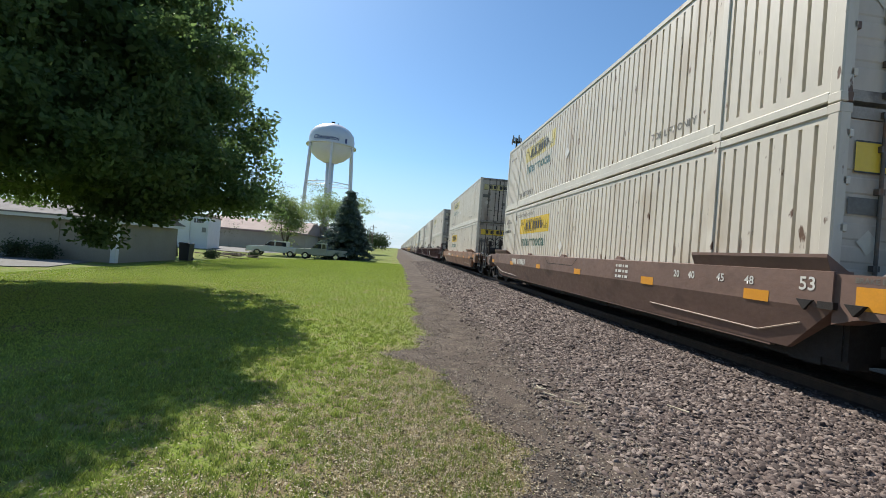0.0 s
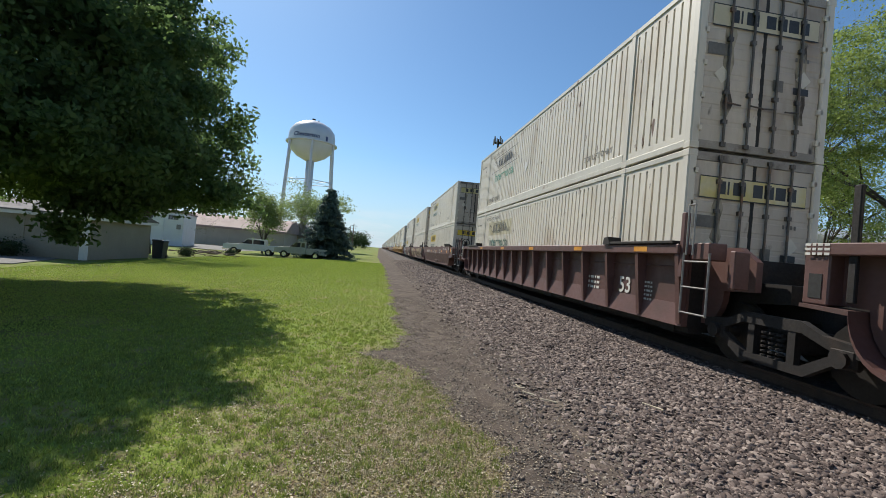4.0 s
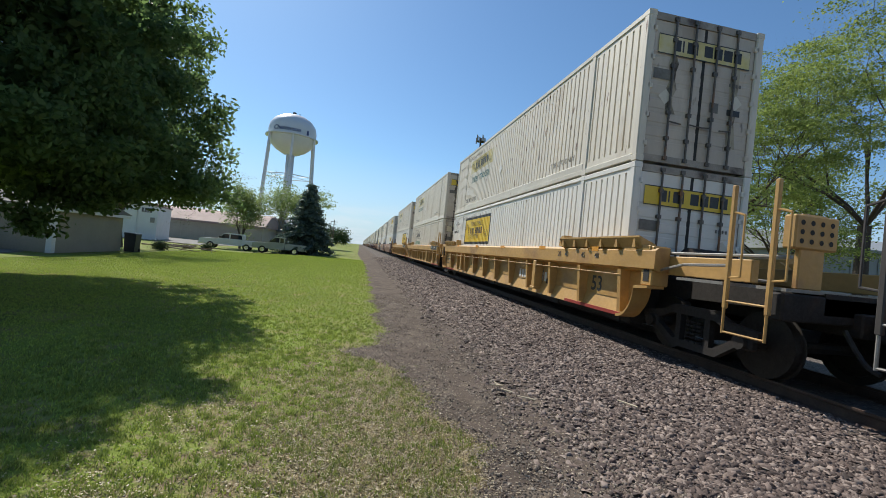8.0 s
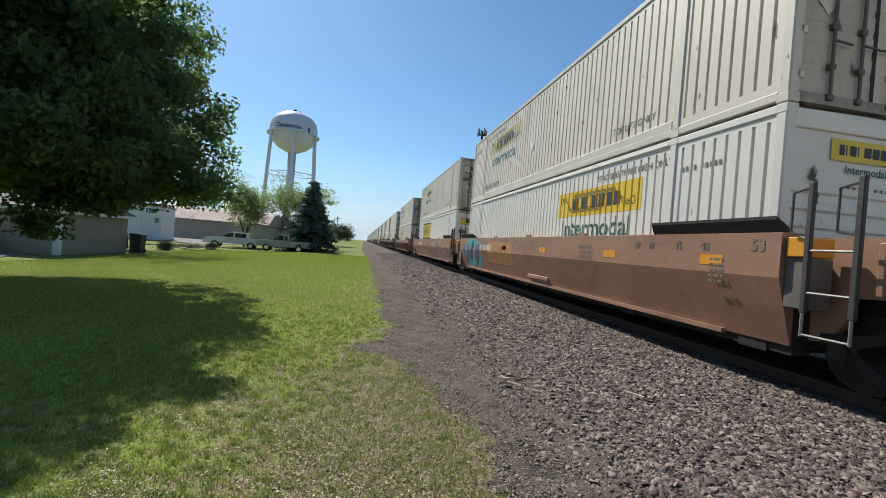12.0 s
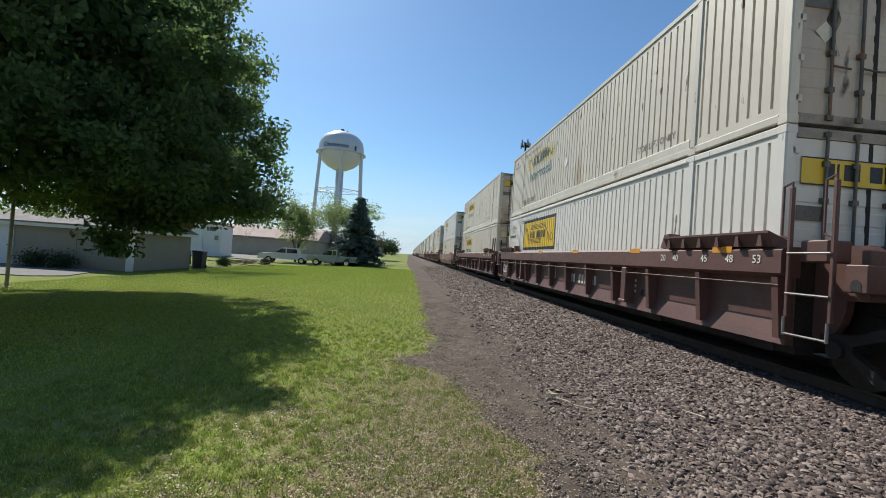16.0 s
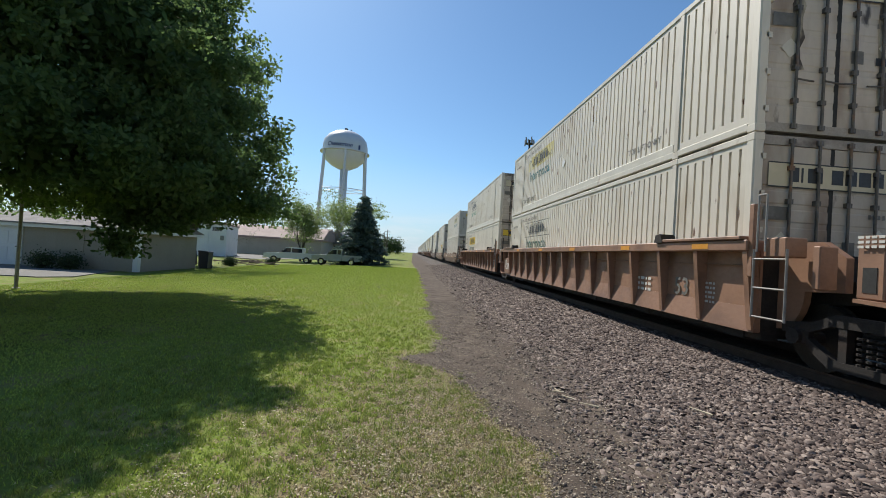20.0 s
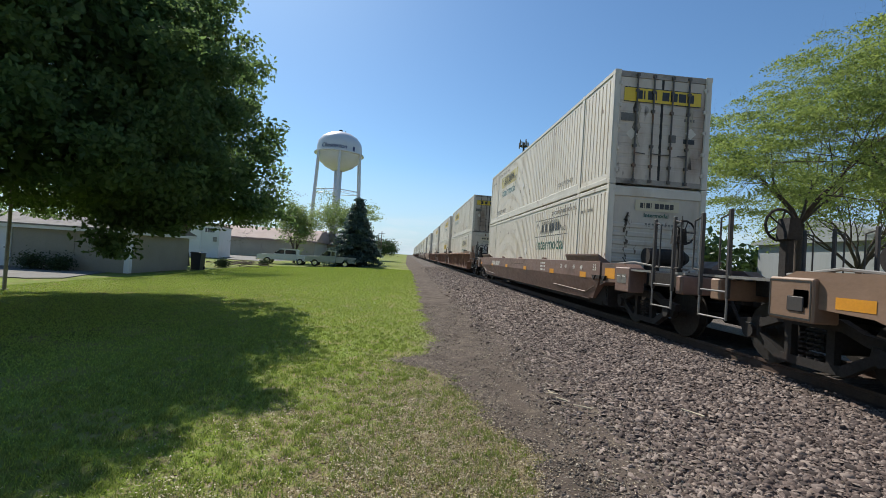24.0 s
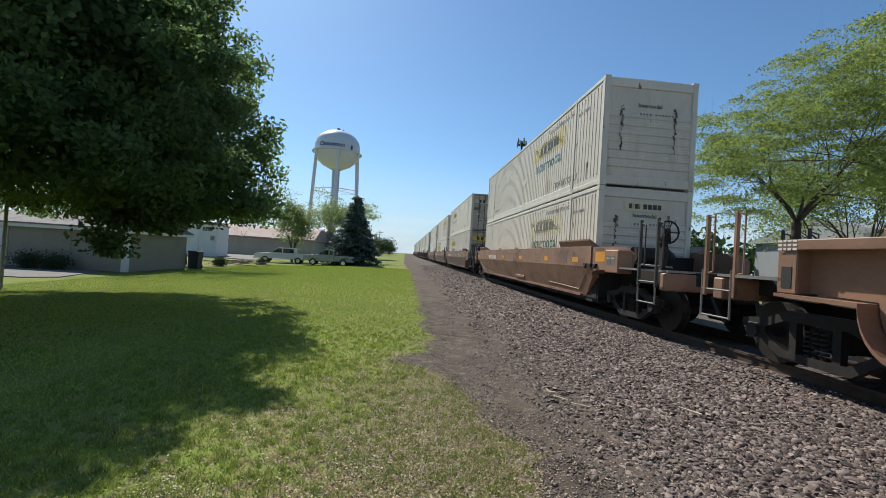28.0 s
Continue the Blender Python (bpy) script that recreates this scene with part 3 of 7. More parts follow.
def container(style, end_logo, seen_right, distant=False):
    """A 53-foot container: doors at y = 0, closed nose at y = LEN. The marks stand on the side towards the lawn."""
    skin, panel_ink, word_ink, framed = STYLES[style]
    c = thing("shipping_container", LABELS[style], "container", "containers on the train")
    for right in (False, True):
        part("side_panel", mesh_of("side_panel", side_panel(right), skin), None, c)
        x0, x1 = (WID - 0.075, WID) if right else (0.0, 0.075)
        bm = box(bm_new(), x0, x1, 0.15, LEN - 0.15, 2.785, 2.895, 0.012)
        if style in ("framed", "white_bright"):
            xo = WID + 0.012 if right else -0.012
            box(bm, min(xo, x0), max(xo, x1 - 0.03), 2.1, LEN - 2.1, 2.80, 2.84, 0.006)
        part("top_rail", bm, RAIL_C if skin is CREAM else WHITE_C, c)
        bm = box(bm_new(), x0, x1, 0.15, LEN - 0.15, 0.03, 0.155, 0.012)
        box(bm, x0 + (0.006 if not right else -0.02), x1 - (0.006 if right else -0.02), 2.06, LEN - 2.06, 0.10, 0.32, 0.02)
        part("bottom_rail", bm, RAIL_C, c)
        for y in (1.98, LEN - 1.98):
            xa, xb = (WID - 0.10, WID + 0.004) if right else (-0.004, 0.10)
            bm = box(bm_new(), xa + 0.004, xb - 0.004, y - 0.07, y + 0.07, 0.03, 2.89, 0.01)
            box(bm, xa, xb, y - 0.10, y + 0.10, 0.0, 0.13, 0.01)
            box(bm, xa, xb, y - 0.10, y + 0.10, 2.79, HIG, 0.01)
            part("lift_post", bm, skin, c)
        if right != seen_right or distant:
            continue
        # small marks
        for y, z, inkm, word, hgt in ((LEN - 2.12, 0.42, GREY_INK, "TOP LIFT ONLY", 0.19), (3.9, 0.47, GREY_INK, "TOP LIFT ONLY", 0.13)):
            if right:
                bm = on_side(text_bm(word, hgt, 1.05), y - 1.5, z, WID - 0.015, True)
            else:
                bm = on_side(text_bm(word, hgt, 1.05), y, z, 0.015)
            part("lettering", groove_free(bm), inkm, c, "grey stencilled words TOP LIFT ONLY")
        if style in ("bright", "framed", "plain"):
            for k, word in enumerate(("WTP", "OR")):
                bm = on_side(text_bm(word, 0.13, 1.0), *((LEN - 1.45, 2.36 - 0.24 * k, WID - 0.015, True) if right else (LEN - 0.62 - 0.10 * k, 2.36 - 0.24 * k, 0.015)))
                part("lettering", groove_free(bm), BLACK_INK, c, "black stencilled word " + word)
            bm = on_side(bars_bm((0.5, 0.6, -0.1, 0.6, 0.6, 0.6, 0.6, -0.2, 0.3, 0.5, 0.5), 0.12, 0.3), *((LEN - 1.7, 1.90, WID - 0.015, True) if right else (LEN - 0.25, 1.90, 0.015)))
            part("stencil_mark", groove_free(bm), BLACK_INK, c)
        bm = text_bm("STACKING THREE HIGH ONLY", 0.12, 1.0)
        on_side(bm, *((LEN - 4.35, 2.48, WID - 0.015, True) if right else (LEN - 2.15, 2.48, 0.015)))
        part("lettering", groove_free(bm), GREY_INK, c, "grey stencilled words STACKING THREE HIGH ONLY")
        bm = bars_bm((0.6,) * 4 + (-0.4,) + (0.6,) * 6, 0.08, 0.45)
        on_side(bm, *((LEN - 1.75, 2.30, WID - 0.015, True) if right else (LEN - 0.45, 2.30, 0.015)))
        part("number_mark", groove_free(bm), GREY_INK, c)
        # two placard holders, tilted squares
        bm = bm_new()
        poly(bm, [(0, -0.17), (0.17, 0), (0, 0.17), (-0.17, 0)])
        on_side(bm, LEN - 7.4, 1.25, WID - 0.005 if right else 0.005, right)
        bmesh.ops.solidify(bm, geom=list(bm.faces), thickness=0.018)
        part("placard_holder", bm, WHITE_C, c)
        # name panel and word
        w, h, z0 = (3.9, 1.02, 1.42) if framed else (3.45, 0.60, 1.78)
        y0 = LEN - 2.75 - (w if right else 0)
        xs1, xs2 = (WID - 0.016, WID - 0.014) if right else (0.016, 0.014)
        if framed:
            part("panel_border", name_patch(LEN - 2.64 - w - 0.22, LEN - 2.64, z0 - 0.11, z0 + h + 0.11, right, 0.002), BLACK_INK, c)
        if panel_ink:
            part("name_panel", name_patch(LEN - 2.75 - w, LEN - 2.75, z0, z0 + h, right, 0.004), panel_ink, c, "yellow name panel" if panel_ink is YELLOW_LOGO else "faded name panel")
        elif word_ink:
            b2 = bm_new()
            ribbon(b2, [(0, 0), (w, 0), (w, h), (0, h)], 0.025, True)
            part("name_outline", groove_free(on_side(b2, y0, z0, xs1, right)), BLACK_INK, c)
        if panel_ink or word_ink:
            part("scroll_mark", groove_free(on_side(logo_lines(w, h), y0, z0, xs2, right)), BLACK_INK, c)
            u = w * 0.23
            bm = on_side(bars_bm(LOGO_BARS, 0.27, 0.2), y0 + (u if right else -u), z0 + (h - 0.30) / 2, xs2 + (0.002 if right else -0.002), right)
            part("name_mark", groove_free(bm), BLACK_INK if panel_ink is not CREAM_LOGO else GREY_INK, c)
        if word_ink:
            bm = on_side(text_bm("Intermodal", 0.40, 1.16), y0 + (0.25 if right else -0.25), z0 - 0.48, xs1, right)
            part("lettering", groove_free(bm), word_ink, c, "green word Intermodal")
    bm = bm_new()
    prism(bm, [(0.07, 2.80), (WID - 0.07, 2.80), (WID - 0.07, 2.885), (WID / 2, 2.897), (0.07, 2.885)], "y", 0.08, LEN - 0.08)
    part("roof", bm, skin, c)
    bm = box(bm_new(), 0.07, WID - 0.07, 0.1, LEN - 0.1, 0.06, 0.16)
    part("underframe", bm, RAIL_C, c)
    for x in (0.0, WID - 0.16):
        for y in (0.0, LEN - 0.16):
            bm = box(bm_new(), x, x + 0.16, y, y + 0.16, 0.03, 2.87, 0.02)
            box(bm, x - 0.004, x + 0.164, y - 0.004, y + 0.164, 0.0, 0.12, 0.01)
            box(bm, x - 0.004, x + 0.164, y - 0.004, y + 0.164, 2.78, HIG, 0.01)
            part("corner_post", bm, skin, c)
    if seen_right and not distant:
        # nose: frame and plain sheet with shallow cross ribs
        out = [(LEN - 0.10, 0.1), (LEN - 0.045, 0.1)]
        for z in np.arange(0.5, 2.0, 0.22):
            out += [(LEN - 0.045, z), (LEN - 0.022, z + 0.03), (LEN - 0.022, z + 0.11), (LEN - 0.045, z + 0.14)]
        bm = prism(bm_new(), out + [(LEN - 0.045, 2.82), (LEN - 0.10, 2.82)], "x", 0.15, WID - 0.15)
        nose = part("nose_panel", bm, CREAM_SHADED_NOSE if skin is CREAM else skin, c, "closed nose with shallow cross ribs")
        part("nose_header", box(bm_new(), 0.12, WID - 0.12, LEN - 0.12, LEN - 0.01, 2.62, 2.86, 0.015), skin, c)
        part("nose_sill", box(bm_new(), 0.12, WID - 0.12, LEN - 0.12, LEN - 0.01, 0.04, 0.26, 0.015), skin, c)
        flip = Matrix.Translation((WID, LEN, 0)) @ Matrix.Rotation(math.pi, 4, "Z")
        if end_logo:
            w, h = 1.15, 0.27
            for nm, b2, ink in (("end_panel", poly(bm_new(), [(0, 0), (w, 0), (w, h), (0, h)]), end_logo), ("end_mark", bars_bm(LOGO_BARS, 0.13, 0.15), BLACK_INK)):
                on_end(b2, WID / 2 - w / 2 + (0.12 if nm == "end_mark" else 0), 2.28 + (0.07 if nm == "end_mark" else 0), 0.02 if nm == "end_mark" else 0.023)
                bmesh.ops.transform(b2, matrix=flip, verts=b2.verts)
                part(nm, b2, ink, nose)
        rng = random.Random(len(style) * 7 + (3 if end_logo else 0))
        b2 = bm_new()
        for cx in (0.50, 1.98):
            for k in range(16):
                z = 0.95 + 0.075 * k
                ribbon(b2, [(cx + rng.uniform(-0.05, 0.05), z), (cx + rng.uniform(-0.05, 0.05), z + rng.uniform(0.05, 0.16))], rng.uniform(0.02, 0.10) * (0.5 + 0.6 * k / 16))
        on_end(b2, 0, 0, 0.0195)
        bmesh.ops.transform(b2, matrix=flip, verts=b2.verts)
        part("scuff_mark", b2, SCUFF, nose)
        b2 = on_end(text_bm("Intermodal", 0.10, 1.05), WID / 2 - 0.35, 2.13, 0.022)
        bmesh.ops.transform(b2, matrix=flip, verts=b2.verts)
        part("lettering", b2, GREEN_INK, nose)
        b2 = on_end(bars_bm((0.6,) * 4 + (-0.4,) + (0.6,) * 6, 0.09, 0.4), WID / 2 - 0.3, 1.88, 0.022)
        bmesh.ops.transform(b2, matrix=flip, verts=b2.verts)
        part("number_mark", b2, GREY_INK, nose)
        part("rear_wall", box(bm_new(), 0.15, WID - 0.15, 0.045, 0.10, 0.1, 2.82), skin, c)
        return c
    part("nose_panel", box(bm_new(), 0.15, WID - 0.15, LEN - 0.10, LEN - 0.045, 0.1, 2.82), skin, c)
    if distant:
        part("door", box(bm_new(), 0.15, WID - 0.15, 0.045, 0.10, 0.1, 2.82), CREAM_SHADED_END, c)
        return c
    # doors
    fr = box(box(bm_new(), 0.14, WID - 0.14, 0.03, 0.14, 2.74, 2.88), 0.14, WID - 0.14, 0.03, 0.14, 0.03, 0.16)
    part("door_frame", box(box(fr, 0.14, 0.165, 0.035, 0.14, 0.15, 2.75), WID - 0.165, WID - 0.14, 0.035, 0.14, 0.15, 2.75), FRAME_PAINT, c)
    part("door_seal", box(bm_new(), WID / 2 - 0.035, WID / 2 + 0.035, 0.05, 0.1, 0.16, 2.74), SEAL, c)
    for k in (0, 1):
        xa, xb = (0.165, WID / 2 - 0.03) if k == 0 else (WID / 2 + 0.03, WID - 0.165)
        out = [(0.11, 0.165), (0.050, 0.165)]
        for z in np.arange(0.42, 2.05, 0.27):
            out += [(0.050, z), (0.058, z + 0.02), (0.058, z + 0.09), (0.050, z + 0.11)]
        bm = prism(bm_new(), out + [(0.050, 2.735), (0.11, 2.735)], "x", xa, xb)
        door = part("door", bm, CREAM_SHADED_END if skin is CREAM else skin, c, "swing door with upright lock rods")
        for x in (xa + (xb - xa) * f for f in ((0.40, 0.80) if k == 0 else (0.20, 0.60))):
            bm = rod(bm_new(), (x, 0.005, 0.08), (x, 0.005, 2.84), 0.021)
            for z in (0.12, 0.5, 1.0, 1.9, 2.4, 2.8):
                box(bm, x - 0.045, x + 0.045, -0.008, 0.05, z - 0.035, z + 0.035)
            rod(bm, (x, -0.015, 0.82), (x + (0.26 if k == 0 else -0.26), -0.015, 0.80), 0.014)
            part("lock_rod", bm, ROD, door)
        bm = bm_new()
        for z in (0.35, 0.9, 1.45, 2.0, 2.55):
            xh = 0.10 if k == 0 else WID - 0.20
            box(bm, xh, xh + 0.10, 0.0, 0.055, z - 0.045, z + 0.045, 0.006)
        part("hinge", bm, skin, door)
    for x, z in ((0.52, 1.30), (WID - 0.5, 1.42)):
        bm = on_end(poly(bm_new(), [(0, -0.15), (0.15, 0), (0, 0.15), (-0.15, 0)]), x, z, 0.040)
        part("placard_holder", bm, RAIL_C, c)
    # soot beside the lock rods
    rng = random.Random(len(style) * 5 + (2 if end_logo else 0))
    bm = bm_new()
    for x in ((0.62, 2.02) if style in ("faded", "mint") else (0.62,) if style in ("cream", "plain") else ()):
        top, foot = rng.uniform(1.9, 2.5), rng.uniform(0.5, 1.2)
        edge = [(rng.uniform(0.05, 0.15), z) for z in np.linspace(foot, top, 9)]
        poly(bm, [(x + w, z) for w, z in edge] + [(x - rng.uniform(0.03, 0.1), z) for _, z in edge[::-1]])
    if bm.verts:
        part("soot_mark", on_end(bm, 0, 0, 0.0475), SOOT, c)
    else:
        bm.free()
    if end_logo:
        ob = part("end_panel", on_end(poly(bm_new(), [(0, 0), (2.05, 0), (2.05, 0.36), (0, 0.36)]), 0.27, 2.12, 0.034), end_logo, c)
        part("end_mark", on_end(bars_bm(LOGO_BARS, 0.22, 0.15), 0.62, 2.2, 0.032), BLACK_INK, ob)
        b2 = ribbon(bm_new(), [(0, 0), (2.05, 0), (2.05, 0.36), (0, 0.36)], 0.02, True)
        part("end_border", on_end(b2, 0.27, 2.12, 0.033), BLACK_INK, ob)
    bm = on_end(poly(bm_new(), [(0, 0), (0.44, 0), (0.44, 0.2), (0, 0.2)]), 0.22, 1.62, 0.034)
    part("notice_plate", bm, GREY_INK, c)
    part("number_mark", on_end(bars_bm((0.6,) * 4, 0.07, 0.5), 1.9, 1.72, 0.036), GREY_INK, c)
    part("notice_plate", on_end(poly(bm_new(), [(0, 0), (0.3, 0), (0.3, 0.12), (0, 0.12)]), 1.9, 1.15, 0.036), BLACK_INK, c)
    part("notice_plate", on_end(poly(bm_new(), [(0, 0), (0.2, 0), (0.2, 0.2), (0, 0.2)]), 1.5, 1.15, 0.036), GREY_INK, c)
    return c

# ---- the train: well cars ----
# In a car's own space y runs away from its near container end, x from the near side of the load, z from the ground.
Z0, Z1, OUT = 0.83, 2.12, 0.26   # Z1 and CREASE are set car by car
CREASES = {2.12: 1.60, 1.95: 1.27, 1.77: 1.36}
RED_STRIPE = mat("red_stripe", (0.30, 0.035, 0.025), 0.5, vary=0.15)
CREASE, LEANING = 1.60, 0.29   # smooth sides: below the crease they lean inwards by so much a metre


def mirror_x(bm):
    bmesh.ops.transform(bm, matrix=Matrix.Translation((WID, 0, 0)) @ Matrix.Diagonal((-1, 1, 1, 1)), verts=bm.verts)
    bmesh.ops.reverse_faces(bm, faces=bm.faces)
    return bm


def both(fn, name, material, parent, label=""):
    part(name, fn(), material, parent, label)
    if name in ("side_wall", "side_sheet", "top_chord", "end_wing", "guide_flange"):
        part(name, mirror_x(fn()), material, parent, label)


def truck(parent, y):
    """A two-axle bogie."""
    t = part("truck", box(bm_new(), 0.25, WID - 0.25, y - 0.2, y + 0.2, RAIL_TOP + 0.34, RAIL_TOP + 0.62, 0.03), STEEL_DARK, parent, "dark cast steel bogie")
    for s in (0, 1):
        x = 0.18 if s == 0 else WID - 0.18
        bm = bm_new()
        zc = RAIL_TOP + 0.45
        xa, xb = x - 0.055, x + 0.055
        prism(bm, [(y - 1.12, zc + 0.03), (y - 0.72, zc + 0.08), (y - 0.42, zc + 0.20), (y + 0.42, zc + 0.20), (y + 0.72, zc + 0.08), (y + 1.12, zc + 0.03), (y + 1.12, zc + 0.16),
                   (y + 0.66, zc + 0.22), (y + 0.40, zc + 0.34), (y - 0.40, zc + 0.34), (y - 0.66, zc + 0.22), (y - 1.12, zc + 0.16)], "x", xa, xb)
        prism(bm, [(y - 1.02, zc + 0.06), (y - 0.84, zc + 0.06), (y - 0.40, zc - 0.20), (y + 0.40, zc - 0.20), (y + 0.84, zc + 0.06), (y + 1.02, zc + 0.06),
                   (y + 0.46, zc - 0.31), (y - 0.46, zc - 0.31)], "x", xa + 0.004, xb - 0.004)
        for q in (-0.34, 0.24):
            box(bm, xa + 0.008, xb - 0.008, y + q, y + q + 0.10, zc - 0.25, zc + 0.24)
        for q in (-0.89, 0.89):
            box(bm, xa - 0.01, xb + 0.01, y + q - 0.15, y + q + 0.15, zc - 0.10, zc + 0.13, 0.03)
        part("side_frame", bm, STEEL_DARK, t)
        bm = bm_new()
        for dy in (-0.11, 0.0, 0.11):
            for k in range(6):
                rod(bm, (x, y + dy, zc - 0.20 + 0.06 * k), (x, y + dy, zc - 0.175 + 0.06 * k), 0.047, seg=8)
        part("spring_nest", bm, STEEL_DARK, t)
        for dy in (-0.89, 0.89):
            xw = 0.54 if s == 0 else WID - 0.54
            bm = bm_new()
            lathe(bm, [(0.44, -0.07), (0.44, 0.05), (0.47, 0.055), (0.47, 0.075), (0.36, 0.07), (0.34, 0.02), (0.12, 0.03), (0.12, 0.09), (0.02, 0.09)], 20)
            bmesh.ops.recalc_face_normals(bm, faces=bm.faces)
            bmesh.ops.transform(bm, matrix=pose(xw, y + dy, RAIL_TOP + 0.44, 0, 90 if s == 0 else -90, 0), verts=bm.verts)
            part("wheel", bm, WHEEL_STEEL, t)
            part("axle_cap", rod(bm_new(), (x - 0.12 if s == 0 else x + 0.12, y + dy, zc), (x, y + dy, zc), 0.10, seg=10), STEEL_DARK, t)
    for dy in (-0.89, 0.89):
        part("axle", rod(bm_new(), (0.3, y + dy, RAIL_TOP + 0.44), (WID - 0.3, y + dy, RAIL_TOP + 0.44), 0.08), STEEL_DARK, t)


def ladder(parent, x, ya, yb, z0, z1, top, material, rungs=3):
    bm = bm_new()
    for y in (ya, yb):
        rod(bm, (x, y, z0), (x, y, top), 0.017)
    for z in np.linspace(z0 + 0.02, z1, rungs):
        rod(bm, (x, ya, z), (x, yb, z), 0.014)
    part("ladder", bm, material, parent)


def car_end(c, kind, skin, coupled, far, dark, single=False):
    """What reaches past the load: deck, bogie, ladders, brake gear, coupler. far: at the far end."""
    def yy(v):
        return LEN - v if far else v

    def span(a, b):
        return (yy(b), yy(a)) if far else (a, b)
    end = -3.18 if coupled else -1.48
    y0, y1 = span(end, -0.28)
    # sloped bulkhead at the well's end and the deck over the bogie
    bm = bm_new()
    prism(bm, [(yy(-0.30), 0.86), (yy(-0.30), 1.62), (yy(end), 1.62), (yy(end), 1.36), (yy(-1.0 if coupled else -0.75), 1.30)], "x", 0.55, WID - 0.55)
    part("end_deck", bm, dark, c)
    reach = (-1.1 if kind == "chord" else -1.75) if coupled else -1.25
    tucked = not coupled and not far

    def wing():
        b = bm_new()
        arc = [(yy(-0.30 - 0.42 * math.sin(a)), 0.90 + 0.55 * (1 - math.cos(a))) for a in np.linspace(0.25, math.pi / 2, 6)]
        prism(b, [(yy(-0.28), Z1 - 0.02), (yy(-0.28), 0.90)] + arc + [(yy(reach), 1.48), (yy(reach), Z1 - 0.22), (yy(reach + 0.3), Z1 - 0.02)], "x", *((0.22, 0.32) if tucked else (-OUT + 0.03, 0.10) if kind == "smooth" else (-0.08, 0.06)))
        return b
    if single:
        def wing():
            b = bm_new()
            prism(b, [(yy(-0.28), Z1 - 0.02), (yy(-0.28), CREASE - 0.16), (yy(-0.55), CREASE - 0.07), (yy(reach), CREASE), (yy(reach), Z1 - 0.16), (yy(reach + 0.3), Z1 - 0.02)], "x", -OUT + 0.03, 0.10)
            return b
    both(wing, "end_wing", skin, c)
    if kind != "smooth" and not tucked:
        fa, fb = span(reach + 0.05, -0.28)
        both(lambda: box(bm_new(), -OUT - 0.02, 0.05, fa, fb, Z1 - 0.14, Z1 - 0.01, 0.012), "end_flange", skin, c)
    part("bulkhead", box(bm_new(), -0.02, WID + 0.02, *span(-0.30, -0.24), 0.80, Z1 - 0.14), dark, c)

    def lip():
        b = bm_new()
        arc = [(yy(-0.30 - 0.44 * math.sin(a)), 0.88 + 0.55 * (1 - math.cos(a))) for a in np.linspace(0.0, math.pi / 2, 8)]
        out = [(y - (0 if not far else 0), z) for y, z in arc] + [(yy(reach), 1.45), (yy(reach), 1.41)] + [(y, z - 0.05) for y, z in arc[::-1]]
        prism(b, out, "x", -OUT - 0.05, 0.0)
        return b
    if not single and not tucked:
        both(lip, "wheel_arch_lip", skin, c)
    if kind == "smooth" and not tucked:
        # electrical box, with notice
        yb0, yb1 = span(reach - 0.02, reach + 0.60)
        both(lambda: box(bm_new(), -OUT - 0.03, 0.05, yb0, yb1, Z1 - 0.62, Z1 - 0.10, 0.02), "equipment_box", skin, c)
        top = max(yb0, yb1) - 0.10
        if far:
            both(lambda: on_side(ribbon(bm_new(), [(-0.06, 0.0), (0.50, 0.0), (0.50, 0.44), (-0.06, 0.44)], 0.025, True), top + 0.02, Z1 - 0.58, -OUT - 0.035), "box_gasket", SEAL, c)
            both(lambda: box(bm_new(), -OUT - 0.045, -OUT - 0.03, top - 0.40, top - 0.18, Z1 - 0.50, Z1 - 0.32, 0.01), "slot_frame", POST_PAINT, c)
        for k in range(2):
            both(lambda: on_side(poly(bm_new(), [(0, 0), (0.19, 0), (0.19, 0.2), (0, 0.2)]), top - (0.26 if far else 0.0) - 0.21 * k * (not far), Z1 - 0.44, -OUT - 0.035), "notice_field", GREY_INK, c)
            both(lambda: on_side(bars_bm((2.0, 1.2, 1.5), 0.022, 0.6), top - (0.28 if far else 0.02) - 0.21 * k * (not far), Z1 - 0.30, -OUT - 0.038), "stencil_mark", WHITE_INK, c)
        a, w, h, z = (LEN + 0.95, 0.42, 0.13, Z1 - 0.42) if far else (-0.52, 0.50, 0.24, Z1 - 0.38)
        both(lambda: on_side(poly(bm_new(), [(0, 0), (w, 0), (w, h), (0, h)]), a, z, -OUT + 0.026), "reflector", ORANGE_INK, c)
        if single and not far:
            both(lambda: on_side(text_bm("BRAKE BEAM", 0.055), -0.50, Z1 - 0.10, -OUT + 0.026), "lettering", GREY_INK, c)
            for yk, kind_k in ((0.10, 0), (-0.16, 1), (-0.45, 0)):
                shape = [(yk, CREASE + 0.08), (yk - 0.2, CREASE + 0.08), (yk - 0.1, CREASE - 0.04)] if not kind_k else [(yk, CREASE + 0.08), (yk - 0.18, CREASE + 0.08), (yk - 0.18, CREASE), (yk, CREASE)]
                part("jack_pad", prism(bm_new(), shape, "x", -OUT - 0.03, -OUT + 0.06), dark, c)
    elif tucked:
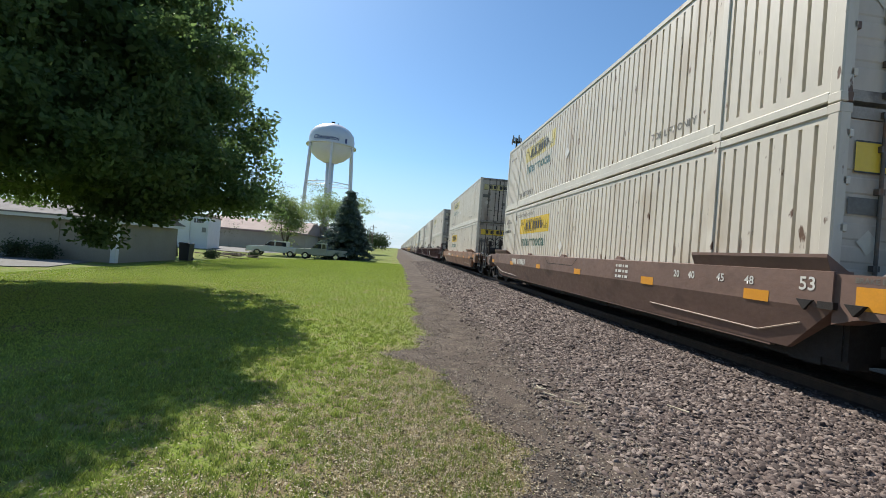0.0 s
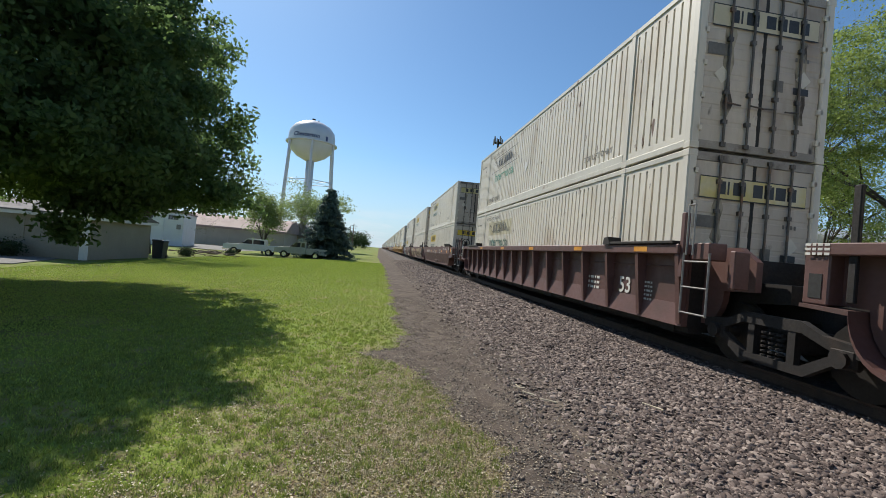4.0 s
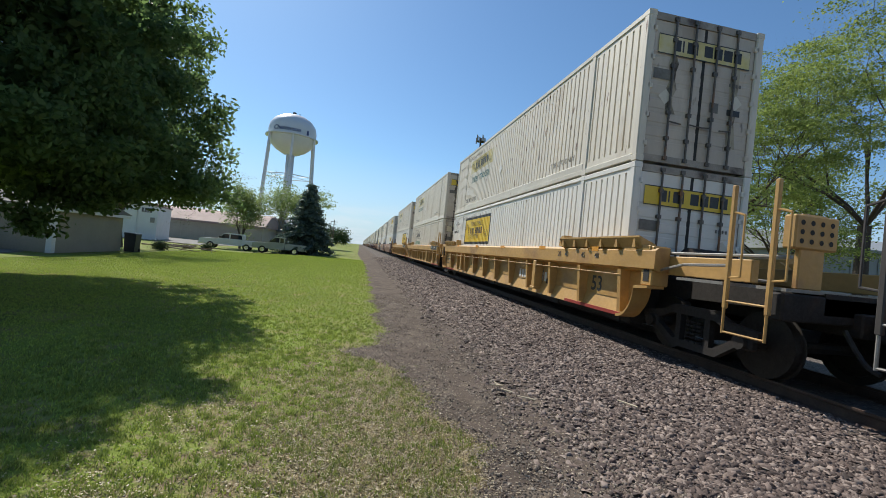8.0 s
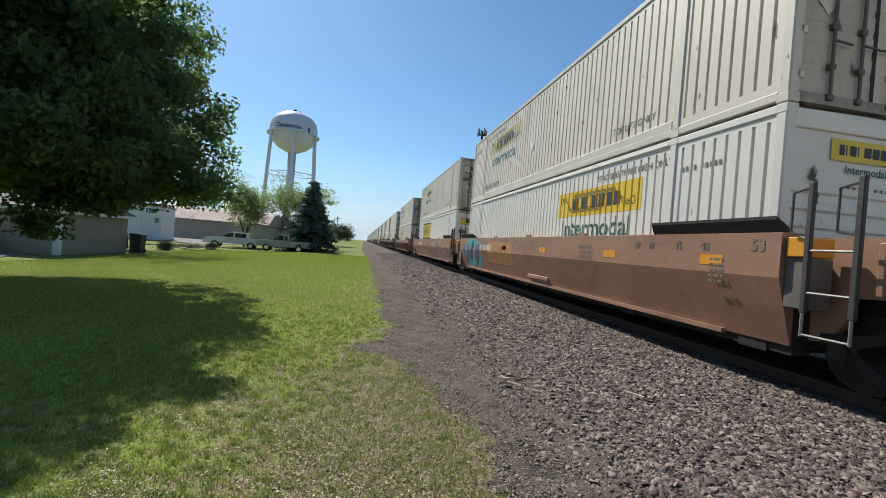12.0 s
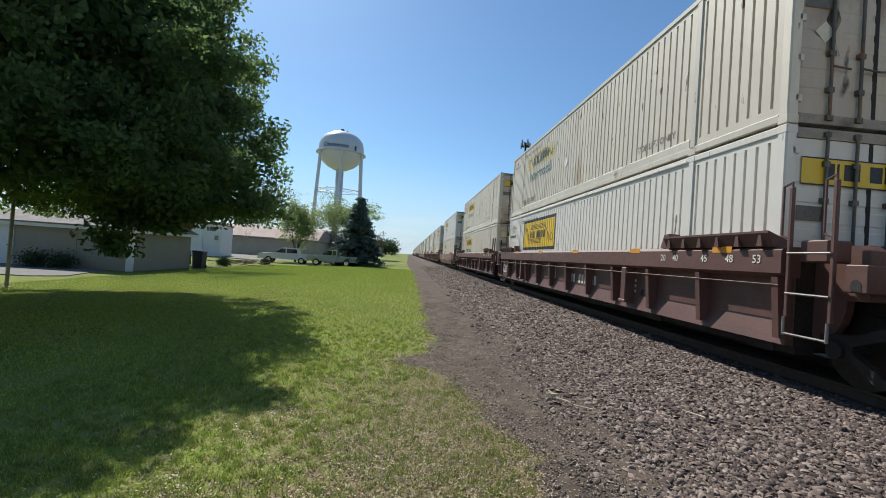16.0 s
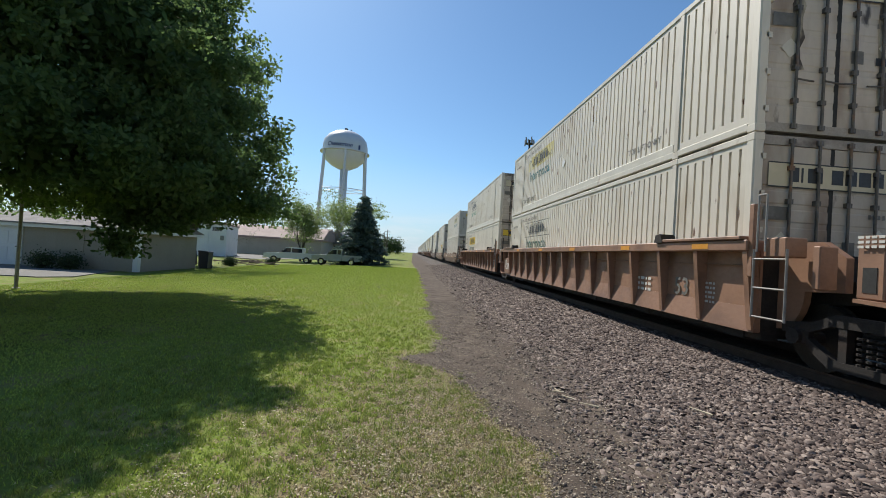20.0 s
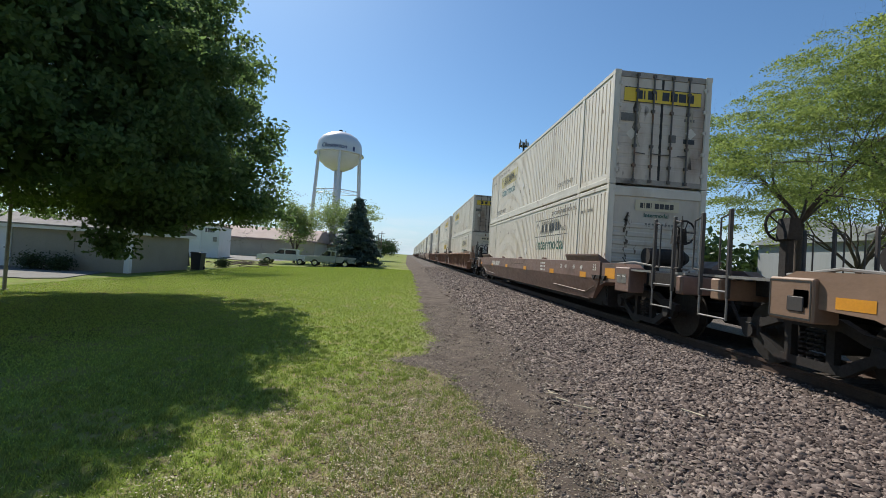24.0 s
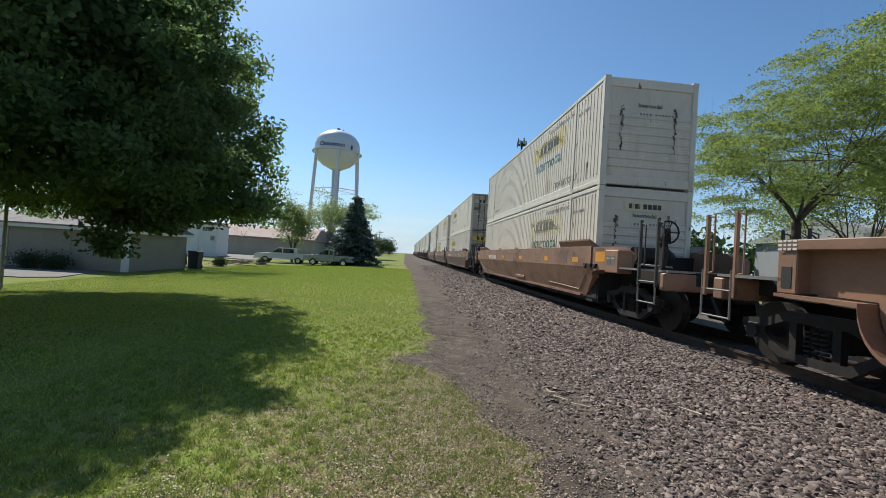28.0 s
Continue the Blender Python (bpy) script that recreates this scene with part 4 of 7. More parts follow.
        if kind == "smooth":
            part("reflector", box(bm_new(), -OUT + 0.03, 0.1, -0.60, -0.33, 1.85, 2.07, 0.012), ORANGE_INK, c, "orange reflective plate")
            part("end_plate", box(bm_new(), -OUT + 0.06, 0.1, -0.60, -0.31, 1.28, 1.845, 0.012), GREY_STEEL, c)
        else:
            both(lambda: box(bm_new(), -OUT + 0.06, 0.1, -0.86, -0.50, 1.88, 2.14, 0.015), "bracket_box", skin, c)
        if kind == "chord":
            for y in (-1.34,):
                part("pocket_box", box(bm_new(), -OUT + 0.02, 0.12, y, y + 0.24, 1.56, 1.86, 0.012), skin, c, "open-topped pocket with an arched hole painted dark")
                # flat black arch painted for the shaded inside of the hole
                arch = [(0, 0), (0.11, 0), (0.11, 0.07), (0.09, 0.11), (0.055, 0.125), (0.02, 0.11), (0, 0.07)]
                part("bracket_slot", on_side(poly(bm_new(), arch), y + 0.175, 1.58, -OUT + 0.016), SEAL, c)
            stand = part("brake_stand", box(box(bm_new(), 1.15, 1.65, -1.34, -1.06, 2.22, 2.88, 0.02), 0.55, 1.95, -1.32, -1.0, 1.60, 2.24, 0.02), skin, c, "pierced bracket box")
            # black shapes laid on the plate for the dark of its holes
            bm = poly(bm_new(), [(0.12, 0.52), (0.38, 0.52), (0.25, 0.36)])
            poly(bm, [(0.14, 0.10), (0.36, 0.10), (0.25, 0.24)])
            poly(bm, [(0.03, 0.30), (0.08, 0.36), (0.13, 0.30), (0.08, 0.24)])
            poly(bm, [(0.37, 0.30), (0.42, 0.36), (0.47, 0.30), (0.42, 0.24)])
            part("hole_mark", on_end(bm, 1.15, 2.25, -1.344), SEAL, stand)
        both(lambda: box(bm_new(), -OUT + 0.12, 0.1, -1.27, -1.17, 1.50, 2.02, 0.012), "bracket_post", skin, c)
    else:
        pa, pb = span(reach - 0.02, reach + 0.26)
        both(lambda: box(bm_new(), -OUT + 0.0, 0.05, pa, pb, 1.45, 2.10, 0.015), "bracket_post", skin, c)
        # thin black plate in place of the shade inside the slot
        both(lambda: box(bm_new(), -OUT - 0.006, -OUT + 0.02, pa + 0.07, pb - 0.07, 1.52, 1.78), "bracket_slot", SEAL, c)
        bm = bm_new()
        for k in range(3):
            b2 = bars_bm((2.2, 1.4, 1.8, 2.0), 0.028, 0.7)
            for v in b2.verts:
                v.co.y += 0.05 * k
            me = bpy.data.meshes.new("row")
            b2.to_mesh(me)
            bm.from_mesh(me)
            bpy.data.meshes.remove(me)
        if kind == "ribbed":
            part("stencil_mark", on_side(bm, pb + (0.30 if not far else -0.02), Z1 - 0.14, -OUT - 0.024), WHITE_INK, c)
    part("centre_sill", box(bm_new(), WID / 2 - 0.3, WID / 2 + 0.3, *span(end - 0.1, -0.6), 1.12, 1.42, 0.02), dark, c)
    if coupled:
        part("end_sill", box(bm_new(), -0.05, WID + 0.05, *span(end, end + 0.22), 1.25, 1.58, 0.02), dark if kind == "chord" else skin, c)
        if kind == "chord":
            for xa in (0.0, WID - 0.12):
                part("end_beam", box(bm_new(), xa, xa + 0.12, *span(end + 0.5, -0.28), 1.66, 1.96, 0.012), skin, c)
            stand = part("brake_stand", box(box(bm_new(), 0.62, 1.02, *span(end + 0.42, end + 0.50), 1.64, 2.62, 0.015), 0.48, 1.16, *span(end + 0.38, end + 0.56), 2.16, 2.60, 0.02), skin, c, "upright stand with a pierced plate")
            # black discs painted for the shade in the holes; the plate is solid
            for k in range(3):
                for j in range(4):
                    hole = [(0.035 * math.cos(q), 0.035 * math.sin(q)) for q in np.linspace(0, 2 * math.pi, 11)[:-1]]
                    part("pierced_hole", on_end(poly(bm_new(), hole), 0.58 + 0.155 * j, 2.26 + 0.12 * k, min(span(end + 0.38, end + 0.56)) - 0.004), SEAL, stand)
            part("tread_bar", box(bm_new(), 0.02, 0.10, *span(end + 0.05, -0.3), 1.99, 2.03, 0.008), GALV, c)
            bm = bm_new()
            pts = [(-0.12, yy(-0.85), 1.62), (-0.16, yy(-1.25), 1.74), (-0.18, yy(-1.7), 1.83), (-0.15, yy(end + 0.7), 1.86)]
            for a, b in zip(pts, pts[1:]):
                rod(bm, a, b, 0.022, seg=6)
            part("brake_cable", bm, GALV, c)
        part("cross_walk", box(bm_new(), 0.0, WID, *span(end + 0.02, end + 0.42), 1.60, 1.64), GALV, c)
        rail_paint = GALV if kind != "chord" else skin
        for x in (-OUT + 0.02, WID + OUT - 0.02):
            ladder(c, x, *span(end + 0.02, end + 0.62), 0.98, 1.40, 1.70, rail_paint, 2)
            if kind != "ribbed":
                bm = bm_new()
                for o in (0.02, 0.62):
                    a, b = span(end + o - 0.03, end + o + 0.03)
                    box(bm, x - 0.02, x + 0.035, a, b, 1.3, 2.9 if kind == "chord" else 2.62, 0.01)
                    s = a - 0.16 if not far else b + 0.16
                    e = a + 0.01 if not far else b - 0.01
                    for p, q in (((x, e, 2.55), (x, s, 2.5)), ((x, s, 2.5), (x, s, 1.72)), ((x, s, 1.72), (x, e, 1.70))):
                        rod(bm, p, q, 0.014, seg=6)
                part("hand_post", bm, skin if kind == "chord" else POST_PAINT, c)
            else:
                for o in (0.06, 0.66):
                    bm = box(bm_new(), x - 0.025, x + 0.03, *span(end + o, end + o + 0.06), 1.3, 2.55, 0.008)
                    g = yy(end + o + 0.18)
                    for p, q in (((x, yy(end + o + 0.03), 2.52), (x, g, 2.50)), ((x, g, 2.50), (x, g, 1.66)), ((x, g, 1.66), (x, yy(end + o + 0.03), 1.64))):
                        rod(bm, p, q, 0.013, seg=6)
                    part("hand_post", bm, skin, c)
        part("walk_step", box(bm_new(), -OUT, 0.35, *span(end + 0.66, end + 1.5), 1.60, 1.64), GALV, c)
        # draft gear and coupler
        bm = rod(bm_new(), (WID / 2, yy(end - 0.4), 1.27), (WID / 2, yy(end + 0.2), 1.27), 0.10)
        box(bm, WID / 2 - 0.16, WID / 2 + 0.16, *span(end - 0.42, end - 0.15), 1.10, 1.44, 0.04)
        part("coupler", bm, STEEL_DARK, c)
        bm = bm_new()
        for k in range(7):
            u = k / 6
            rod(bm, (WID / 2 - 0.42, yy(end - 0.40 * u), 1.2 - 0.42 * math.sin(u * 1.57)), (WID / 2 - 0.42, yy(end - 0.40 * min(1, u + 0.17)), 1.2 - 0.42 * math.sin(min(1, u + 0.17) * 1.57)), 0.03, seg=6)
        part("air_hose", bm, SEAL, c)
        # brake wheel on its stand
        if kind != "chord" and (not far or kind == "smooth"):
            yw = yy(end + 0.75)
            bm = bm_new()
            pts = [(0.42 + 0.23 * math.cos(a), yw, 2.42 + 0.23 * math.sin(a)) for a in np.linspace(0, 2 * math.pi, 15)]
            for a, b in zip(pts, pts[1:]):
                rod(bm, a, b, 0.02, seg=6)
            for a in np.linspace(0, 2 * math.pi, 6)[:-1]:
                rod(bm, (0.42, yw, 2.42), (0.42 + 0.23 * math.cos(a), yw, 2.42 + 0.23 * math.sin(a)), 0.013, seg=6)
            wheel = part("brake_wheel", bm, dark, c)
            bm = box(bm_new(), 0.36, 0.48, *span(end + 0.8, end + 0.95), 1.6, 2.25, 0.02)
            prism(bm, [(0.31, 2.2), (0.53, 2.2), (0.50, 2.5), (0.34, 2.5)], "y", *span(end + 0.8, end + 1.0))
            part("brake_stand", bm, dark, c)
        bm = rod(bm_new(), (0.5, yy(-0.95), 1.95), (1.35, yy(-0.95), 1.95), 0.20, seg=14)
        bm = rod(bm, (1.35, yy(-0.95), 1.95), (1.5, yy(-0.95), 1.95), 0.20, 0.10, seg=14)
        box(bm, 0.6, 0.72, yy(-0.95) - 0.22, yy(-0.95) + 0.22, 1.6, 1.9)
        part("air_tank", bm, STEEL_DARK, c)
        bm = bm_new()
        pts = [(0.1, yy(-0.5), 1.75), (0.1, yy(-1.2), 1.80), (0.25, yy(-1.9), 1.72), (0.5, yy(-2.5), 1.70)]
        for a, b in zip(pts, pts[1:]):
            rod(bm, a, b, 0.022, seg=6)
        part("brake_pipe", bm, GALV, c)
        truck(c, yy(-1.62))
    else:
        if not far:
            for x in (-OUT,):
                if kind == "smooth":
                    ladder(c, x, -1.08, -0.60, 1.0, 1.92, 1.95, GALV)
                    for ya in (-1.08, -0.60):
                        bm = box(bm_new(), x - 0.02, x + 0.035, ya - 0.032, ya + 0.032, 1.25, 2.66, 0.01)
                        for p, q in (((x, ya, 2.60), (x, ya + 0.2, 2.56)), ((x, ya + 0.2, 2.56), (x, ya + 0.2, 2.12)), ((x, ya + 0.2, 2.12), (x, ya, 2.08))):
                            rod(bm, p, q, 0.014, seg=6)
                        part("hand_post", bm, POST_PAINT, c, "dark upright with a bent grab handle")
                else:
                    if kind == "chord":
                        ladder(c, x - 0.03, -0.98, -0.42, 0.98, 1.98, 1.2, GALV)
                        for ya in (-0.98, -0.42):
                            slim = 0.035 if skin is PAINT["yellow"] else 0.024
                            bm = box(bm_new(), x - 0.02, x + 0.03, ya - slim, ya + slim, 1.2, 2.80, 0.008)
                            for p, q in (((x, ya, 2.86), (x, ya + 0.12, 2.82)), ((x, ya + 0.12, 2.82), (x, ya + 0.12, 2.2)), ((x, ya + 0.12, 2.2), (x, ya, 2.16)), ((x, ya, 2.86), (x, ya, 2.7))):
                                rod(bm, p, q, 0.015, seg=6)
                            part("hand_post", bm, skin, c)
                        continue
                    ladder(c, x, -0.95, -0.42, 1.05, 1.85, 1.98, GALV)
                    bm = bm_new()
                    for p, q in (((x, -0.46, 1.95), (x, -0.46, 2.72)), ((x, -0.46, 2.72), (x, -0.60, 2.72)), ((x, -0.60, 2.72), (x, -0.60, 1.95))):
                        rod(bm, p, q, 0.014, seg=6)
                    part("grab_handle", bm, GALV, c)
                    part("hand_post", box(bm_new(), x + 0.02, x + 0.12, -0.36, -0.27, 1.6, 2.62, 0.01), skin, c)
            truck(c, -1.62)
            part("articulation", rod(bm_new(), (WID / 2, -1.62, 0.95), (WID / 2, -1.62, 1.5), 0.32, seg=14), STEEL_DARK, c)
        else:
            part("hand_post", box(bm_new(), -OUT + 0.02, -OUT + 0.07, LEN + 0.75, LEN + 0.83, 1.5, 2.7, 0.01), dark, c)
            part("hand_post", box(bm_new(), WID + OUT - 0.07, WID + OUT - 0.02, LEN + 0.75, LEN + 0.83, 1.5, 2.7, 0.01), dark, c)


CAR_LABEL = {
    ("smooth", "dark_brown"): "dark brown smooth-sided well car with worn stencils",
    ("smooth", "rust_orange"): "rust-orange smooth-sided well car, weathered",
    ("smooth", "maroon"): "maroon smooth-sided well car covered in painted tags",
    ("smooth", "brown_orange"): "brown-orange smooth-sided well car with painted tags",
    ("smooth", "faded_brown"): "faded brown smooth-sided well car, scuffed",
    ("ribbed", "maroon"): "maroon well car with close-set side posts",
    ("ribbed", "rust_orange"): "rust-orange well car with close-set side posts",
    ("chord", "yellow"): "yellow well car with a deep top chord and side posts",
    ("chord", "maroon"): "maroon well car with a deep top chord and side posts",
    ("chord", "rust_orange"): "rust-orange well car with a deep top chord and side posts",
}


GREY_STEEL = mat("grey_end_plate", (0.14, 0.125, 0.115), 0.6, vary=0.2, scale=4)
POST_PAINT = mat("dark_post_paint", (0.05, 0.043, 0.04), 0.6, vary=0.2, scale=4)
WELD = mat("weld_seam", (0.34, 0.26, 0.20), 0.6, vary=0.2)


def bend_line(pts):
    """A raised seam on the leaning lower web, turning up at the end of the car."""
    bm = bm_new()
    pts = [(-OUT + LEANING * (CREASE - z) - 0.004, y, z) for y, z in pts]
    for a, b in zip(pts, pts[1:]):
        rod(bm, a, b, 0.012, seg=5)
    return bm


def well_car(kind, colour, near, far, top=2.12):
    """A well car unit; near and far: True where that end has a coupler, False where it is jointed to its neighbour."""
    global Z1, CREASE
    Z1, CREASE = top, CREASES[top]
    skin = PAINT[colour]
    dark = STEEL_DARK
    c = thing("well_car", CAR_LABEL[kind, colour], "railcar", "well cars of the train")
    ya, yb = -0.30, LEN + 0.30
    if kind == "smooth":
        def wall():
            b = bm_new()
            foot = -OUT + LEANING * (CREASE - Z0)
            prism(b, [(-OUT, CREASE), (-OUT, Z1), (-OUT + 0.05, Z1 + 0.012), (-0.02, Z1 + 0.012), (-0.02, Z0), (foot, Z0)], "y", ya, yb)
            if near and far:
                for y, s in ((0.35, 1), (LEN - 0.35, -1)):
                    bmesh.ops.bisect_plane(b, geom=list(b.verts) + list(b.edges) + list(b.faces), plane_co=(0, y, Z0), plane_no=(0, -0.67 * s, -0.85), clear_outer=True)
                bmesh.ops.holes_fill(b, edges=b.edges)
            return b
        both(wall, "side_wall", skin, c)
        both(lambda: box(bm_new(), -0.10, -0.03, 0.6, LEN - 0.6, Z0 - 0.03, Z0 + 0.03), "bottom_flange", skin, c)
        for a, b in ((-0.25, 1.95), (LEN - 1.95, LEN + 0.25)):
            both(lambda: prism(bm_new(), [(-OUT + 0.02, Z1), (-OUT - 0.04, Z1 + 0.15), (-OUT - 0.04, Z1 + 0.19), (-0.02, Z1 + 0.012), (-0.02, Z1)], "y", a, b), "guide_flange", dark if colour in ("maroon", "brown_orange") else skin, c)
        for y in (4.6, 7.9, 11.2):
            both(lambda: prism(bm_new(), [(y - 0.16, Z1 + 0.01), (y + 0.16, Z1 + 0.01), (y + 0.05, Z1 + 0.09), (y - 0.1, Z1 + 0.07)], "x", -0.12, -0.02), "guide_lug", skin, c)
        both(lambda: box(bm_new(), -0.14, -0.06, 6.2, 7.6, 0.96, 1.06, 0.01), "step_plate", skin, c)
    elif kind == "ribbed":
        both(lambda: box(bm_new(), -0.06, -0.02, ya, yb, Z0, Z1 - 0.12), "side_sheet", skin, c)
        both(lambda: box(bm_new(), -OUT - 0.02, -0.01, ya, yb, Z1 - 0.16, Z1, 0.015), "top_chord", skin, c)
        both(lambda: prism(bm_new(), [(-0.125, Z0 - 0.01), (-0.03, Z0 - 0.01), (-0.03, Z0 + 0.34), (-0.064, Z0 + 0.34)], "y", ya, yb), "bottom_chord", skin, c)
        part("conduit", rod(bm_new(), (-0.085, ya, Z1 - 0.36), (-0.085, yb, Z1 - 0.36), 0.012, seg=5), skin, c)
        for y in np.linspace(ya + 0.06, yb - 0.06, 16):
            both(lambda: prism(bm_new(), [(-OUT + 0.0, Z1 - 0.16), (-0.05, Z1 - 0.16), (-0.05, Z0 + 0.06), (-0.14, Z0 + 0.02)], "y", y - 0.045, y + 0.045), "side_post", skin, c)
        for a, b in ((-0.2, 1.75), (LEN - 1.75, LEN + 0.2)):
            both(lambda: box(bm_new(), -OUT - 0.05, -0.05, a, b, Z1 + 0.004, Z1 + 0.055, 0.01), "guide_flange", dark if colour == "maroon" else skin, c)
        for y in (1.85, LEN - 1.85):
            both(lambda: prism(bm_new(), [(y - 0.14, Z1), (y + 0.14, Z1), (y + 0.10, Z1 + 0.14), (y - 0.05, Z1 + 0.16)], "x", -OUT - 0.06, -0.04), "corner_guide", dark, c)
    else:
        zc = 1.68
        both(lambda: prism(bm_new(), [(-OUT + 0.06, zc), (-OUT - 0.03, zc + 0.05), (-OUT - 0.03, Z1 - 0.10), (-OUT + 0.03, Z1 - 0.05), (-0.02, Z1 - 0.05), (-0.02, zc)], "y", ya - (0.9 if near else 0.04), yb + (0.9 if far else 0.04)), "top_chord", skin, c)
        both(lambda: box(bm_new(), -0.07, -0.03, ya, yb, Z0 + 0.02, zc), "side_sheet", skin, c)
        part("conduit", rod(bm_new(), (-OUT - 0.015, ya, 1.58), (-OUT - 0.015, yb, 1.58), 0.010, seg=5), skin, c)
        both(lambda: prism(bm_new(), [(-0.15, Z0), (-0.03, Z0), (-0.03, Z0 + 0.30), (-0.074, Z0 + 0.30), (-0.14, Z0 + 0.04)], "y", ya, yb), "bottom_chord", skin, c)
        for y in np.linspace(ya + 0.06, yb - 0.06, 12):
            both(lambda: prism(bm_new(), [(-OUT - 0.02, zc), (-0.05, zc), (-0.05, Z0 + 0.1), (-OUT + 0.04, Z0 + 0.08)], "y", y - 0.05, y + 0.05), "side_post", skin, c)
        for a, b in ((-0.85 if near else -0.2, 2.1), (LEN - 2.1, LEN + (0.85 if far else 0.2))):
            both(lambda: prism(bm_new(), [(-OUT - 0.02, Z1 - 0.05), (-OUT - 0.10, Z1 + 0.12), (-OUT - 0.10, Z1 + 0.15), (-0.03, Z1 + 0.02), (-0.03, Z1 - 0.05)], "y", a, b), "guide_flange", skin, c)
            for y in np.linspace(a + 0.15, b - 0.15, 6):
                both(lambda: prism(bm_new(), [(y - 0.05, Z1 - 0.05), (y + 0.05, Z1 - 0.05), (y + 0.02, Z1 + 0.1), (y - 0.02, Z1 + 0.1)], "x", -OUT - 0.09, -OUT - 0.02), "guide_gusset", skin, c)
        for y in (3.62, LEN - 3.62):
            bm = box(box(bm_new(), -OUT - 0.03, -0.05, y - 0.10, y + 0.10, 0.99, zc + 0.01, 0.015), -OUT - 0.05, -0.05, y - 0.14, y + 0.14, 0.94, 1.0, 0.01)
            part("jacking_bracket", bm, skin, c)
            # black disc on the sheet in place of the hole's shaded depth
            hole = [(0.11 * math.cos(q), 0.11 * math.sin(q)) for q in np.linspace(0, 2 * math.pi, 17)[:-1]]
            part("lightening_hole", on_side(poly(bm_new(), hole), y - 0.46, 1.16, -0.076), SEAL, c)
        for y in (2.2, LEN - 2.2):
            both(lambda: prism(bm_new(), [(y - 0.18, Z1 - 0.04), (y + 0.18, Z1 - 0.04), (y + 0.08, Z1 + 0.2), (y - 0.06, Z1 + 0.22)], "x", -OUT + 0.02, -0.03), "corner_guide", skin, c)
    if kind == "smooth" and near and far:
        for a in (-0.24, LEN - 0.7):
            both(lambda: box(bm_new(), -0.035, -0.022, a, a + 0.94, 0.80, 1.62), "inner_plate", STEEL_DARK, c)
    # floor of the well
    bm = bm_new()
    for y in np.linspace(0.2, LEN - 0.2, 7):
        box(bm, -0.02, WID + 0.02, y - 0.2, y + 0.2, 0.70, 0.846)
    box(bm, 0.0, 0.25, ya, yb, 0.72, 0.84)
    box(bm, WID - 0.25, WID, ya, yb, 0.72, 0.84)
    part("well_floor", bm, STEEL_DARK, c)
    car_end(c, kind, skin, near, False, dark, kind == "smooth" and near and far)
    car_end(c, kind, skin, far, True, dark, kind == "smooth" and near and far)
    # stencils
    xo = -OUT - 0.005 if kind == "smooth" else -0.075
    ink = BLACK_INK if colour == "yellow" else GREY_INK if colour in ("brown_orange", "rust_orange") and kind == "smooth" else WHITE_INK
    small = kind == "smooth" and colour != "rust_orange"
    zt = 1.15 if kind != "smooth" else CREASE + 0.03
    size = 0.30 if kind != "smooth" else 0.28
    part("lettering", on_side(text_bm("53", 0.15 if small else size), 0.10 if small else {"smooth": 1.7, "ribbed": 1.66, "chord": 1.02 if colour == "yellow" else 8.9}[kind], Z1 - 0.22 if small else zt + 0.05, xo), GREY_INK if colour == "rust_orange" else ink, c, "painted number 53")
    if kind == "chord" and colour != "yellow":
        part("lettering", on_side(text_bm("53", 0.11), 0.12, Z1 - 0.27, -OUT - 0.036), ink, c, "painted number 53")
    if kind == "ribbed":
        for k in range(5):
            part("stencil_mark", on_side(bars_bm(((1.4, 2.2, 1.2), (2.4, 1.0, 1.6), (1.0, 3.0, 1.2))[k % 3], 0.036, 0.7), 0.80, zt + 0.28 - 0.075 * k, xo), ink, c)
    if not far and kind != "smooth":
        both(lambda: box(bm_new(), -0.17, -0.065, LEN - 0.79, LEN + 0.20, Z0 + 0.06, 1.66, 0.012), "stencil_plate", skin, c)
        part("lettering", on_side(text_bm("125T", 0.30), LEN + 0.10, zt - 0.04, -0.176), ink, c, "painted rating 125T")
        for k, row in enumerate(((1.6, 2.2, 1.4), (2.4, 1.2, 1.8))):
            part("stencil_mark", on_side(bars_bm(row, 0.05, 0.7), LEN + 0.06, 1.52 - 0.09 * k, -0.176), ink, c)
    if colour == "yellow":
        part("warning_stripe", box(bm_new(), -0.155, -0.1, ya + 0.01, 2.0, Z0 - 0.004, Z0 + 0.06), RED_STRIPE, c)
        part("warning_stripe", box(bm_new(), -0.155, -0.1, yb - 2.0, yb - 0.01, Z0 - 0.004, Z0 + 0.06), RED_STRIPE, c)
        if not near:
            part("notice_plate", on_side(poly(bm_new(), [(0, 0), (1.15, 0), (1.15, 0.62), (0, 0.62)]), 0.98, 1.02, -0.078), BLACK_INK, c, "black notice panel with white lines")
            for k in range(5):
                part("stencil_mark", on_side(bars_bm((0.4, 1.2, 0.9, 0.8, 0.9), 0.034, 0.55), 0.85, 1.50 - 0.075 * k, -0.083), WHITE_INK, c)
            for k in range(2):
                part("stencil_mark", on_side(bars_bm((1.6, 1.1, 1.9), 0.024, 0.6), 0.40, 1.54 - 0.04 * k, -0.083), WHITE_INK, c)
            part("number_field", on_side(poly(bm_new(), [(0, 0), (2.2, 0), (2.2, 0.24), (0, 0.24)]), 2.0, Z1 - 0.35, -OUT - 0.0325), BLACK_INK, c, "black field behind white numerals")
            part("lettering", on_side(text_bm("53", 0.13), 0.02, Z1 - 0.28, -OUT - 0.036), WHITE_INK, c)
    bar_y = LEN - 2.9 if kind == "smooth" else ((5.2 if colour == "yellow" else 7.6) if kind == "chord" else LEN - 6.4)
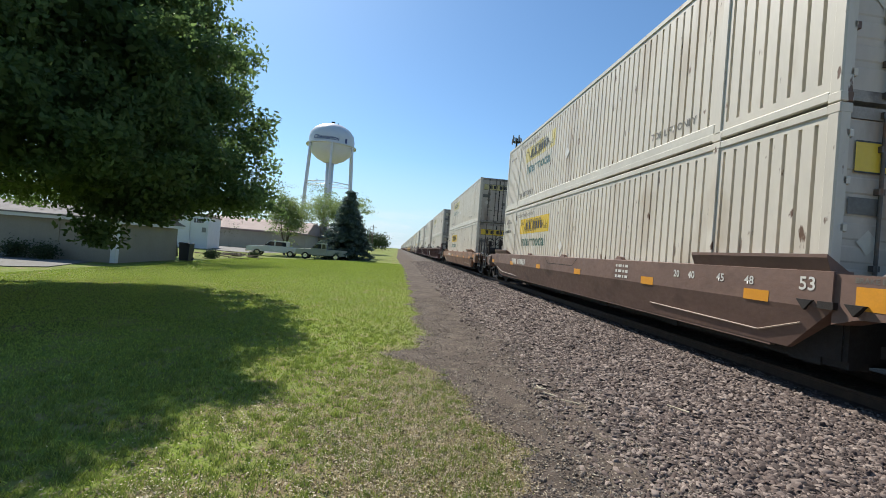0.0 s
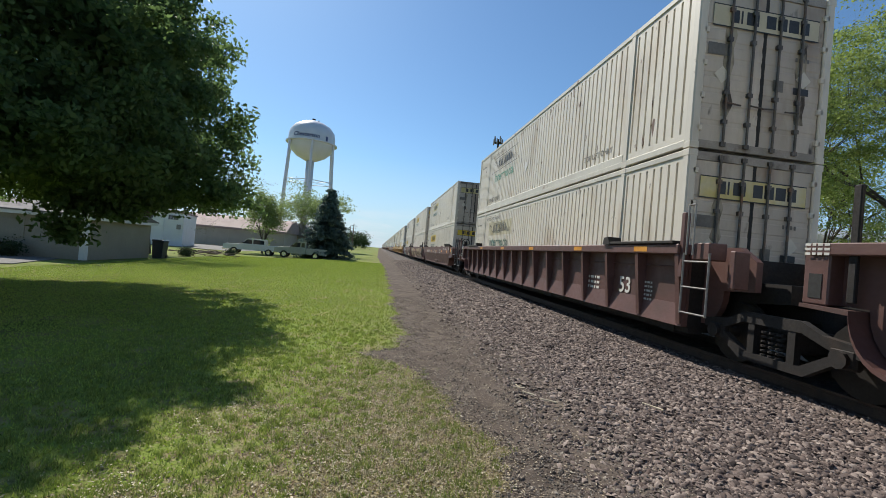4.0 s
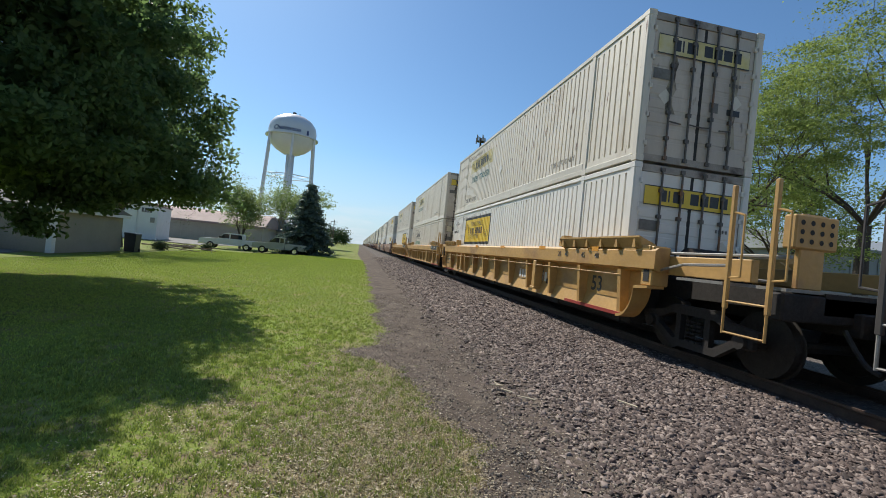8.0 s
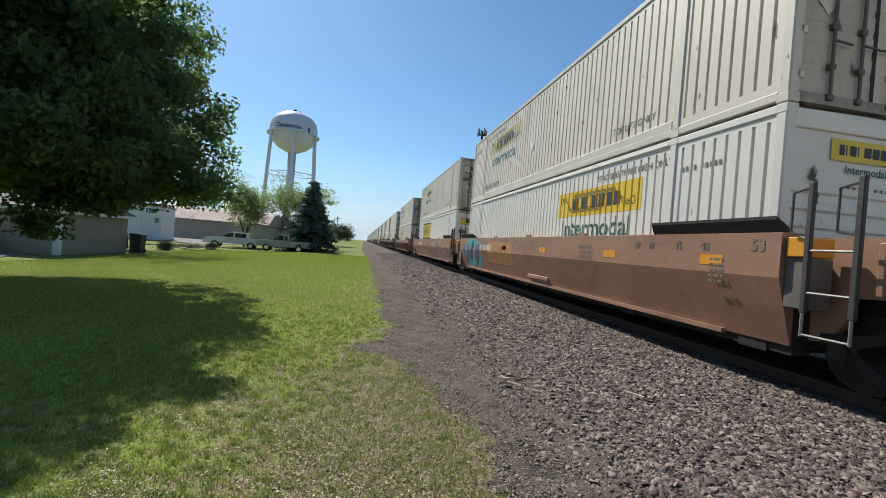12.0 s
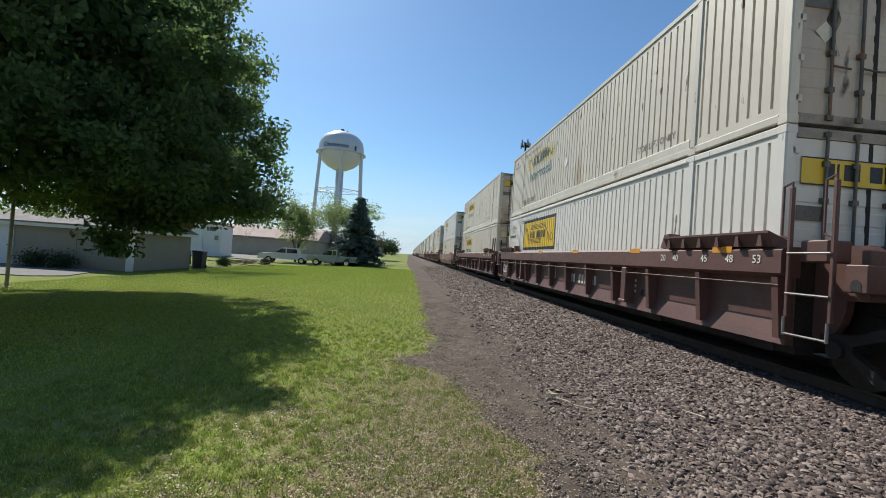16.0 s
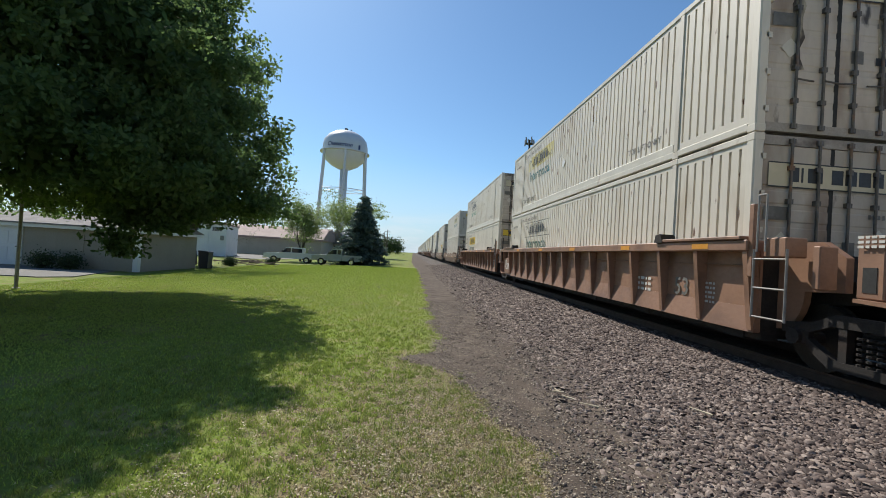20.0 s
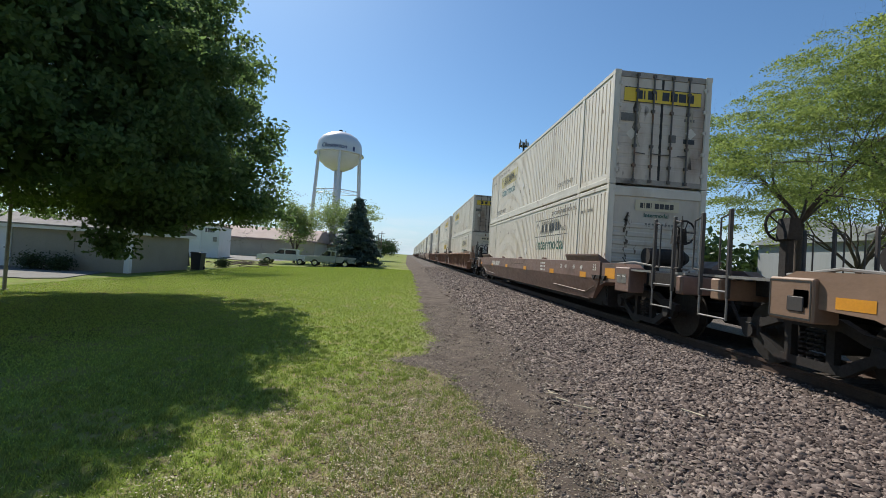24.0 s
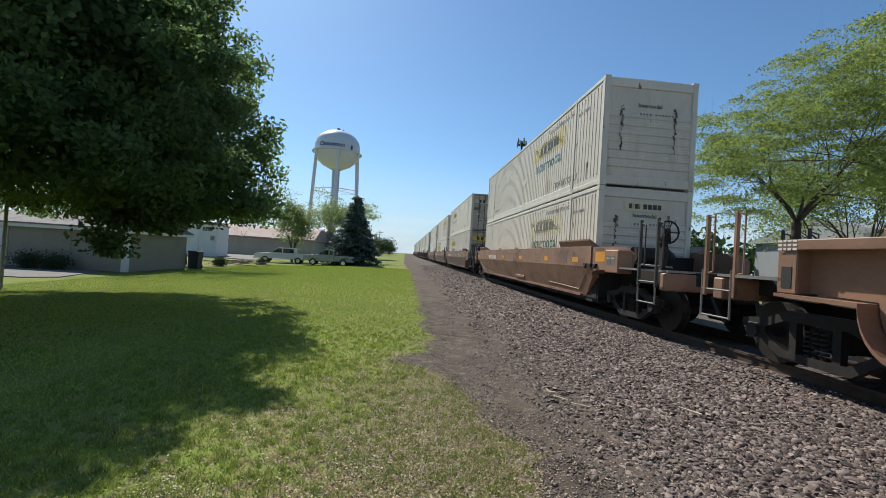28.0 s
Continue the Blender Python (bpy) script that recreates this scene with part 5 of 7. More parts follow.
    if kind == "smooth" and near and far:
        for pts in ([(3.2, 1.02), (0.75, 0.97), (0.1, CREASE - 0.2)], [(LEN - 3.2, 0.92), (LEN - 0.9, 0.97), (LEN - 0.1, CREASE - 0.2)]):
            part("weld_line", bend_line(pts), WELD, c, "pale weld seam")
        b2 = ribbon(bm_new(), [(0, -0.02), (0.32, -0.21), (2.24, -0.21), (2.52, -0.02)], 0.016)
        part("patch_seam", on_side(b2, 9.0, Z1, -OUT - 0.003), SEAL, c, "dark seam of a let-in plate")
    if kind != "ribbed":
        part("number_mark", on_side(bars_bm((0.55,) * 4 + (-0.5,) + (0.55,) * 6, 0.20 if kind == "smooth" else 0.24, 0.3), bar_y, zt + 0.02, xo), WHITE_INK if kind != "ribbed" else GREY_INK, c)
    for k in range(3):
        part("stencil_mark", on_side(bars_bm((1.3, 2.4, 1.0, 2.0), 0.055, 0.8), 4.4 if kind == "smooth" else 2.95 if kind == "ribbed" else 3.95, zt + 0.24 - 0.11 * k, xo), ink if colour != "yellow" else GREY_INK, c)
    if kind == "smooth" and not near:
        for k in range(5):
            part("stencil_mark", on_side(bars_bm(((1.6, 2.8, 1.2), (2.2, 1.0, 2.2), (1.2, 1.8, 3.0))[k % 3], 0.034, 0.7), 0.72, Z1 - 0.36 - 0.072 * k, xo), WHITE_INK if colour == "maroon" else GREY_INK, c)
    tall = 0.14 if kind == "smooth" else 0.09
    for y in (0.9, 3.4, 6.6, 9.8, 13.2):
        bm = on_side(poly(bm_new(), [(0, 0), (0.40, 0), (0.40, tall), (0, tall)]), y, Z1 - (0.42 if kind == "smooth" else 0.13), -OUT - (0.004 if kind == "smooth" else 0.034 if kind == "chord" else 0.024))
        part("reflector", bm, ORANGE_INK, c, "orange reflector strip")
    if kind != "ribbed":
        x = -OUT - (0.004 if kind == "smooth" else 0.034)
        for y, word in ((0.9, "48"), (1.42, "45"), (2.05, "40"), (2.42, "20")) if kind == "smooth" else ((0.62, "48"), (1.16, "45"), (1.9, "40"), (2.26, "20")):
            part("lettering", on_side(text_bm(word, 0.11), y, Z1 - 0.27 if kind != "smooth" else Z1 - 0.22, x - 0.002), WHITE_INK if colour == "yellow" and not near and y < 2 else ink, c)
    return c


# ---- painted tags on the smooth-sided cars ----
TAG = {k: mat("tag_" + k, v, 0.55, vary=0.12, scale=3, fine=16, second=(v[0] * 0.55, v[1] * 0.5, v[2] * 0.5),
              second_at=(0.6, 0.78), second_scale=2.5) for k, v in {
    "cream": (0.55, 0.44, 0.27), "pink": (0.32, 0.105, 0.165), "teal": (0.08, 0.34, 0.36), "white": (0.58, 0.55, 0.50), "grey": (0.30, 0.28, 0.25), "purple": (0.20, 0.10, 0.19),
    "red": (0.40, 0.07, 0.04), "tan": (0.45, 0.23, 0.09), "black": (0.03, 0.025, 0.025)}.items()}


def blob_letters(rng, u0, u1, v0, v1, n, thick, lean=0.15):
    """Fat invented tag strokes, no real letters."""
    bm = bm_new()
    w = (u1 - u0) / n
    for k in range(n):
        a = u0 + w * k
        turn = rng.uniform(0, 6.28)
        pts = []
        for s in np.linspace(0, 1, 12):
            pts.append((a + w * (0.5 + 0.36 * math.cos(turn + 4.6 * s)) + lean * s, v0 + (v1 - v0) * (0.5 + 0.40 * math.sin(turn + 5.0 * s + k))))
        ribbon(bm, pts, thick)
    return bm


def bend(bm):
    """Lays a drawing over the crease of a smooth side."""
    bmesh.ops.bisect_plane(bm, geom=list(bm.verts) + list(bm.edges) + list(bm.faces), plane_co=(0, 0, CREASE), plane_no=(0, 0, 1))
    for v in bm.verts:
        v.co.x += LEANING * max(0.0, CREASE - v.co.z)
    return bm


def side_tag(bm, y, z, x):
    return bend(on_side(bm, y, z, x))


def tags_on(c, spec, seed):
    x = -OUT - 0.006
    for what, ink, y, u, v0, v1 in spec:
        if what == "letters":
            part("tag_outline", side_tag(blob_letters(random.Random(seed + int(10 * y)), 0, u, v0, v1, max(3, int(u / 0.75)), 0.30), y, 0, x + 0.001), TAG["black"], c)
            part("tag", side_tag(blob_letters(random.Random(seed + int(10 * y)), 0, u, v0, v1, max(3, int(u / 0.75)), 0.21), y, 0, x - 0.001), TAG[ink], c)
        elif what == "lines":
            part("tag", side_tag(blob_letters(random.Random(seed + int(10 * y)), 0, u, v0, v1, max(3, int(u / 0.42)), 0.028), y, 0, x - 0.002), TAG[ink], c)
        elif what == "bubbles":
            rng = random.Random(seed + 5)
            bm = bm_new()
            n = max(3, int(u / 0.62))
            for k in range(n):
                cx, cz = u * (k + 0.5) / n, (v0 + v1) / 2 + rng.uniform(-0.06, 0.06)
                ph = rng.uniform(0, 6.28)
                for size in (1.0, 0.36):
                    ribbon(bm, [(cx + size * (0.62 * u / n) * math.cos(q) * (1 + 0.18 * math.sin(2 * q + ph)) + 0.08 * (1 - size), cz + size * 0.5 * (v1 - v0) * math.sin(q) * (1 + 0.16 * math.cos(3 * q + ph))) for q in np.linspace(0, 2 * math.pi, 25)[:-1]], 0.032, True)
            part("tag", side_tag(bm, y, 0, x - 0.002), TAG[ink], c, "white outlined bubble tag")
        elif what == "cloud":
            bm = bm_new()
            pts = []
            for a in np.linspace(0, 2 * math.pi, 29)[:-1]:
                r = 1 + 0.16 * math.sin(5 * a + seed) + 0.10 * math.sin(9 * a + 2 * seed)
                pts.append((u / 2 + u / 2 * r * math.cos(a) * 0.86, min(v1, max(v0, (v0 + v1) / 2 + (v1 - v0) / 2 * r * 1.15 * math.sin(a)))))
            poly(bm, pts)
            part("tag", side_tag(bm, y, 0, x + 0.003), TAG[ink], c)
        elif what == "pyramid":
            bm = poly(bm_new(), [(0, v0), (u, v0), (u * 0.5, v1)])
            part("tag", side_tag(bm, y, 0, x + 0.002), TAG[ink], c, "cream painted pyramid")
            bm = bm_new()
            for k in range(9):
                a = math.pi * (1.12 + 0.76 * k / 8)
                ribbon(bm, [(u / 2 + 0.16 * math.cos(a), v0 + 0.62 * (v1 - v0) + 0.10 * math.sin(a)), (u / 2 + 0.55 * math.cos(a), v0 + 0.62 * (v1 - v0) + 0.5 * math.sin(a))], 0.03)
            ribbon(bm, [(u / 2 + 0.30 * math.cos(a), v0 + 0.66 * (v1 - v0) + 0.14 * math.sin(a)) for a in np.linspace(0, 6.28, 15)[:-1]], 0.03, True)
            ribbon(bm, [(0.05, v0 + 0.03), (u / 2, v1 - 0.05), (u - 0.05, v0 + 0.03)], 0.03)
            part("tag_mark", side_tag(bm, y, 0, x - 0.001), TAG["black"], c)
        elif what == "block":
            bm = poly(bm_new(), [(0, v0), (u, v0), (u, v1), (0, v1)])
            part("tag", side_tag(bm, y, 0, x + 0.002), TAG[ink], c)


# ---- the train put together ----
# Each unit: coupled to the one before, kind, colour, then style, name-panel ink of the end, nose towards the viewer: upper, lower; tags
Yl, Pl, Cl, Nl = YELLOW_LOGO, PALE_LOGO, CREAM_LOGO, None
UNITS = [
    (True, "smooth", "dark_brown", ("bright", Yl, 0), ("faded", Yl, 0), ()),
    (True, "smooth", "dark_brown", ("faded", Yl, 0), ("bright", Yl, 0), ()),
    (True, "smooth", "rust_orange", ("faded", Pl, 0), ("bright", Yl, 0), ()),
    (True, "ribbed", "maroon", ("faded", Cl, 0), ("cream", Cl, 0), ()),
    (False, "ribbed", "maroon", ("mint", Cl, 0), ("cream", Cl, 0), ()),
    (False, "ribbed", "maroon", ("mint", Cl, 0), ("cream", Pl, 0), ()),
    (True, "smooth", "maroon", ("faded", Pl, 0), ("bright", Yl, 0), (("lines", "white", 9.0, 2.6, 1.2, 1.95),)),
    (False, "smooth", "maroon", ("bright", Yl, 0), ("plain", Cl, 0), (("letters", "cream", 14.6, 5.0, 0.95, 2.05), ("pyramid", "cream", 9.6, 1.8, 0.86, 2.05), ("letters", "cream", 6.9, 5.6, 0.95, 2.0))),
    (False, "smooth", "maroon", ("outline", Cl, 0), ("bright", Yl, 0), (("pyramid", "cream", 4.9, 1.95, 0.84, 2.08), ("cloud", "teal", 15.9, 5.2, 0.88, 2.08), ("letters", "pink", 15.6, 4.4, 0.95, 2.0), ("lines", "white", 10.9, 0.9, 1.5, 2.05), ("lines", "white", 8.2, 1.3, 1.0, 1.5))),
    (True, "chord", "yellow", ("faded", Pl, 0), ("framed", Yl, 0), ()),
    (False, "chord", "yellow", ("faded", Yl, 0), ("mint", Cl, 0), ()),
    (False, "chord", "yellow", ("faded", Yl, 0), ("framed", Yl, 1), ()),
    (True, "smooth", "brown_orange", ("bright", Yl, 1), ("white_bright", Yl, 1), (("bubbles", "white", 2.9, 3.0, 1.0, 1.85), ("lines", "white", 9.0, 1.6, 1.5, 2.0))),
    (False, "smooth", "brown_orange", ("faded", Pl, 0), ("white_bright", Yl, 1), (("cloud", "teal", 15.9, 3.6, 0.9, 2.08), ("letters", "purple", 15.6, 2.9, 1.05, 2.0), ("block", "tan", 11.6, 2.8, 1.2, 1.95), ("lines", "grey", 8.6, 2.0, 1.75, 2.08), ("lines", "red", 11.3, 2.2, 1.3, 1.85))),
    (False, "smooth", "brown_orange", ("faded", Cl, 0), ("framed", Yl, 0), (("bubbles", "white", 3.95, 3.0, 0.95, 2.0), ("block", "grey", 6.1, 1.3, 1.45, 1.95), ("lines", "black", 12.2, 3.5, 1.5, 2.05), ("lines", "black", 8.0, 2.4, 1.0, 1.5))),
    (True, "chord", "rust_orange", ("mint", Cl, 0), ("faded", Pl, 0), ()),
    (True, "chord", "maroon", ("plain", Cl, 0), ("bright", Yl, 0), ()),
    (False, "chord", "maroon", ("faded", Cl, 0), ("framed", Yl, 0), ()),
    (False, "chord", "maroon", ("bright", Yl, 0), ("bright", Pl, 0), ()),
    (True, "smooth", "rust_orange", ("white_bright", Yl, 0), ("cream", Cl, 0), (("letters", "grey", 6.1, 3.7, 0.90, 1.90), ("lines", "black", 2.0, 1.7, 1.15, 1.85), ("block", "tan", 11.6, 1.6, 1.35, 1.85), ("letters", "red", 15.0, 2.2, 1.0, 1.85), ("lines", "white", 8.6, 1.6, 1.45, 1.85))),
    (True, "ribbed", "rust_orange", ("bright", Yl, 1), ("bright", Yl, 0), ()),
    (False, "ribbed", "rust_orange", ("faded", Cl, 0), ("outline", Cl, 0), ()),
    (False, "ribbed", "rust_orange", ("mint", Cl, 0), ("bright", Yl, 0), ()),
    (True, "smooth", "faded_brown", ("faded", Yl, 1), ("plain", Cl, 0), ()),
    (True, "smooth", "faded_brown", ("plain", Cl, 0), ("bright", Yl, 1), (("lines", "black", 13.4, 3.2, 0.95, 1.6), ("lines", "grey", 8.8, 3.0, 1.1, 1.8))),
    (True, "smooth", "dark_brown", ("faded", Yl, 0), ("outline", Cl, 1), ()),
    (True, "ribbed", "rust_orange", ("bright", Yl, 0), ("cream", Cl, 1), ()),
    (False, "ribbed", "rust_orange", ("bright", Yl, 1), ("bright", Yl, 1), ()),
    (False, "ribbed", "rust_orange", ("bright", Yl, 1), ("cream", Pl, 1), ()),
    (True, "smooth", "rust_orange", ("faded", Nl, 1), ("cream", Cl, 1), ()),
]
FAR = [("smooth", "dark_brown"), ("ribbed", "maroon"), ("chord", "maroon"), ("ribbed", "rust_orange")]
for k in range(11):
    kind, colour = FAR[(k // 3) % 4]
    UNITS.append((k % 3 == 0, kind, colour, (("faded", "bright", "cream")[k % 3], Cl, k % 2), (("bright", "framed", "white_bright")[k % 3], Yl, 0), ()))

START = 4.53 - 23.05
# cars that sit lower than the rest, and cars that stand a little off the even spacing
LOW = {0: 1.77, 1: 1.77, 2: 1.77, 19: 1.95, 23: 1.77, 24: 1.77, 25: 1.77}
OFF = {2: 0.10, 5: 0.38, 8: -0.24, 17: 0.08, 19: -0.24, 20: 0.16, 25: -0.13, 28: -0.10, 29: 0.32}
TRAIN = []
made_boxes, made_cars = {}, {}
at = START
for k, (coupled, kind, colour, upper, lower, tags) in enumerate(UNITS):
    if k:
        at += 23.05 if coupled else 19.10
    far_coupled = k + 1 == len(UNITS) or UNITS[k + 1][0]
    low = LOW.get(k, 2.12)
    key = (kind, colour, coupled, far_coupled, low)
    x0 = TRACK_X - WID / 2
    here = at + OFF.get(k, 0.0)
    if key in made_cars and not tags:
        car = copy_thing(made_cars[key], pose(x0, here, 0))
    else:
        car = well_car(kind, colour, coupled, far_coupled, low)
        if tags:
            tags_on(car, tags, 11 * k)
        else:
            made_cars[key] = car
    TRAIN.append((car, x0, here, 0.0, 0))
    for (style, ink, nose), z in ((lower, 0.85), (upper, 0.85 + HIG + 0.012)):
        distant = k > 31
        key = (style, None if ink is None else ink.name, nose, distant)
        if key in made_boxes:
            load = copy_thing(made_boxes[key], pose(x0, here, z))
        else:
            load = made_boxes[key] = container(style, ink, bool(nose), distant)
        TRAIN.append((load, x0, here, z, nose))


def motions():
    """The train rolls past at about 75 km/h."""
    for ob, x, y, z, nose in TRAIN:
        walk(ob, [(t, pose(x + (WID if nose else 0), y - s + (LEN if nose else 0), z, 0, 0, 180 if nose else 0)) for t, s in TRAVEL])

# ---- trees ----
BARK = mat("bark", (0.085, 0.065, 0.05), 0.9, vary=0.35, scale=4, fine=30, bump=0.02, bump_scale=20, stretch=(2, 2, 0.4))
PALE_BARK = mat("pale_bark", (0.20, 0.18, 0.15), 0.9, vary=0.25, scale=4, fine=30)
MAPLE = leaf_mat("maple_leaf", (0.16, 0.245, 0.08), (0.085, 0.135, 0.045), 0.64)
LOCUST = leaf_mat("locust_leaf", (0.31, 0.385, 0.095), (0.15, 0.205, 0.06), 0.6)
SPRING = leaf_mat("young_leaf", (0.30, 0.38, 0.13), (0.17, 0.23, 0.08), 0.55)
BUD = leaf_mat("budding_leaf", (0.24, 0.27, 0.14), (0.09, 0.11, 0.05), 0.4)
NEEDLE = leaf_mat("fir_needle", (0.14, 0.195, 0.155), (0.07, 0.11, 0.095), 0.35)
WOODS = leaf_mat("far_leaf", (0.07, 0.12, 0.03), (0.035, 0.065, 0.02), 0.2)


def leaf_cloud(name, centres, size, material, seed, flat=0.0, long=1.0):
    """One small four-cornered leaf at each centre, turned at random."""
    rng = np.random.default_rng(seed)
    n = len(centres)
    a = rng.normal(size=(n, 3))
    a[:, 2] *= 1 - flat
    a /= np.linalg.norm(a, axis=1, keepdims=True)
    b = rng.normal(size=(n, 3))
    b[:, 2] *= 1 - flat
    b -= a * (a * b).sum(1, keepdims=True)
    b /= np.linalg.norm(b, axis=1, keepdims=True)
    s = rng.uniform(*size, n)[:, None]
    a, b = a * s * long, b * s * 0.55
    v = np.stack([centres - a * 0.5, centres + b * 0.5 + a * 0.05, centres + a * 0.5, centres - b * 0.5 + a * 0.05], 1).reshape(-1, 3)
    return fast_mesh(name, v, np.arange(4 * n).reshape(-1, 4), material)


def limb_mesh(name, segments, material, sides=6):
    """Tapered limbs: pairs of (point, radius)."""
    verts, faces = [], []
    most = sides
    for (p, r), (q, s) in segments:
        sides = 3 if r < 0.025 else most
        p, q = Vector(p), Vector(q)
        m = (q - p).to_track_quat("Z", "Y").to_matrix()
        base = len(verts)
        for c, rad in ((p, r), (q, s)):
            for i in range(sides):
                a = 2 * math.pi * i / sides
                verts.append(c + m @ Vector((rad * math.cos(a), rad * math.sin(a), 0)))
        for i in range(sides):
            j = (i + 1) % sides
            faces.append((base + i, base + j, base + sides + j, base + sides + i))
    me = fast_mesh(name, np.array(verts), np.array(faces), material)
    me.shade_smooth()
    return me


def grow(rng, p, d, length, radius, depth, segs, tips, spread=0.6, up=0.15, kids=3):
    """A limb in bent steps that splits into smaller ones."""
    q, r = Vector(p), radius
    steps = 4
    for k in range(steps):
        d = (d + Vector((rng.gauss(0, 0.13), rng.gauss(0, 0.13), rng.gauss(0, 0.10) + up * 0.2))).normalized()
        nq = q + d * length / steps
        nr = r * 0.86
        segs.append(((tuple(q), r), (tuple(nq), nr)))
        q, r = nq, nr
        if depth > 0 and k >= 1:
            for _ in range(1 if k < steps - 1 else kids - 1):
                side = Vector((rng.gauss(0, 1), rng.gauss(0, 1), rng.gauss(0, 0.6))).normalized()
                nd = (d + side * spread + Vector((0, 0, up))).normalized()
                grow(rng, q, nd, length * rng.uniform(0.55, 0.8), r * 0.62, depth - 1, segs, tips, spread, up, kids)
        if depth <= 1:
            tips.append(tuple(q))


def shade_tree(label, at, radii, centre_z, trunk_r, leaves, clumps, leaf, size, bark, seed, tag="tree", droop=0.0, hollow=0.35, clump_r=(0.5, 1.0), depth=3, flat=0.0, skirt=None, broad=None):
    """Trunk, limbs and a ragged crown of leaf clumps inside an uneven egg."""
    rng = random.Random(seed)
    nr = np.random.default_rng(seed)
    t = thing("tree", label, tag, at=pose(*at))
    segs, tips = [], []
    fork = centre_z - radii[2] * 0.55
    fork = max(1.6, fork)
    segs.append((((0, 0, -0.1), trunk_r * 1.5), ((0.02, 0.0, 0.5), trunk_r)))
    segs.append((((0.02, 0, 0.5), trunk_r), ((0.08, 0.05, fork), trunk_r * 0.8)))
    for k in range(7):
        a = 2 * math.pi * k / 7 + rng.uniform(-0.3, 0.3)
        d = Vector((math.cos(a), math.sin(a), rng.uniform(0.25, 1.1))).normalized()
        grow(rng, (0.08, 0.05, fork + rng.uniform(-0.4, 0.6)), d, min(radii) * rng.uniform(0.55, 0.75), trunk_r * 0.42, depth, segs, tips, 0.55, 0.12)
    part("trunk", limb_mesh("trunk", segs, bark), bark, t)
    c = nr.normal(size=(clumps, 3))
    c /= np.linalg.norm(c, axis=1, keepdims=True)
    r = hollow + (1 - hollow) * nr.random(clumps) ** 0.6
    wob = 1 + 0.10 * np.sin(c[:, 0] * 7 + seed) * np.cos(c[:, 1] * 6) + 0.08 * np.sin(c[:, 2] * 9 + 2 * seed)
    c = c * (r * wob)[:, None] * np.array(radii)
    c[:, :2] *= (1 + 0.45 * np.clip(-c[:, 2] / radii[2], 0, 1))[:, None]
    c[:, 2] += centre_z - droop * np.clip((np.hypot(c[:, 0], c[:, 1]) / radii[0]) - 0.5, 0, 1) * 2
    if broad:
        c = broad_crown(nr, clumps, *broad, seed)
        c[:10] = np.array([skirt[0], skirt[1], 1.95]) + nr.uniform(-1, 1, (10, 3)) * np.array([0.35, 0.35, 0.5])
        c[10:22] = np.array([skirt[0] + 0.85, skirt[1] + 0.35, 2.5]) + nr.uniform(-1, 1, (12, 3)) * np.array([0.6, 0.5, 0.25])
    k = nr.integers(0, clumps, leaves)
    cr = nr.uniform(*clump_r, clumps)[k]
    g = np.clip(nr.normal(size=(leaves, 3)) * (0.30 if broad else 0.36), -0.55 if broad else -0.8, 0.55 if broad else 0.8)
    g[:, 2] *= 0.6
    pts = c[k] + g * cr[:, None]
    if skirt:
        near = np.hypot(pts[:, 0] - skirt[0], pts[:, 1] - skirt[1]) < skirt[2]
        pts = pts[(pts[:, 2] > skirt[3] + 0.25 * np.sin(pts[:, 0] * 3) + 0.2 * np.sin(pts[:, 1] * 4)) | (near & (pts[:, 2] > 1.45)) | ((np.hypot(pts[:, 0] - skirt[0] - 0.85, pts[:, 1] - skirt[1] - 0.35) < 0.9) & (pts[:, 2] > 2.0))]
    pts = pts[pts[:, 2] > 0.7]
    part("crown", leaf_cloud("crown", pts, size, leaf, seed, flat), leaf, t)
    if broad:
        # oversized leaves hidden inside, added so that the crown throws a solid shadow
        inner = broad_crown(nr, 42000, broad[0] * 0.82, *broad[1:], seed)
        inner = inner[inner[:, 2] > skirt[3] + 0.35]
        part("inner_crown", leaf_cloud("inner_crown", inner, (0.20, 0.34), leaf, seed + 1, flat), leaf, t)
    return t


def broad_crown(nr, clumps, reach, floor, shoulder, top, seed):
    """Clump centres of a broad, wall-sided crown with a level underside."""
    z = floor + (top - floor) * nr.random(clumps) ** 1.15
    r = reach * np.sqrt(np.clip(1 - (np.clip(z - shoulder, 0, None) / (top - shoulder)) ** 2, 0.02, 1))
    a = nr.uniform(0, 2 * np.pi, clumps)
    r = r * (1 + 0.055 * np.sin(3 * a + seed + z) + 0.05 * np.sin(7 * a + 1.7 * z) - 0.05 * np.sin(1.9 * z + 2 * a))
    turn = (a + 0.45 + np.pi) % (2 * np.pi) - np.pi
    r = r * (1 + 0.085 * np.exp(-(turn / 0.6) ** 2) * np.exp(-((z - 5.4) / 2.4) ** 2))
    r = r * (0.30 + 0.70 * nr.random(clumps) ** 0.42) * (1 - 0.16 * np.clip(-np.sin(a), 0, 1))
    return np.stack([r * np.cos(a), r * np.sin(a), z], -1)


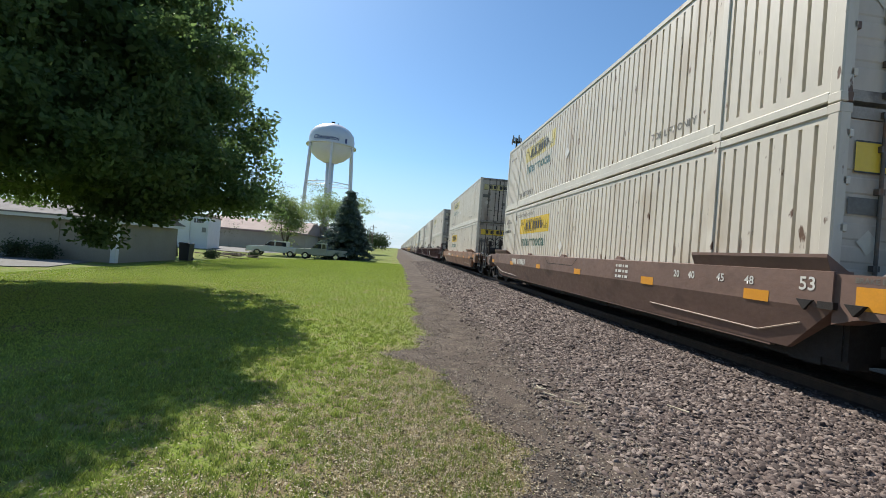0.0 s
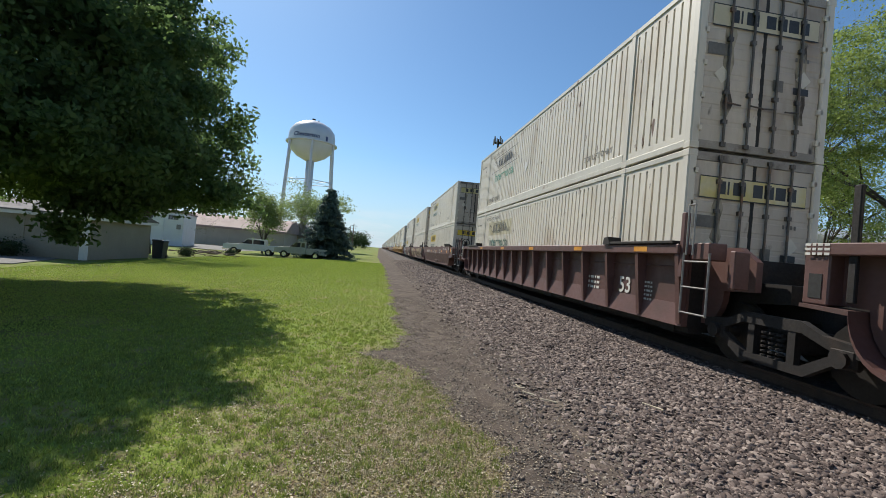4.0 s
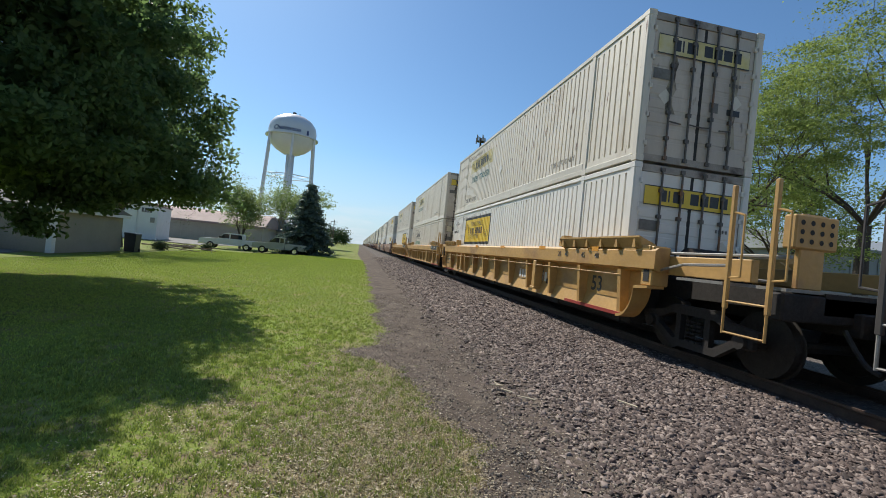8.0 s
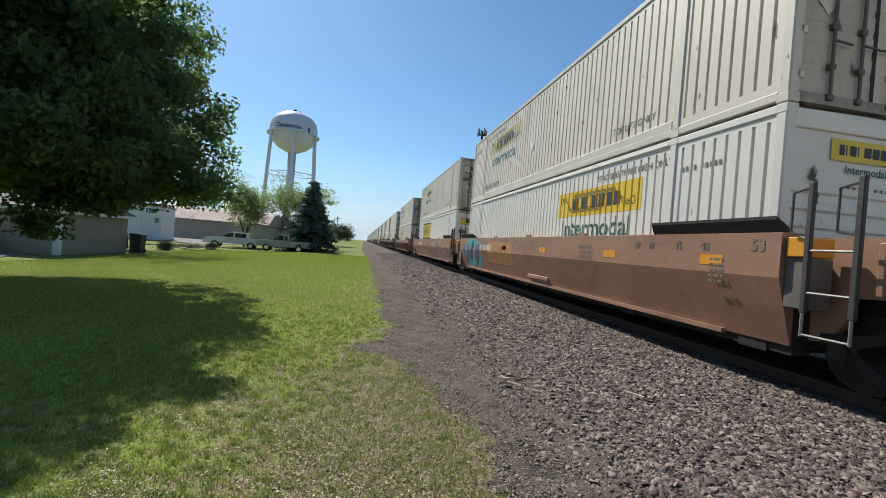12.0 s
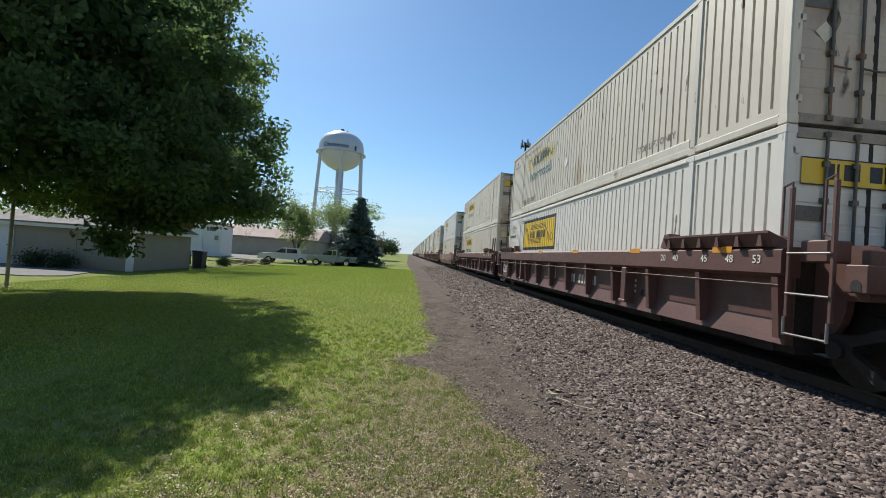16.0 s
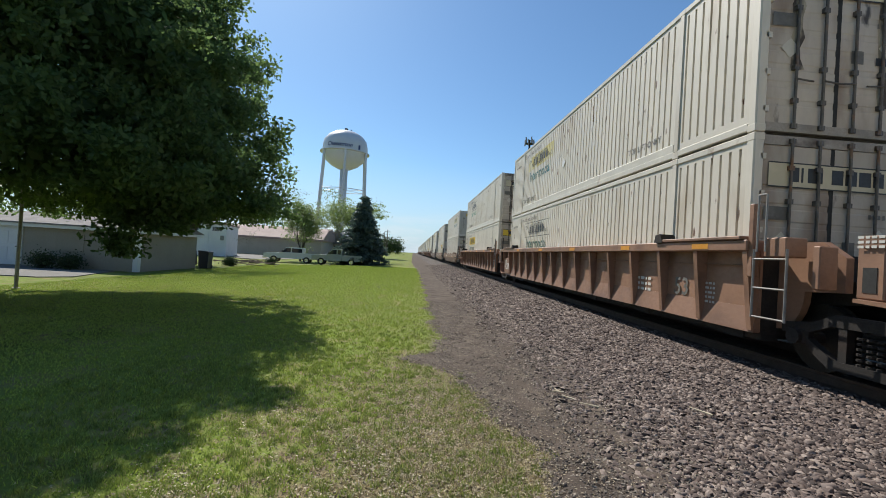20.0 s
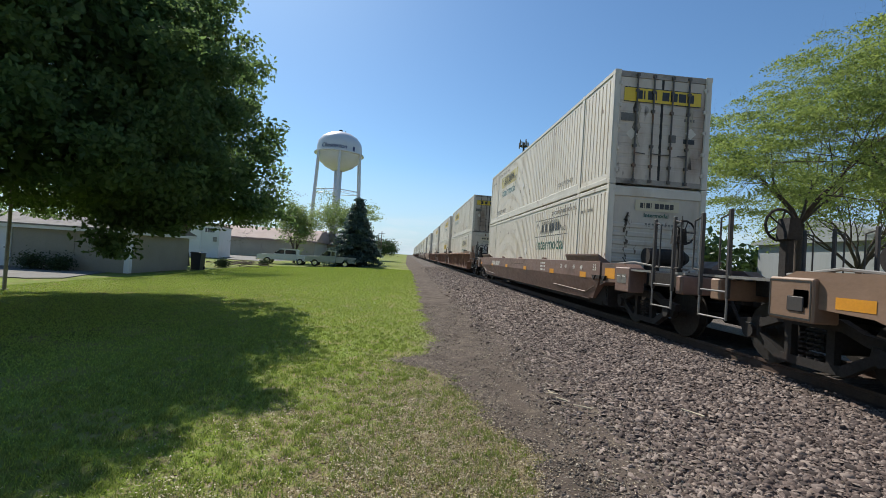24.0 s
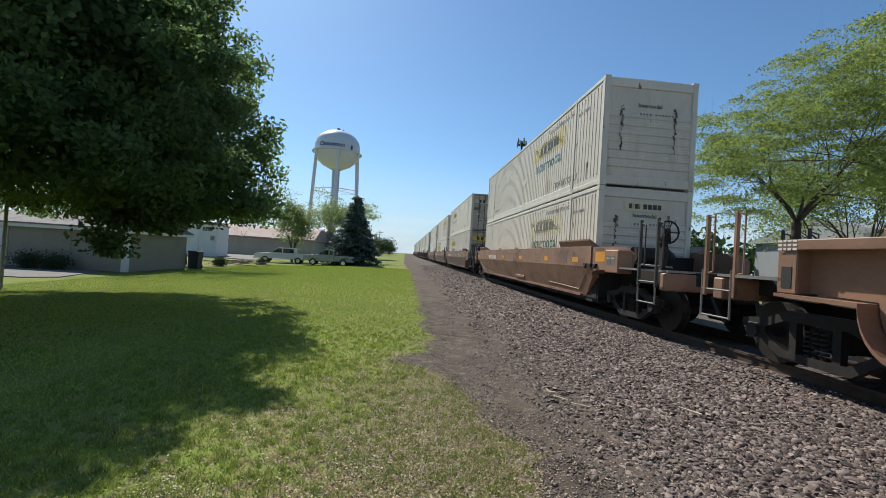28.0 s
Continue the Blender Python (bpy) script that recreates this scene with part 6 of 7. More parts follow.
def airy_tree(label, at, height, spread_r, leaves, leaf, size, bark, seed, trunk_r=0.16, depth=4, lean=0.35, fork=0.22, blob=0.3, flat=0.35, clumped=1.0, pads=0):
    """An open tree: leaves only along its outer twigs, sky between them. pads: so many flat sprays of leaves, set apart from one another."""
    rng = random.Random(seed)
    nr = np.random.default_rng(seed)
    t = thing("tree", label, "tree", at=pose(*at))
    segs, tips = [], []
    segs.append((((0, 0, -0.1), trunk_r * 1.4), ((0.03, 0, height * fork * 0.4), trunk_r)))
    segs.append((((0.03, 0, height * fork * 0.4), trunk_r), ((0.1, 0.06, height * fork), trunk_r * 0.85)))
    n = 6
    for k in range(n):
        a = 2 * math.pi * k / n + rng.uniform(-0.4, 0.4)
        d = Vector((lean * 2 * math.cos(a), lean * 2 * math.sin(a), rng.uniform(0.7, 1.3))).normalized()
        grow(rng, (0.1, 0.06, height * fork), d, height * 0.36, trunk_r * (0.34 if pads else 0.55), depth, segs, tips, 0.75, 0.05)
    tip = np.array(tips)
    out = np.hypot(tip[:, 0], tip[:, 1])
    scale = spread_r / np.percentile(out, 96), height / np.percentile(tip[:, 2], 98)
    fix = np.array([scale[0], scale[0], scale[1]])
    segs = [((tuple(np.array(p) * fix), r), (tuple(np.array(q) * fix), s)) for (p, r), (q, s) in segs]
    part("trunk", limb_mesh("trunk", segs, bark, 5), bark, t)
    tip = tip * fix
    tip = tip[nr.random(len(tip)) < clumped]
    wide = np.ones(len(tip))
    if pads:
        spots = []
        for c in tip[nr.permutation(len(tip))]:
            if all(((c - o) * (1, 1, 1.7) @ ((c - o) * (1, 1, 1.7))) > (blob * 2.3) ** 2 for o in spots):
                spots.append(c)
            if len(spots) == pads:
                break
        tip = np.array(spots)
        wide = nr.uniform(0.55, 1.35, len(tip))
    k = nr.choice(len(tip), leaves, p=wide[:len(tip)] ** 2 / (wide[:len(tip)] ** 2).sum()) if pads else nr.integers(0, len(tip), leaves)
    off = nr.normal(size=(leaves, 3))
    pts = tip[k] + off * wide[k][:, None] * np.array([blob, blob, blob * (0.17 if pads else 0.28)])
    if pads:
        pts[:, 2] -= 0.16 * (off[:, 0] ** 2 + off[:, 1] ** 2) * blob
    part("crown", leaf_cloud("crown", pts, size, leaf, seed, flat), leaf, t)
    return t


shade_tree("large dark green maple in full leaf shading the lawn", (-10.9, 11.4, -0.3), (6.4, 6.3, 4.7), 6.0, 0.36, 310000, 1700, MAPLE, (0.09, 0.17), BARK, 5, clump_r=(0.45, 1.0), skirt=(4.4, -1.2, 0.75, 2.5), broad=(6.95, 2.6, 5.2, 10.0))
airy_tree("half-bare tree just coming into leaf, behind the maple", (-18.2, 37.0, -0.4), 13.0, 8.2, 30000, BUD, (0.06, 0.12), BARK, 8, 0.46, 4, blob=0.22)
airy_tree("small light green leafy tree by the parked pickups", (-14.6, 58.0, -0.4), 7.6, 2.7, 9000, SPRING, (0.16, 0.30), BARK, 21, 0.14, 4, blob=0.40, fork=0.10, clumped=0.5)
airy_tree("open light green tree under the water tower", (-9.8, 62.0, -0.35), 8.8, 5.0, 12000, SPRING, (0.18, 0.30), PALE_BARK, 33, 0.16, 4, blob=0.35)
airy_tree("bright green honey locust beyond the track, open crown", (14.6, 15.2, 0.0), 9.9, 4.7, 62000, LOCUST, (0.06, 0.11), BARK, 41, 0.19, 4, lean=0.5, fork=0.42, blob=0.36, pads=150)
airy_tree("tall bright green honey locust beyond the track", (19.2, 13.6, 0.0), 13.4, 6.8, 82000, LOCUST, (0.065, 0.12), BARK, 47, 0.26, 4, lean=0.55, fork=0.34, blob=0.42, pads=205)
airy_tree("green leafy tree standing further back beyond the track", (27.0, 24.0, 0.0), 10.0, 5.0, 26000, LOCUST, (0.12, 0.2), BARK, 52, 0.2, 4, blob=0.5)


def fir(at, height, radius, seed):
    rng = random.Random(seed)
    nr = np.random.default_rng(seed)
    t = thing("tree", "dark blue-green spruce with branches to the ground", "tree", at=pose(*at))
    segs = [(((0, 0, -0.1), 0.17), ((0, 0, height), 0.02))]
    pts = []
    z = 0.35
    while z < height - 0.1:
        reach = radius * (1 - z / height) ** 0.95 + 0.08
        for k in range(9):
            a = rng.uniform(0, 6.28)
            ln = reach * rng.uniform(0.72, 1.08)
            e = (ln * math.cos(a), ln * math.sin(a), z - 0.16 * ln + rng.uniform(-0.1, 0.1))
            segs.append((((0, 0, z), 0.03), (e, 0.008)))
            for s in np.linspace(0.15, 1, max(4, int(ln * 9))):
                for _ in range(5):
                    w = 0.22 * (1.15 - 0.5 * s)
                    pts.append((e[0] * s + rng.gauss(0, w), e[1] * s + rng.gauss(0, w), z + (e[2] - z) * s + rng.gauss(-0.03, 0.07)))
        z += 0.24
    part("trunk", limb_mesh("trunk", segs, BARK, 4), BARK, t)
    part("crown", leaf_cloud("crown", np.array(pts), (0.20, 0.38), NEEDLE, seed, 0.3, 1.2), NEEDLE, t)


fir((-5.9, 51.0, -0.15), 8.1, 3.9, 3)


def far_woods(label, x0, x1, y, height, seed, n=9000):
    nr = np.random.default_rng(seed)
    c = np.stack([nr.uniform(x0, x1, 40), nr.uniform(y, y + 12, 40), nr.uniform(0.3, 0.8, 40) * height], 1)
    k = nr.integers(0, 40, n)
    pts = c[k] + nr.normal(size=(n, 3)) * np.array([1.6, 1.6, height * 0.17])
    pts = pts[pts[:, 2] > 0]
    ob = new("far_trees", leaf_cloud("far_trees", pts, (0.5, 1.1), WOODS, seed))
    tagged(ob, label, "woods", kind="stuff")


far_woods("distant row of round green trees at the end of the lawn", -26, -8, 230, 8.5, 61)
far_woods("distant low line of trees near the horizon", -70, -24, 330, 8, 62)
far_woods("distant line of trees on the far side of the track", 12, 70, 420, 9, 63)
far_woods("hedge and trees behind the far side of the track", 16, 75, 40, 5.5, 64, 16000)


# ---- grass ----
def straw_off_shadow(x, y):
    """Share of straw: held back along the maple's cast shadow to deepen it, most beside the path."""
    # outline of the maple's cast shadow on the lawn, as x at each y
    edge = np.interp(y, [3.1, 3.4, 4.3, 5.2, 6.4, 9.0], [-2.5, -1.9, -1.6, -1.2, -0.8, -1.4])
    return np.clip((x - edge) / 0.8 + 0.45, 0.04, 1)


def blades(name, label, count, x_range, y_range, height, colours, seed, power=1.6, width=0.006, patchy=False):
    rng = np.random.default_rng(seed)
    y = y_range[0] + (y_range[1] - y_range[0]) * rng.random(count) ** power
    x = x_range[0] + (x_range[1] - x_range[0]) * rng.random(count)
    x = x * np.clip(0.55 + np.abs(y) / 12, 0.5, 1.6)
    keep = x < border_x(y) + rng.normal(-0.02, 0.13, count) + np.where(rng.random(count) < 0.28, rng.exponential(0.24, count), 0)
    if patchy:
        lump = np.sin(x * 3.1 + 1.3 * np.sin(y * 2.2)) + np.sin(y * 3.7 + 1.7 * np.sin(x * 1.9 + 1)) + 0.8 * np.sin(x * 7.3 + y * 6.1) + 0.9 * np.clip(x, -2, 1.2) - 0.35 * (y - 4.5)
        keep &= rng.random(count) < straw_off_shadow(x, y)
        keep &= 0.45 * lump + 0.38 * (4.7 - y) + 0.55 * (x + 0.3) > rng.normal(0.2, 0.8, count)
    else:
        tuft = np.sin(13 * x + 2 * np.sin(9 * y)) * np.sin(12 * y + 2 * np.sin(8 * x + 1)) + 0.7 * np.sin(29 * x + 3 * np.sin(7 * y)) * np.sin(31 * y + 2 * np.sin(11 * x))
        thin = np.clip(1.15 - y / 8, 0, 1) * np.clip(0.55 + 0.25 * (x + 1.5), 0.25, 1)
        keep &= rng.random(count) < np.clip(0.42 + np.abs(y - 3.0) / 7.0 - 0.10 * np.clip(x + 1.5, 0, 2.5), 0.26, 1) * np.clip(1 - thin * (0.75 - 0.75 * tuft), 0.05, 1)
    x, y = x[keep], y[keep]
    n = len(x)
    h = rng.uniform(*height, n)
    a = rng.uniform(0, 2 * np.pi, n)
    w = width * rng.uniform(0.7, 1.4, n) * (1 + np.abs(y) / 7)
    lean = rng.normal(0, 0.45, (n, 2)) * h[:, None]
    z = lawn_z(x, y) - 0.012
    dx, dy = np.cos(a) * w, np.sin(a) * w
    v = np.stack([np.stack([x - dx, y - dy, z], -1), np.stack([x + dx, y + dy, z], -1), np.stack([x + lean[:, 0], y + lean[:, 1], z + h], -1)], 1).reshape(-1, 3)
    ob = new(name, fast_mesh(name, v, np.arange(3 * n).reshape(-1, 3), leaf_mat(name + "_blade", *colours, 0.35)))
    return tagged(ob, label, "grass", kind="stuff")


blades("grass", "short mown green grass blades of the lawn", 430000, (-9.0, 1.7), (1.6, 46.0), (0.014, 0.036), ((0.42, 0.50, 0.09), (0.22, 0.31, 0.05)), 71, 2.3, 0.0042)
blades("grass", "short mown grass blades behind the viewer", 60000, (-9.0, 2.0), (-7.0, 1.6), (0.014, 0.036), ((0.40, 0.46, 0.085), (0.20, 0.28, 0.045)), 73, 1.0, 0.008)
blades("dry_grass", "straw-coloured dead grass in the thin near lawn", 150000, (-3.6, 1.9), (1.6, 9.0), (0.006, 0.022), ((0.72, 0.63, 0.37), (0.38, 0.33, 0.16)), 72, 1.25, 0.0042, True)


# taller tufts that the mower has missed, in the thin turf
nr = np.random.default_rng(81)
n = 5200
y = 1.9 + 9.0 * nr.random(n) ** 1.35
x = nr.uniform(-3.8, 1.5, n)
keep = (x < border_x(y) + nr.normal(0.0, 0.12, n)) & (nr.random(n) < 1.25 - (y - 1.9) / 7.2)
x, y = x[keep], y[keep]
k = np.repeat(np.arange(len(x)), 22)
x = x[k] + nr.normal(0, 0.022, len(k))
y = y[k] + nr.normal(0, 0.022, len(k))
h = nr.uniform(0.022, 0.058, len(k)) * nr.uniform(0.6, 1.25, len(k))
a = nr.uniform(0, 2 * np.pi, len(k))
w = 0.0022 * (1 + y / 6)
lean = nr.normal(0, 0.4, (len(k), 2)) * h[:, None]
z = lawn_z(x, y) - 0.012
v = np.stack([np.stack([x - np.cos(a) * w, y - np.sin(a) * w, z], -1), np.stack([x + np.cos(a) * w, y + np.sin(a) * w, z], -1), np.stack([x + lean[:, 0], y + lean[:, 1], z + h], -1)], 1).reshape(-1, 3)
tufts = new("grass_tufts", fast_mesh("grass_tufts", v, np.arange(len(v)).reshape(-1, 3), leaf_mat("tuft_blade", (0.36, 0.42, 0.10), (0.11, 0.17, 0.035), 0.35)))
tagged(tufts, "longer green grass tufts standing in the thin lawn", "grass", kind="stuff")

# straw and thatch lying in the thin near lawn
nr = np.random.default_rng(77)
n = 300000
y = 1.7 + 9.5 * nr.random(n) ** 1.5
x = nr.uniform(-4.2, 1.6, n)
lump = np.sin(x * 3.1 + 1.3 * np.sin(y * 2.2)) + np.sin(y * 3.7 + 1.7 * np.sin(x * 1.9 + 1)) + 0.8 * np.sin(x * 7.3 + y * 6.1) + 0.9 * np.clip(x, -2, 1.2) + 1.6 * np.clip(x + 0.6, 0, 1.5) * (y < 5.2)
keep = (nr.random(n) < straw_off_shadow(x, y)) & (x < border_x(y) + nr.normal(0.02, 0.22, n)) & (0.45 * lump + 0.34 * (4.9 - y) + 0.55 * (x + 0.3) > nr.normal(0.1, 0.8, n))
x, y = x[keep], y[keep]
pts = np.stack([x, y, lawn_z(x, y) + nr.uniform(-0.006, 0.014, len(x))], -1)
thatch = new("thatch", leaf_cloud("thatch", pts, (0.007, 0.024), leaf_mat("thatch_straw", (0.50, 0.42, 0.27), (0.15, 0.12, 0.065), 0.1), 78, 0.75, 1.2))
tagged(thatch, "dead straw and clippings lying between thin grass tufts", "straw", kind="stuff")

# ---- the water tower ----
TANK_WHITE = mat("tower_paint", (0.60, 0.62, 0.66), 0.4, vary=0.05, scale=0.6, fine=3)
TOWER_BLUE = mat("tower_lettering", (0.03, 0.05, 0.16), 0.5, vary=0.1)
tower = thing("water_tower", "pale grey-white legged water tower with dark blue script on its tank", "water tower", at=pose(-18.4, 110, -0.4))
prof = [(0.3, 21.5), (1.6, 21.7), (3.4, 22.6), (4.7, 23.8), (5.35, 25.0), (5.5, 25.7), (5.5, 27.3), (5.25, 28.6), (4.3, 29.9), (2.8, 30.8), (1.2, 31.3), (0.3, 31.4)]
part("tank", lathe(bm_new(), prof, 40), TANK_WHITE, tower, smooth=True)
part("walkway", lathe(bm_new(), [(5.45, 25.55), (6.05, 25.6), (6.05, 25.85), (5.45, 25.8)], 40), TANK_WHITE, tower)
part("riser", rod(bm_new(), (0, 0, 0), (0, 0, 22), 0.95, seg=20), TANK_WHITE, tower, smooth=True)
part("roof_vent", rod(rod(bm_new(), (0, 0, 31.3), (0, 0, 31.9), 0.42, seg=12), (1.2, 0, 31.1), (1.2, 0, 31.7), 0.1), STEEL_DARK, tower)
legs = [(math.cos(radians(a)), math.sin(radians(a))) for a in range(40, 400, 60)]
for c, s in legs:
    part("leg", rod(bm_new(), (6.9 * c, 6.9 * s, 0), (5.7 * c, 5.7 * s, 25.6), 0.30, 0.27, seg=12), TANK_WHITE, tower)
for z in (8.0, 16.4):
    q = 6.9 - 1.2 * z / 25.6
    for (c, s), (c2, s2) in zip(legs, legs[1:] + legs[:1]):
        part("strut", rod(bm_new(), (q * c, q * s, z), (q * c2, q * s2, z), 0.09), TANK_WHITE, tower)
    for c, s in legs:
        part("tie_rod", rod(bm_new(), (q * c, q * s, z), (0, 0, z + 0.2), 0.05, seg=6), TANK_WHITE, tower)
bm = text_bm("Chesterton", 0.98, 0.98)
bmesh.ops.subdivide_edges(bm, edges=[e for e in bm.edges if e.calc_length() > 0.5], cuts=2)
wide = max(v.co.x for v in bm.verts)
for v in bm.verts:
    u, w = v.co.x + 0.28 * v.co.y - wide / 2, v.co.y
    a = radians(-90 - 7) + u / 5.56
    v.co = (5.57 * math.cos(a), 5.57 * math.sin(a), 26.35 + w - 0.02 * u)
b2 = box(bm_new(), -0.02, 0.02, -0.28, 0.28, 26.0, 27.1, 0.01)
bmesh.ops.transform(b2, matrix=Matrix.Rotation(radians(-44), 4, "Z") @ Matrix.Translation((5.52, 0, 0)), verts=b2.verts)
part("tank_mark", b2, TOWER_BLUE, tower, "small dark emblem on the tank")
part("lettering", bm, TOWER_BLUE, tower, "dark blue town name in slanted letters")

# ---- the antenna mast and utility poles ----
mast = thing("antenna_mast", "slim dark antenna mast with a cluster of panels at its head", "antenna", at=pose(42.5, 166, 0))
part("pole", rod(bm_new(), (0, 0, 0), (0, 0, 48), 0.5, 0.35, 10), STEEL_DARK, mast)
for k in range(9):
    a = 2 * math.pi * k / 9
    part("antenna_panel", box(bm_new(), 1.7 * math.cos(a) - 0.22, 1.7 * math.cos(a) + 0.22, 1.7 * math.sin(a) - 0.15, 1.7 * math.sin(a) + 0.15, 45.6 + (k % 2), 47.9 + (k % 2), 0.04), GALV, mast)
part("antenna_ring", lathe(bm_new(), [(1.3, 46.4), (1.6, 46.4), (1.6, 46.6), (1.3, 46.6)], 18), STEEL_DARK, mast)
POLE_WOOD = mat("pole_wood", (0.12, 0.09, 0.07), 0.9, vary=0.3, scale=3, fine=30)
for x, y in ((-9.0, 150), (-11.5, 172), (-13.5, 215)):
    p = thing("utility_pole", "distant brown wooden utility pole with a cross arm", "utility pole", "utility poles", at=pose(x, y, -0.3))
    part("pole", rod(bm_new(), (0, 0, 0), (0, 0, 9.2), 0.17, 0.12), POLE_WOOD, p)
    part("cross_arm", box(bm_new(), -1.1, 1.1, -0.06, 0.06, 8.4, 8.55), POLE_WOOD, p)
post = thing("metal_post", "thin pale metal pole standing by the driveway", "pole", at=pose(-13.3, 15.7, -0.38))
part("pole", rod(bm_new(), (0, 0, 0), (0, 0, 4.6), 0.055, 0.05), GALV, post)
part("base_plate", box(bm_new(), -0.09, 0.09, -0.09, 0.09, 0, 0.02, 0.004), GALV, post)

# ---- houses and sheds ----
BEIGE = mat("beige_render", (0.42, 0.37, 0.29), 0.85, vary=0.07, scale=0.8, fine=12, bump=0.004)
WHITE_PAINT = mat("white_paint", (0.72, 0.72, 0.70), 0.6, vary=0.05, scale=1, fine=12)
ROOF_PINK = mat("pinkish_roof", (0.33, 0.235, 0.20), 0.8, vary=0.12, scale=0.6, fine=6, stretch=(1, 1, 3))
ROOF_GREY = mat("grey_shingle", (0.22, 0.20, 0.185), 0.9, vary=0.2, scale=1.5, fine=16, bump=0.01)
GLASS = glass_mat("dark_glass", (0.02, 0.025, 0.03))
GZ = -0.40
slab = new("driveway", mesh_of("driveway", prism(bm_new(), [(-40, 19.4), (-16.0, 19.8), (-15.2, 20.8), (-16.4, 25.4), (-40, 25.4)], "z", GZ - 0.2, GZ + 0.03), SHADED_CONCRETE))
tagged(slab, "concrete driveway before the garage, tree shade put into its colour", "driveway", kind="structure")
slab = new("yard", mesh_of("yard", prism(bm_new(), [(-40, 57), (-18.5, 57), (-16, 76), (-40, 79)], "z", GZ - 0.2, GZ + 0.02), SHADED_CONCRETE))
tagged(slab, "pale concrete yard before the long shed", "yard", kind="structure")

garage = thing("garage", "low beige garage with white door, corner board and eaves", "garage", at=pose(0, 0, GZ))
# the beige render again, darkened to put the front's shade into the colour
GARAGE_SHADED = mat("garage_render_shaded", (0.30, 0.27, 0.215), 0.85, vary=0.08, scale=0.8, fine=12, bump=0.004)
part("wall", box(bm_new(), -33, -15.3, 25.5, 25.7, 0, 2.2), GARAGE_SHADED, garage)
part("wall", box(bm_new(), -15.5, -15.3, 25.7, 31.8, 0, 2.2), GARAGE_SHADED, garage)
part("wall", box(bm_new(), -33, -15.3, 31.8, 32.0, 0, 2.2), GARAGE_SHADED, garage)
part("corner_board", box(bm_new(), -15.55, -15.27, 25.44, 25.72, 0, 2.2, 0.01), WHITE_PAINT, garage)
part("fascia", box(bm_new(), -33.3, -15.0, 25.2, 25.28, 2.17, 2.37, 0.01), WHITE_PAINT, garage)
part("fascia", box(bm_new(), -15.08, -15.0, 25.28, 32.3, 2.17, 2.37, 0.01), WHITE_PAINT, garage)
bm = prism(bm_new(), [(25.15, 2.35), (32.4, 2.35), (32.4, 2.41), (28.8, 3.15), (25.15, 2.43)], "x", -33.4, -15.0)
part("roof", bm, ROOF_GREY, garage)
door = part("door", box(bm_new(), -22.6, -21.55, 25.44, 25.5, 0.05, 2.1, 0.01), WHITE_PAINT, garage, "white panelled side door")
for z in (0.3, 1.2):
    for x in (-22.48, -22.02):
        part("door_panel", box(bm_new(), x, x + 0.36, 25.425, 25.442, z, z + 0.7, 0.008), WHITE_PAINT, door)
part("door_knob", rod(bm_new(), (-21.68, 25.38, 1.05), (-21.68, 25.44, 1.05), 0.035), GALV, door)
fr = box(box(bm_new(), -22.74, -22.6, 25.43, 25.52, 0.0, 2.2, 0.006), -21.55, -21.41, 25.43, 25.52, 0.0, 2.2, 0.006)
part("door_frame", box(fr, -22.74, -21.41, 25.43, 25.52, 2.1, 2.22, 0.006), WHITE_PAINT, garage)
part("wall_panel", box(bm_new(), -19.7, -18.2, 25.47, 25.5, 0.95, 1.95, 0.006), GARAGE_SHADED, garage, "boarded-over window")

white = thing("house", "small white-painted block building with a flat roof", "building", at=pose(-27.0, 60.5, GZ) @ Matrix.Rotation(radians(12), 4, "Z"))
part("wall", box(bm_new(), -2.4, 2.2, -2.5, 6, 0, 4.1), WHITE_PAINT, white)
part("roof", box(bm_new(), -2.55, 2.35, -2.65, 6.2, 4.1, 4.3, 0.02), ROOF_PINK, white)
for x in (-1.6, 1.1):
    w = part("window", box(bm_new(), x - 0.62, x + 0.62, -2.53, -2.49, 3.2, 3.85), WHITE_PAINT, white)
    for k in range(4):
        part("pane", box(bm_new(), x - 0.56 + 0.28 * k, x - 0.32 + 0.28 * k, -2.545, -2.53, 3.26, 3.79), GLASS, w)
part("meter_box", box(bm_new(), 1.5, 1.95, -2.62, -2.5, 2.1, 2.7, 0.02), GALV, white)
part("downpipe", rod(bm_new(), (0.1, -2.58, 0), (0.1, -2.58, 4.1), 0.05), WHITE_PAINT, white)

shed = thing("long_shed", "long low beige shed with a pinkish metal roof band", "building", at=pose(0, 0, GZ))
part("wall", box(bm_new(), -46, -16.6, 80, 96, 0, 3.1), BEIGE, shed)
bm = prism(bm_new(), [(79.6, 3.1), (96.4, 3.1), (96.4, 3.3), (88.0, 5.6), (84.0, 5.1), (79.6, 3.3)], "x", -46.5, -16.2)
part("roof", bm, ROOF_PINK, shed)
part("fascia", box(bm_new(), -46.5, -16.2, 79.5, 79.6, 2.95, 3.2), ROOF_PINK, shed)
for k in range(8):
    part("wall_batten", box(bm_new(), -44 + 3.6 * k, -43.9 + 3.6 * k, 79.95, 80.0, 0.0, 3.05), BEIGE, shed)
for x in (-30.5, -25.5, -22):
    part("vent_pipe", rod(bm_new(), (x, 86, 5.0), (x, 86, 6.8), 0.07), STEEL_DARK, shed)
grey = thing("house", "small grey gabled house far behind the trees", "building", at=pose(-16.0, 92, GZ))
part("wall", box(bm_new(), -3, 3, 0, 8, 0, 3.0), BEIGE, grey)
part("roof", prism(bm_new(), [(-3.4, 2.9), (3.4, 2.9), (0, 5.8)], "y", -0.4, 8.4), ROOF_GREY, grey)
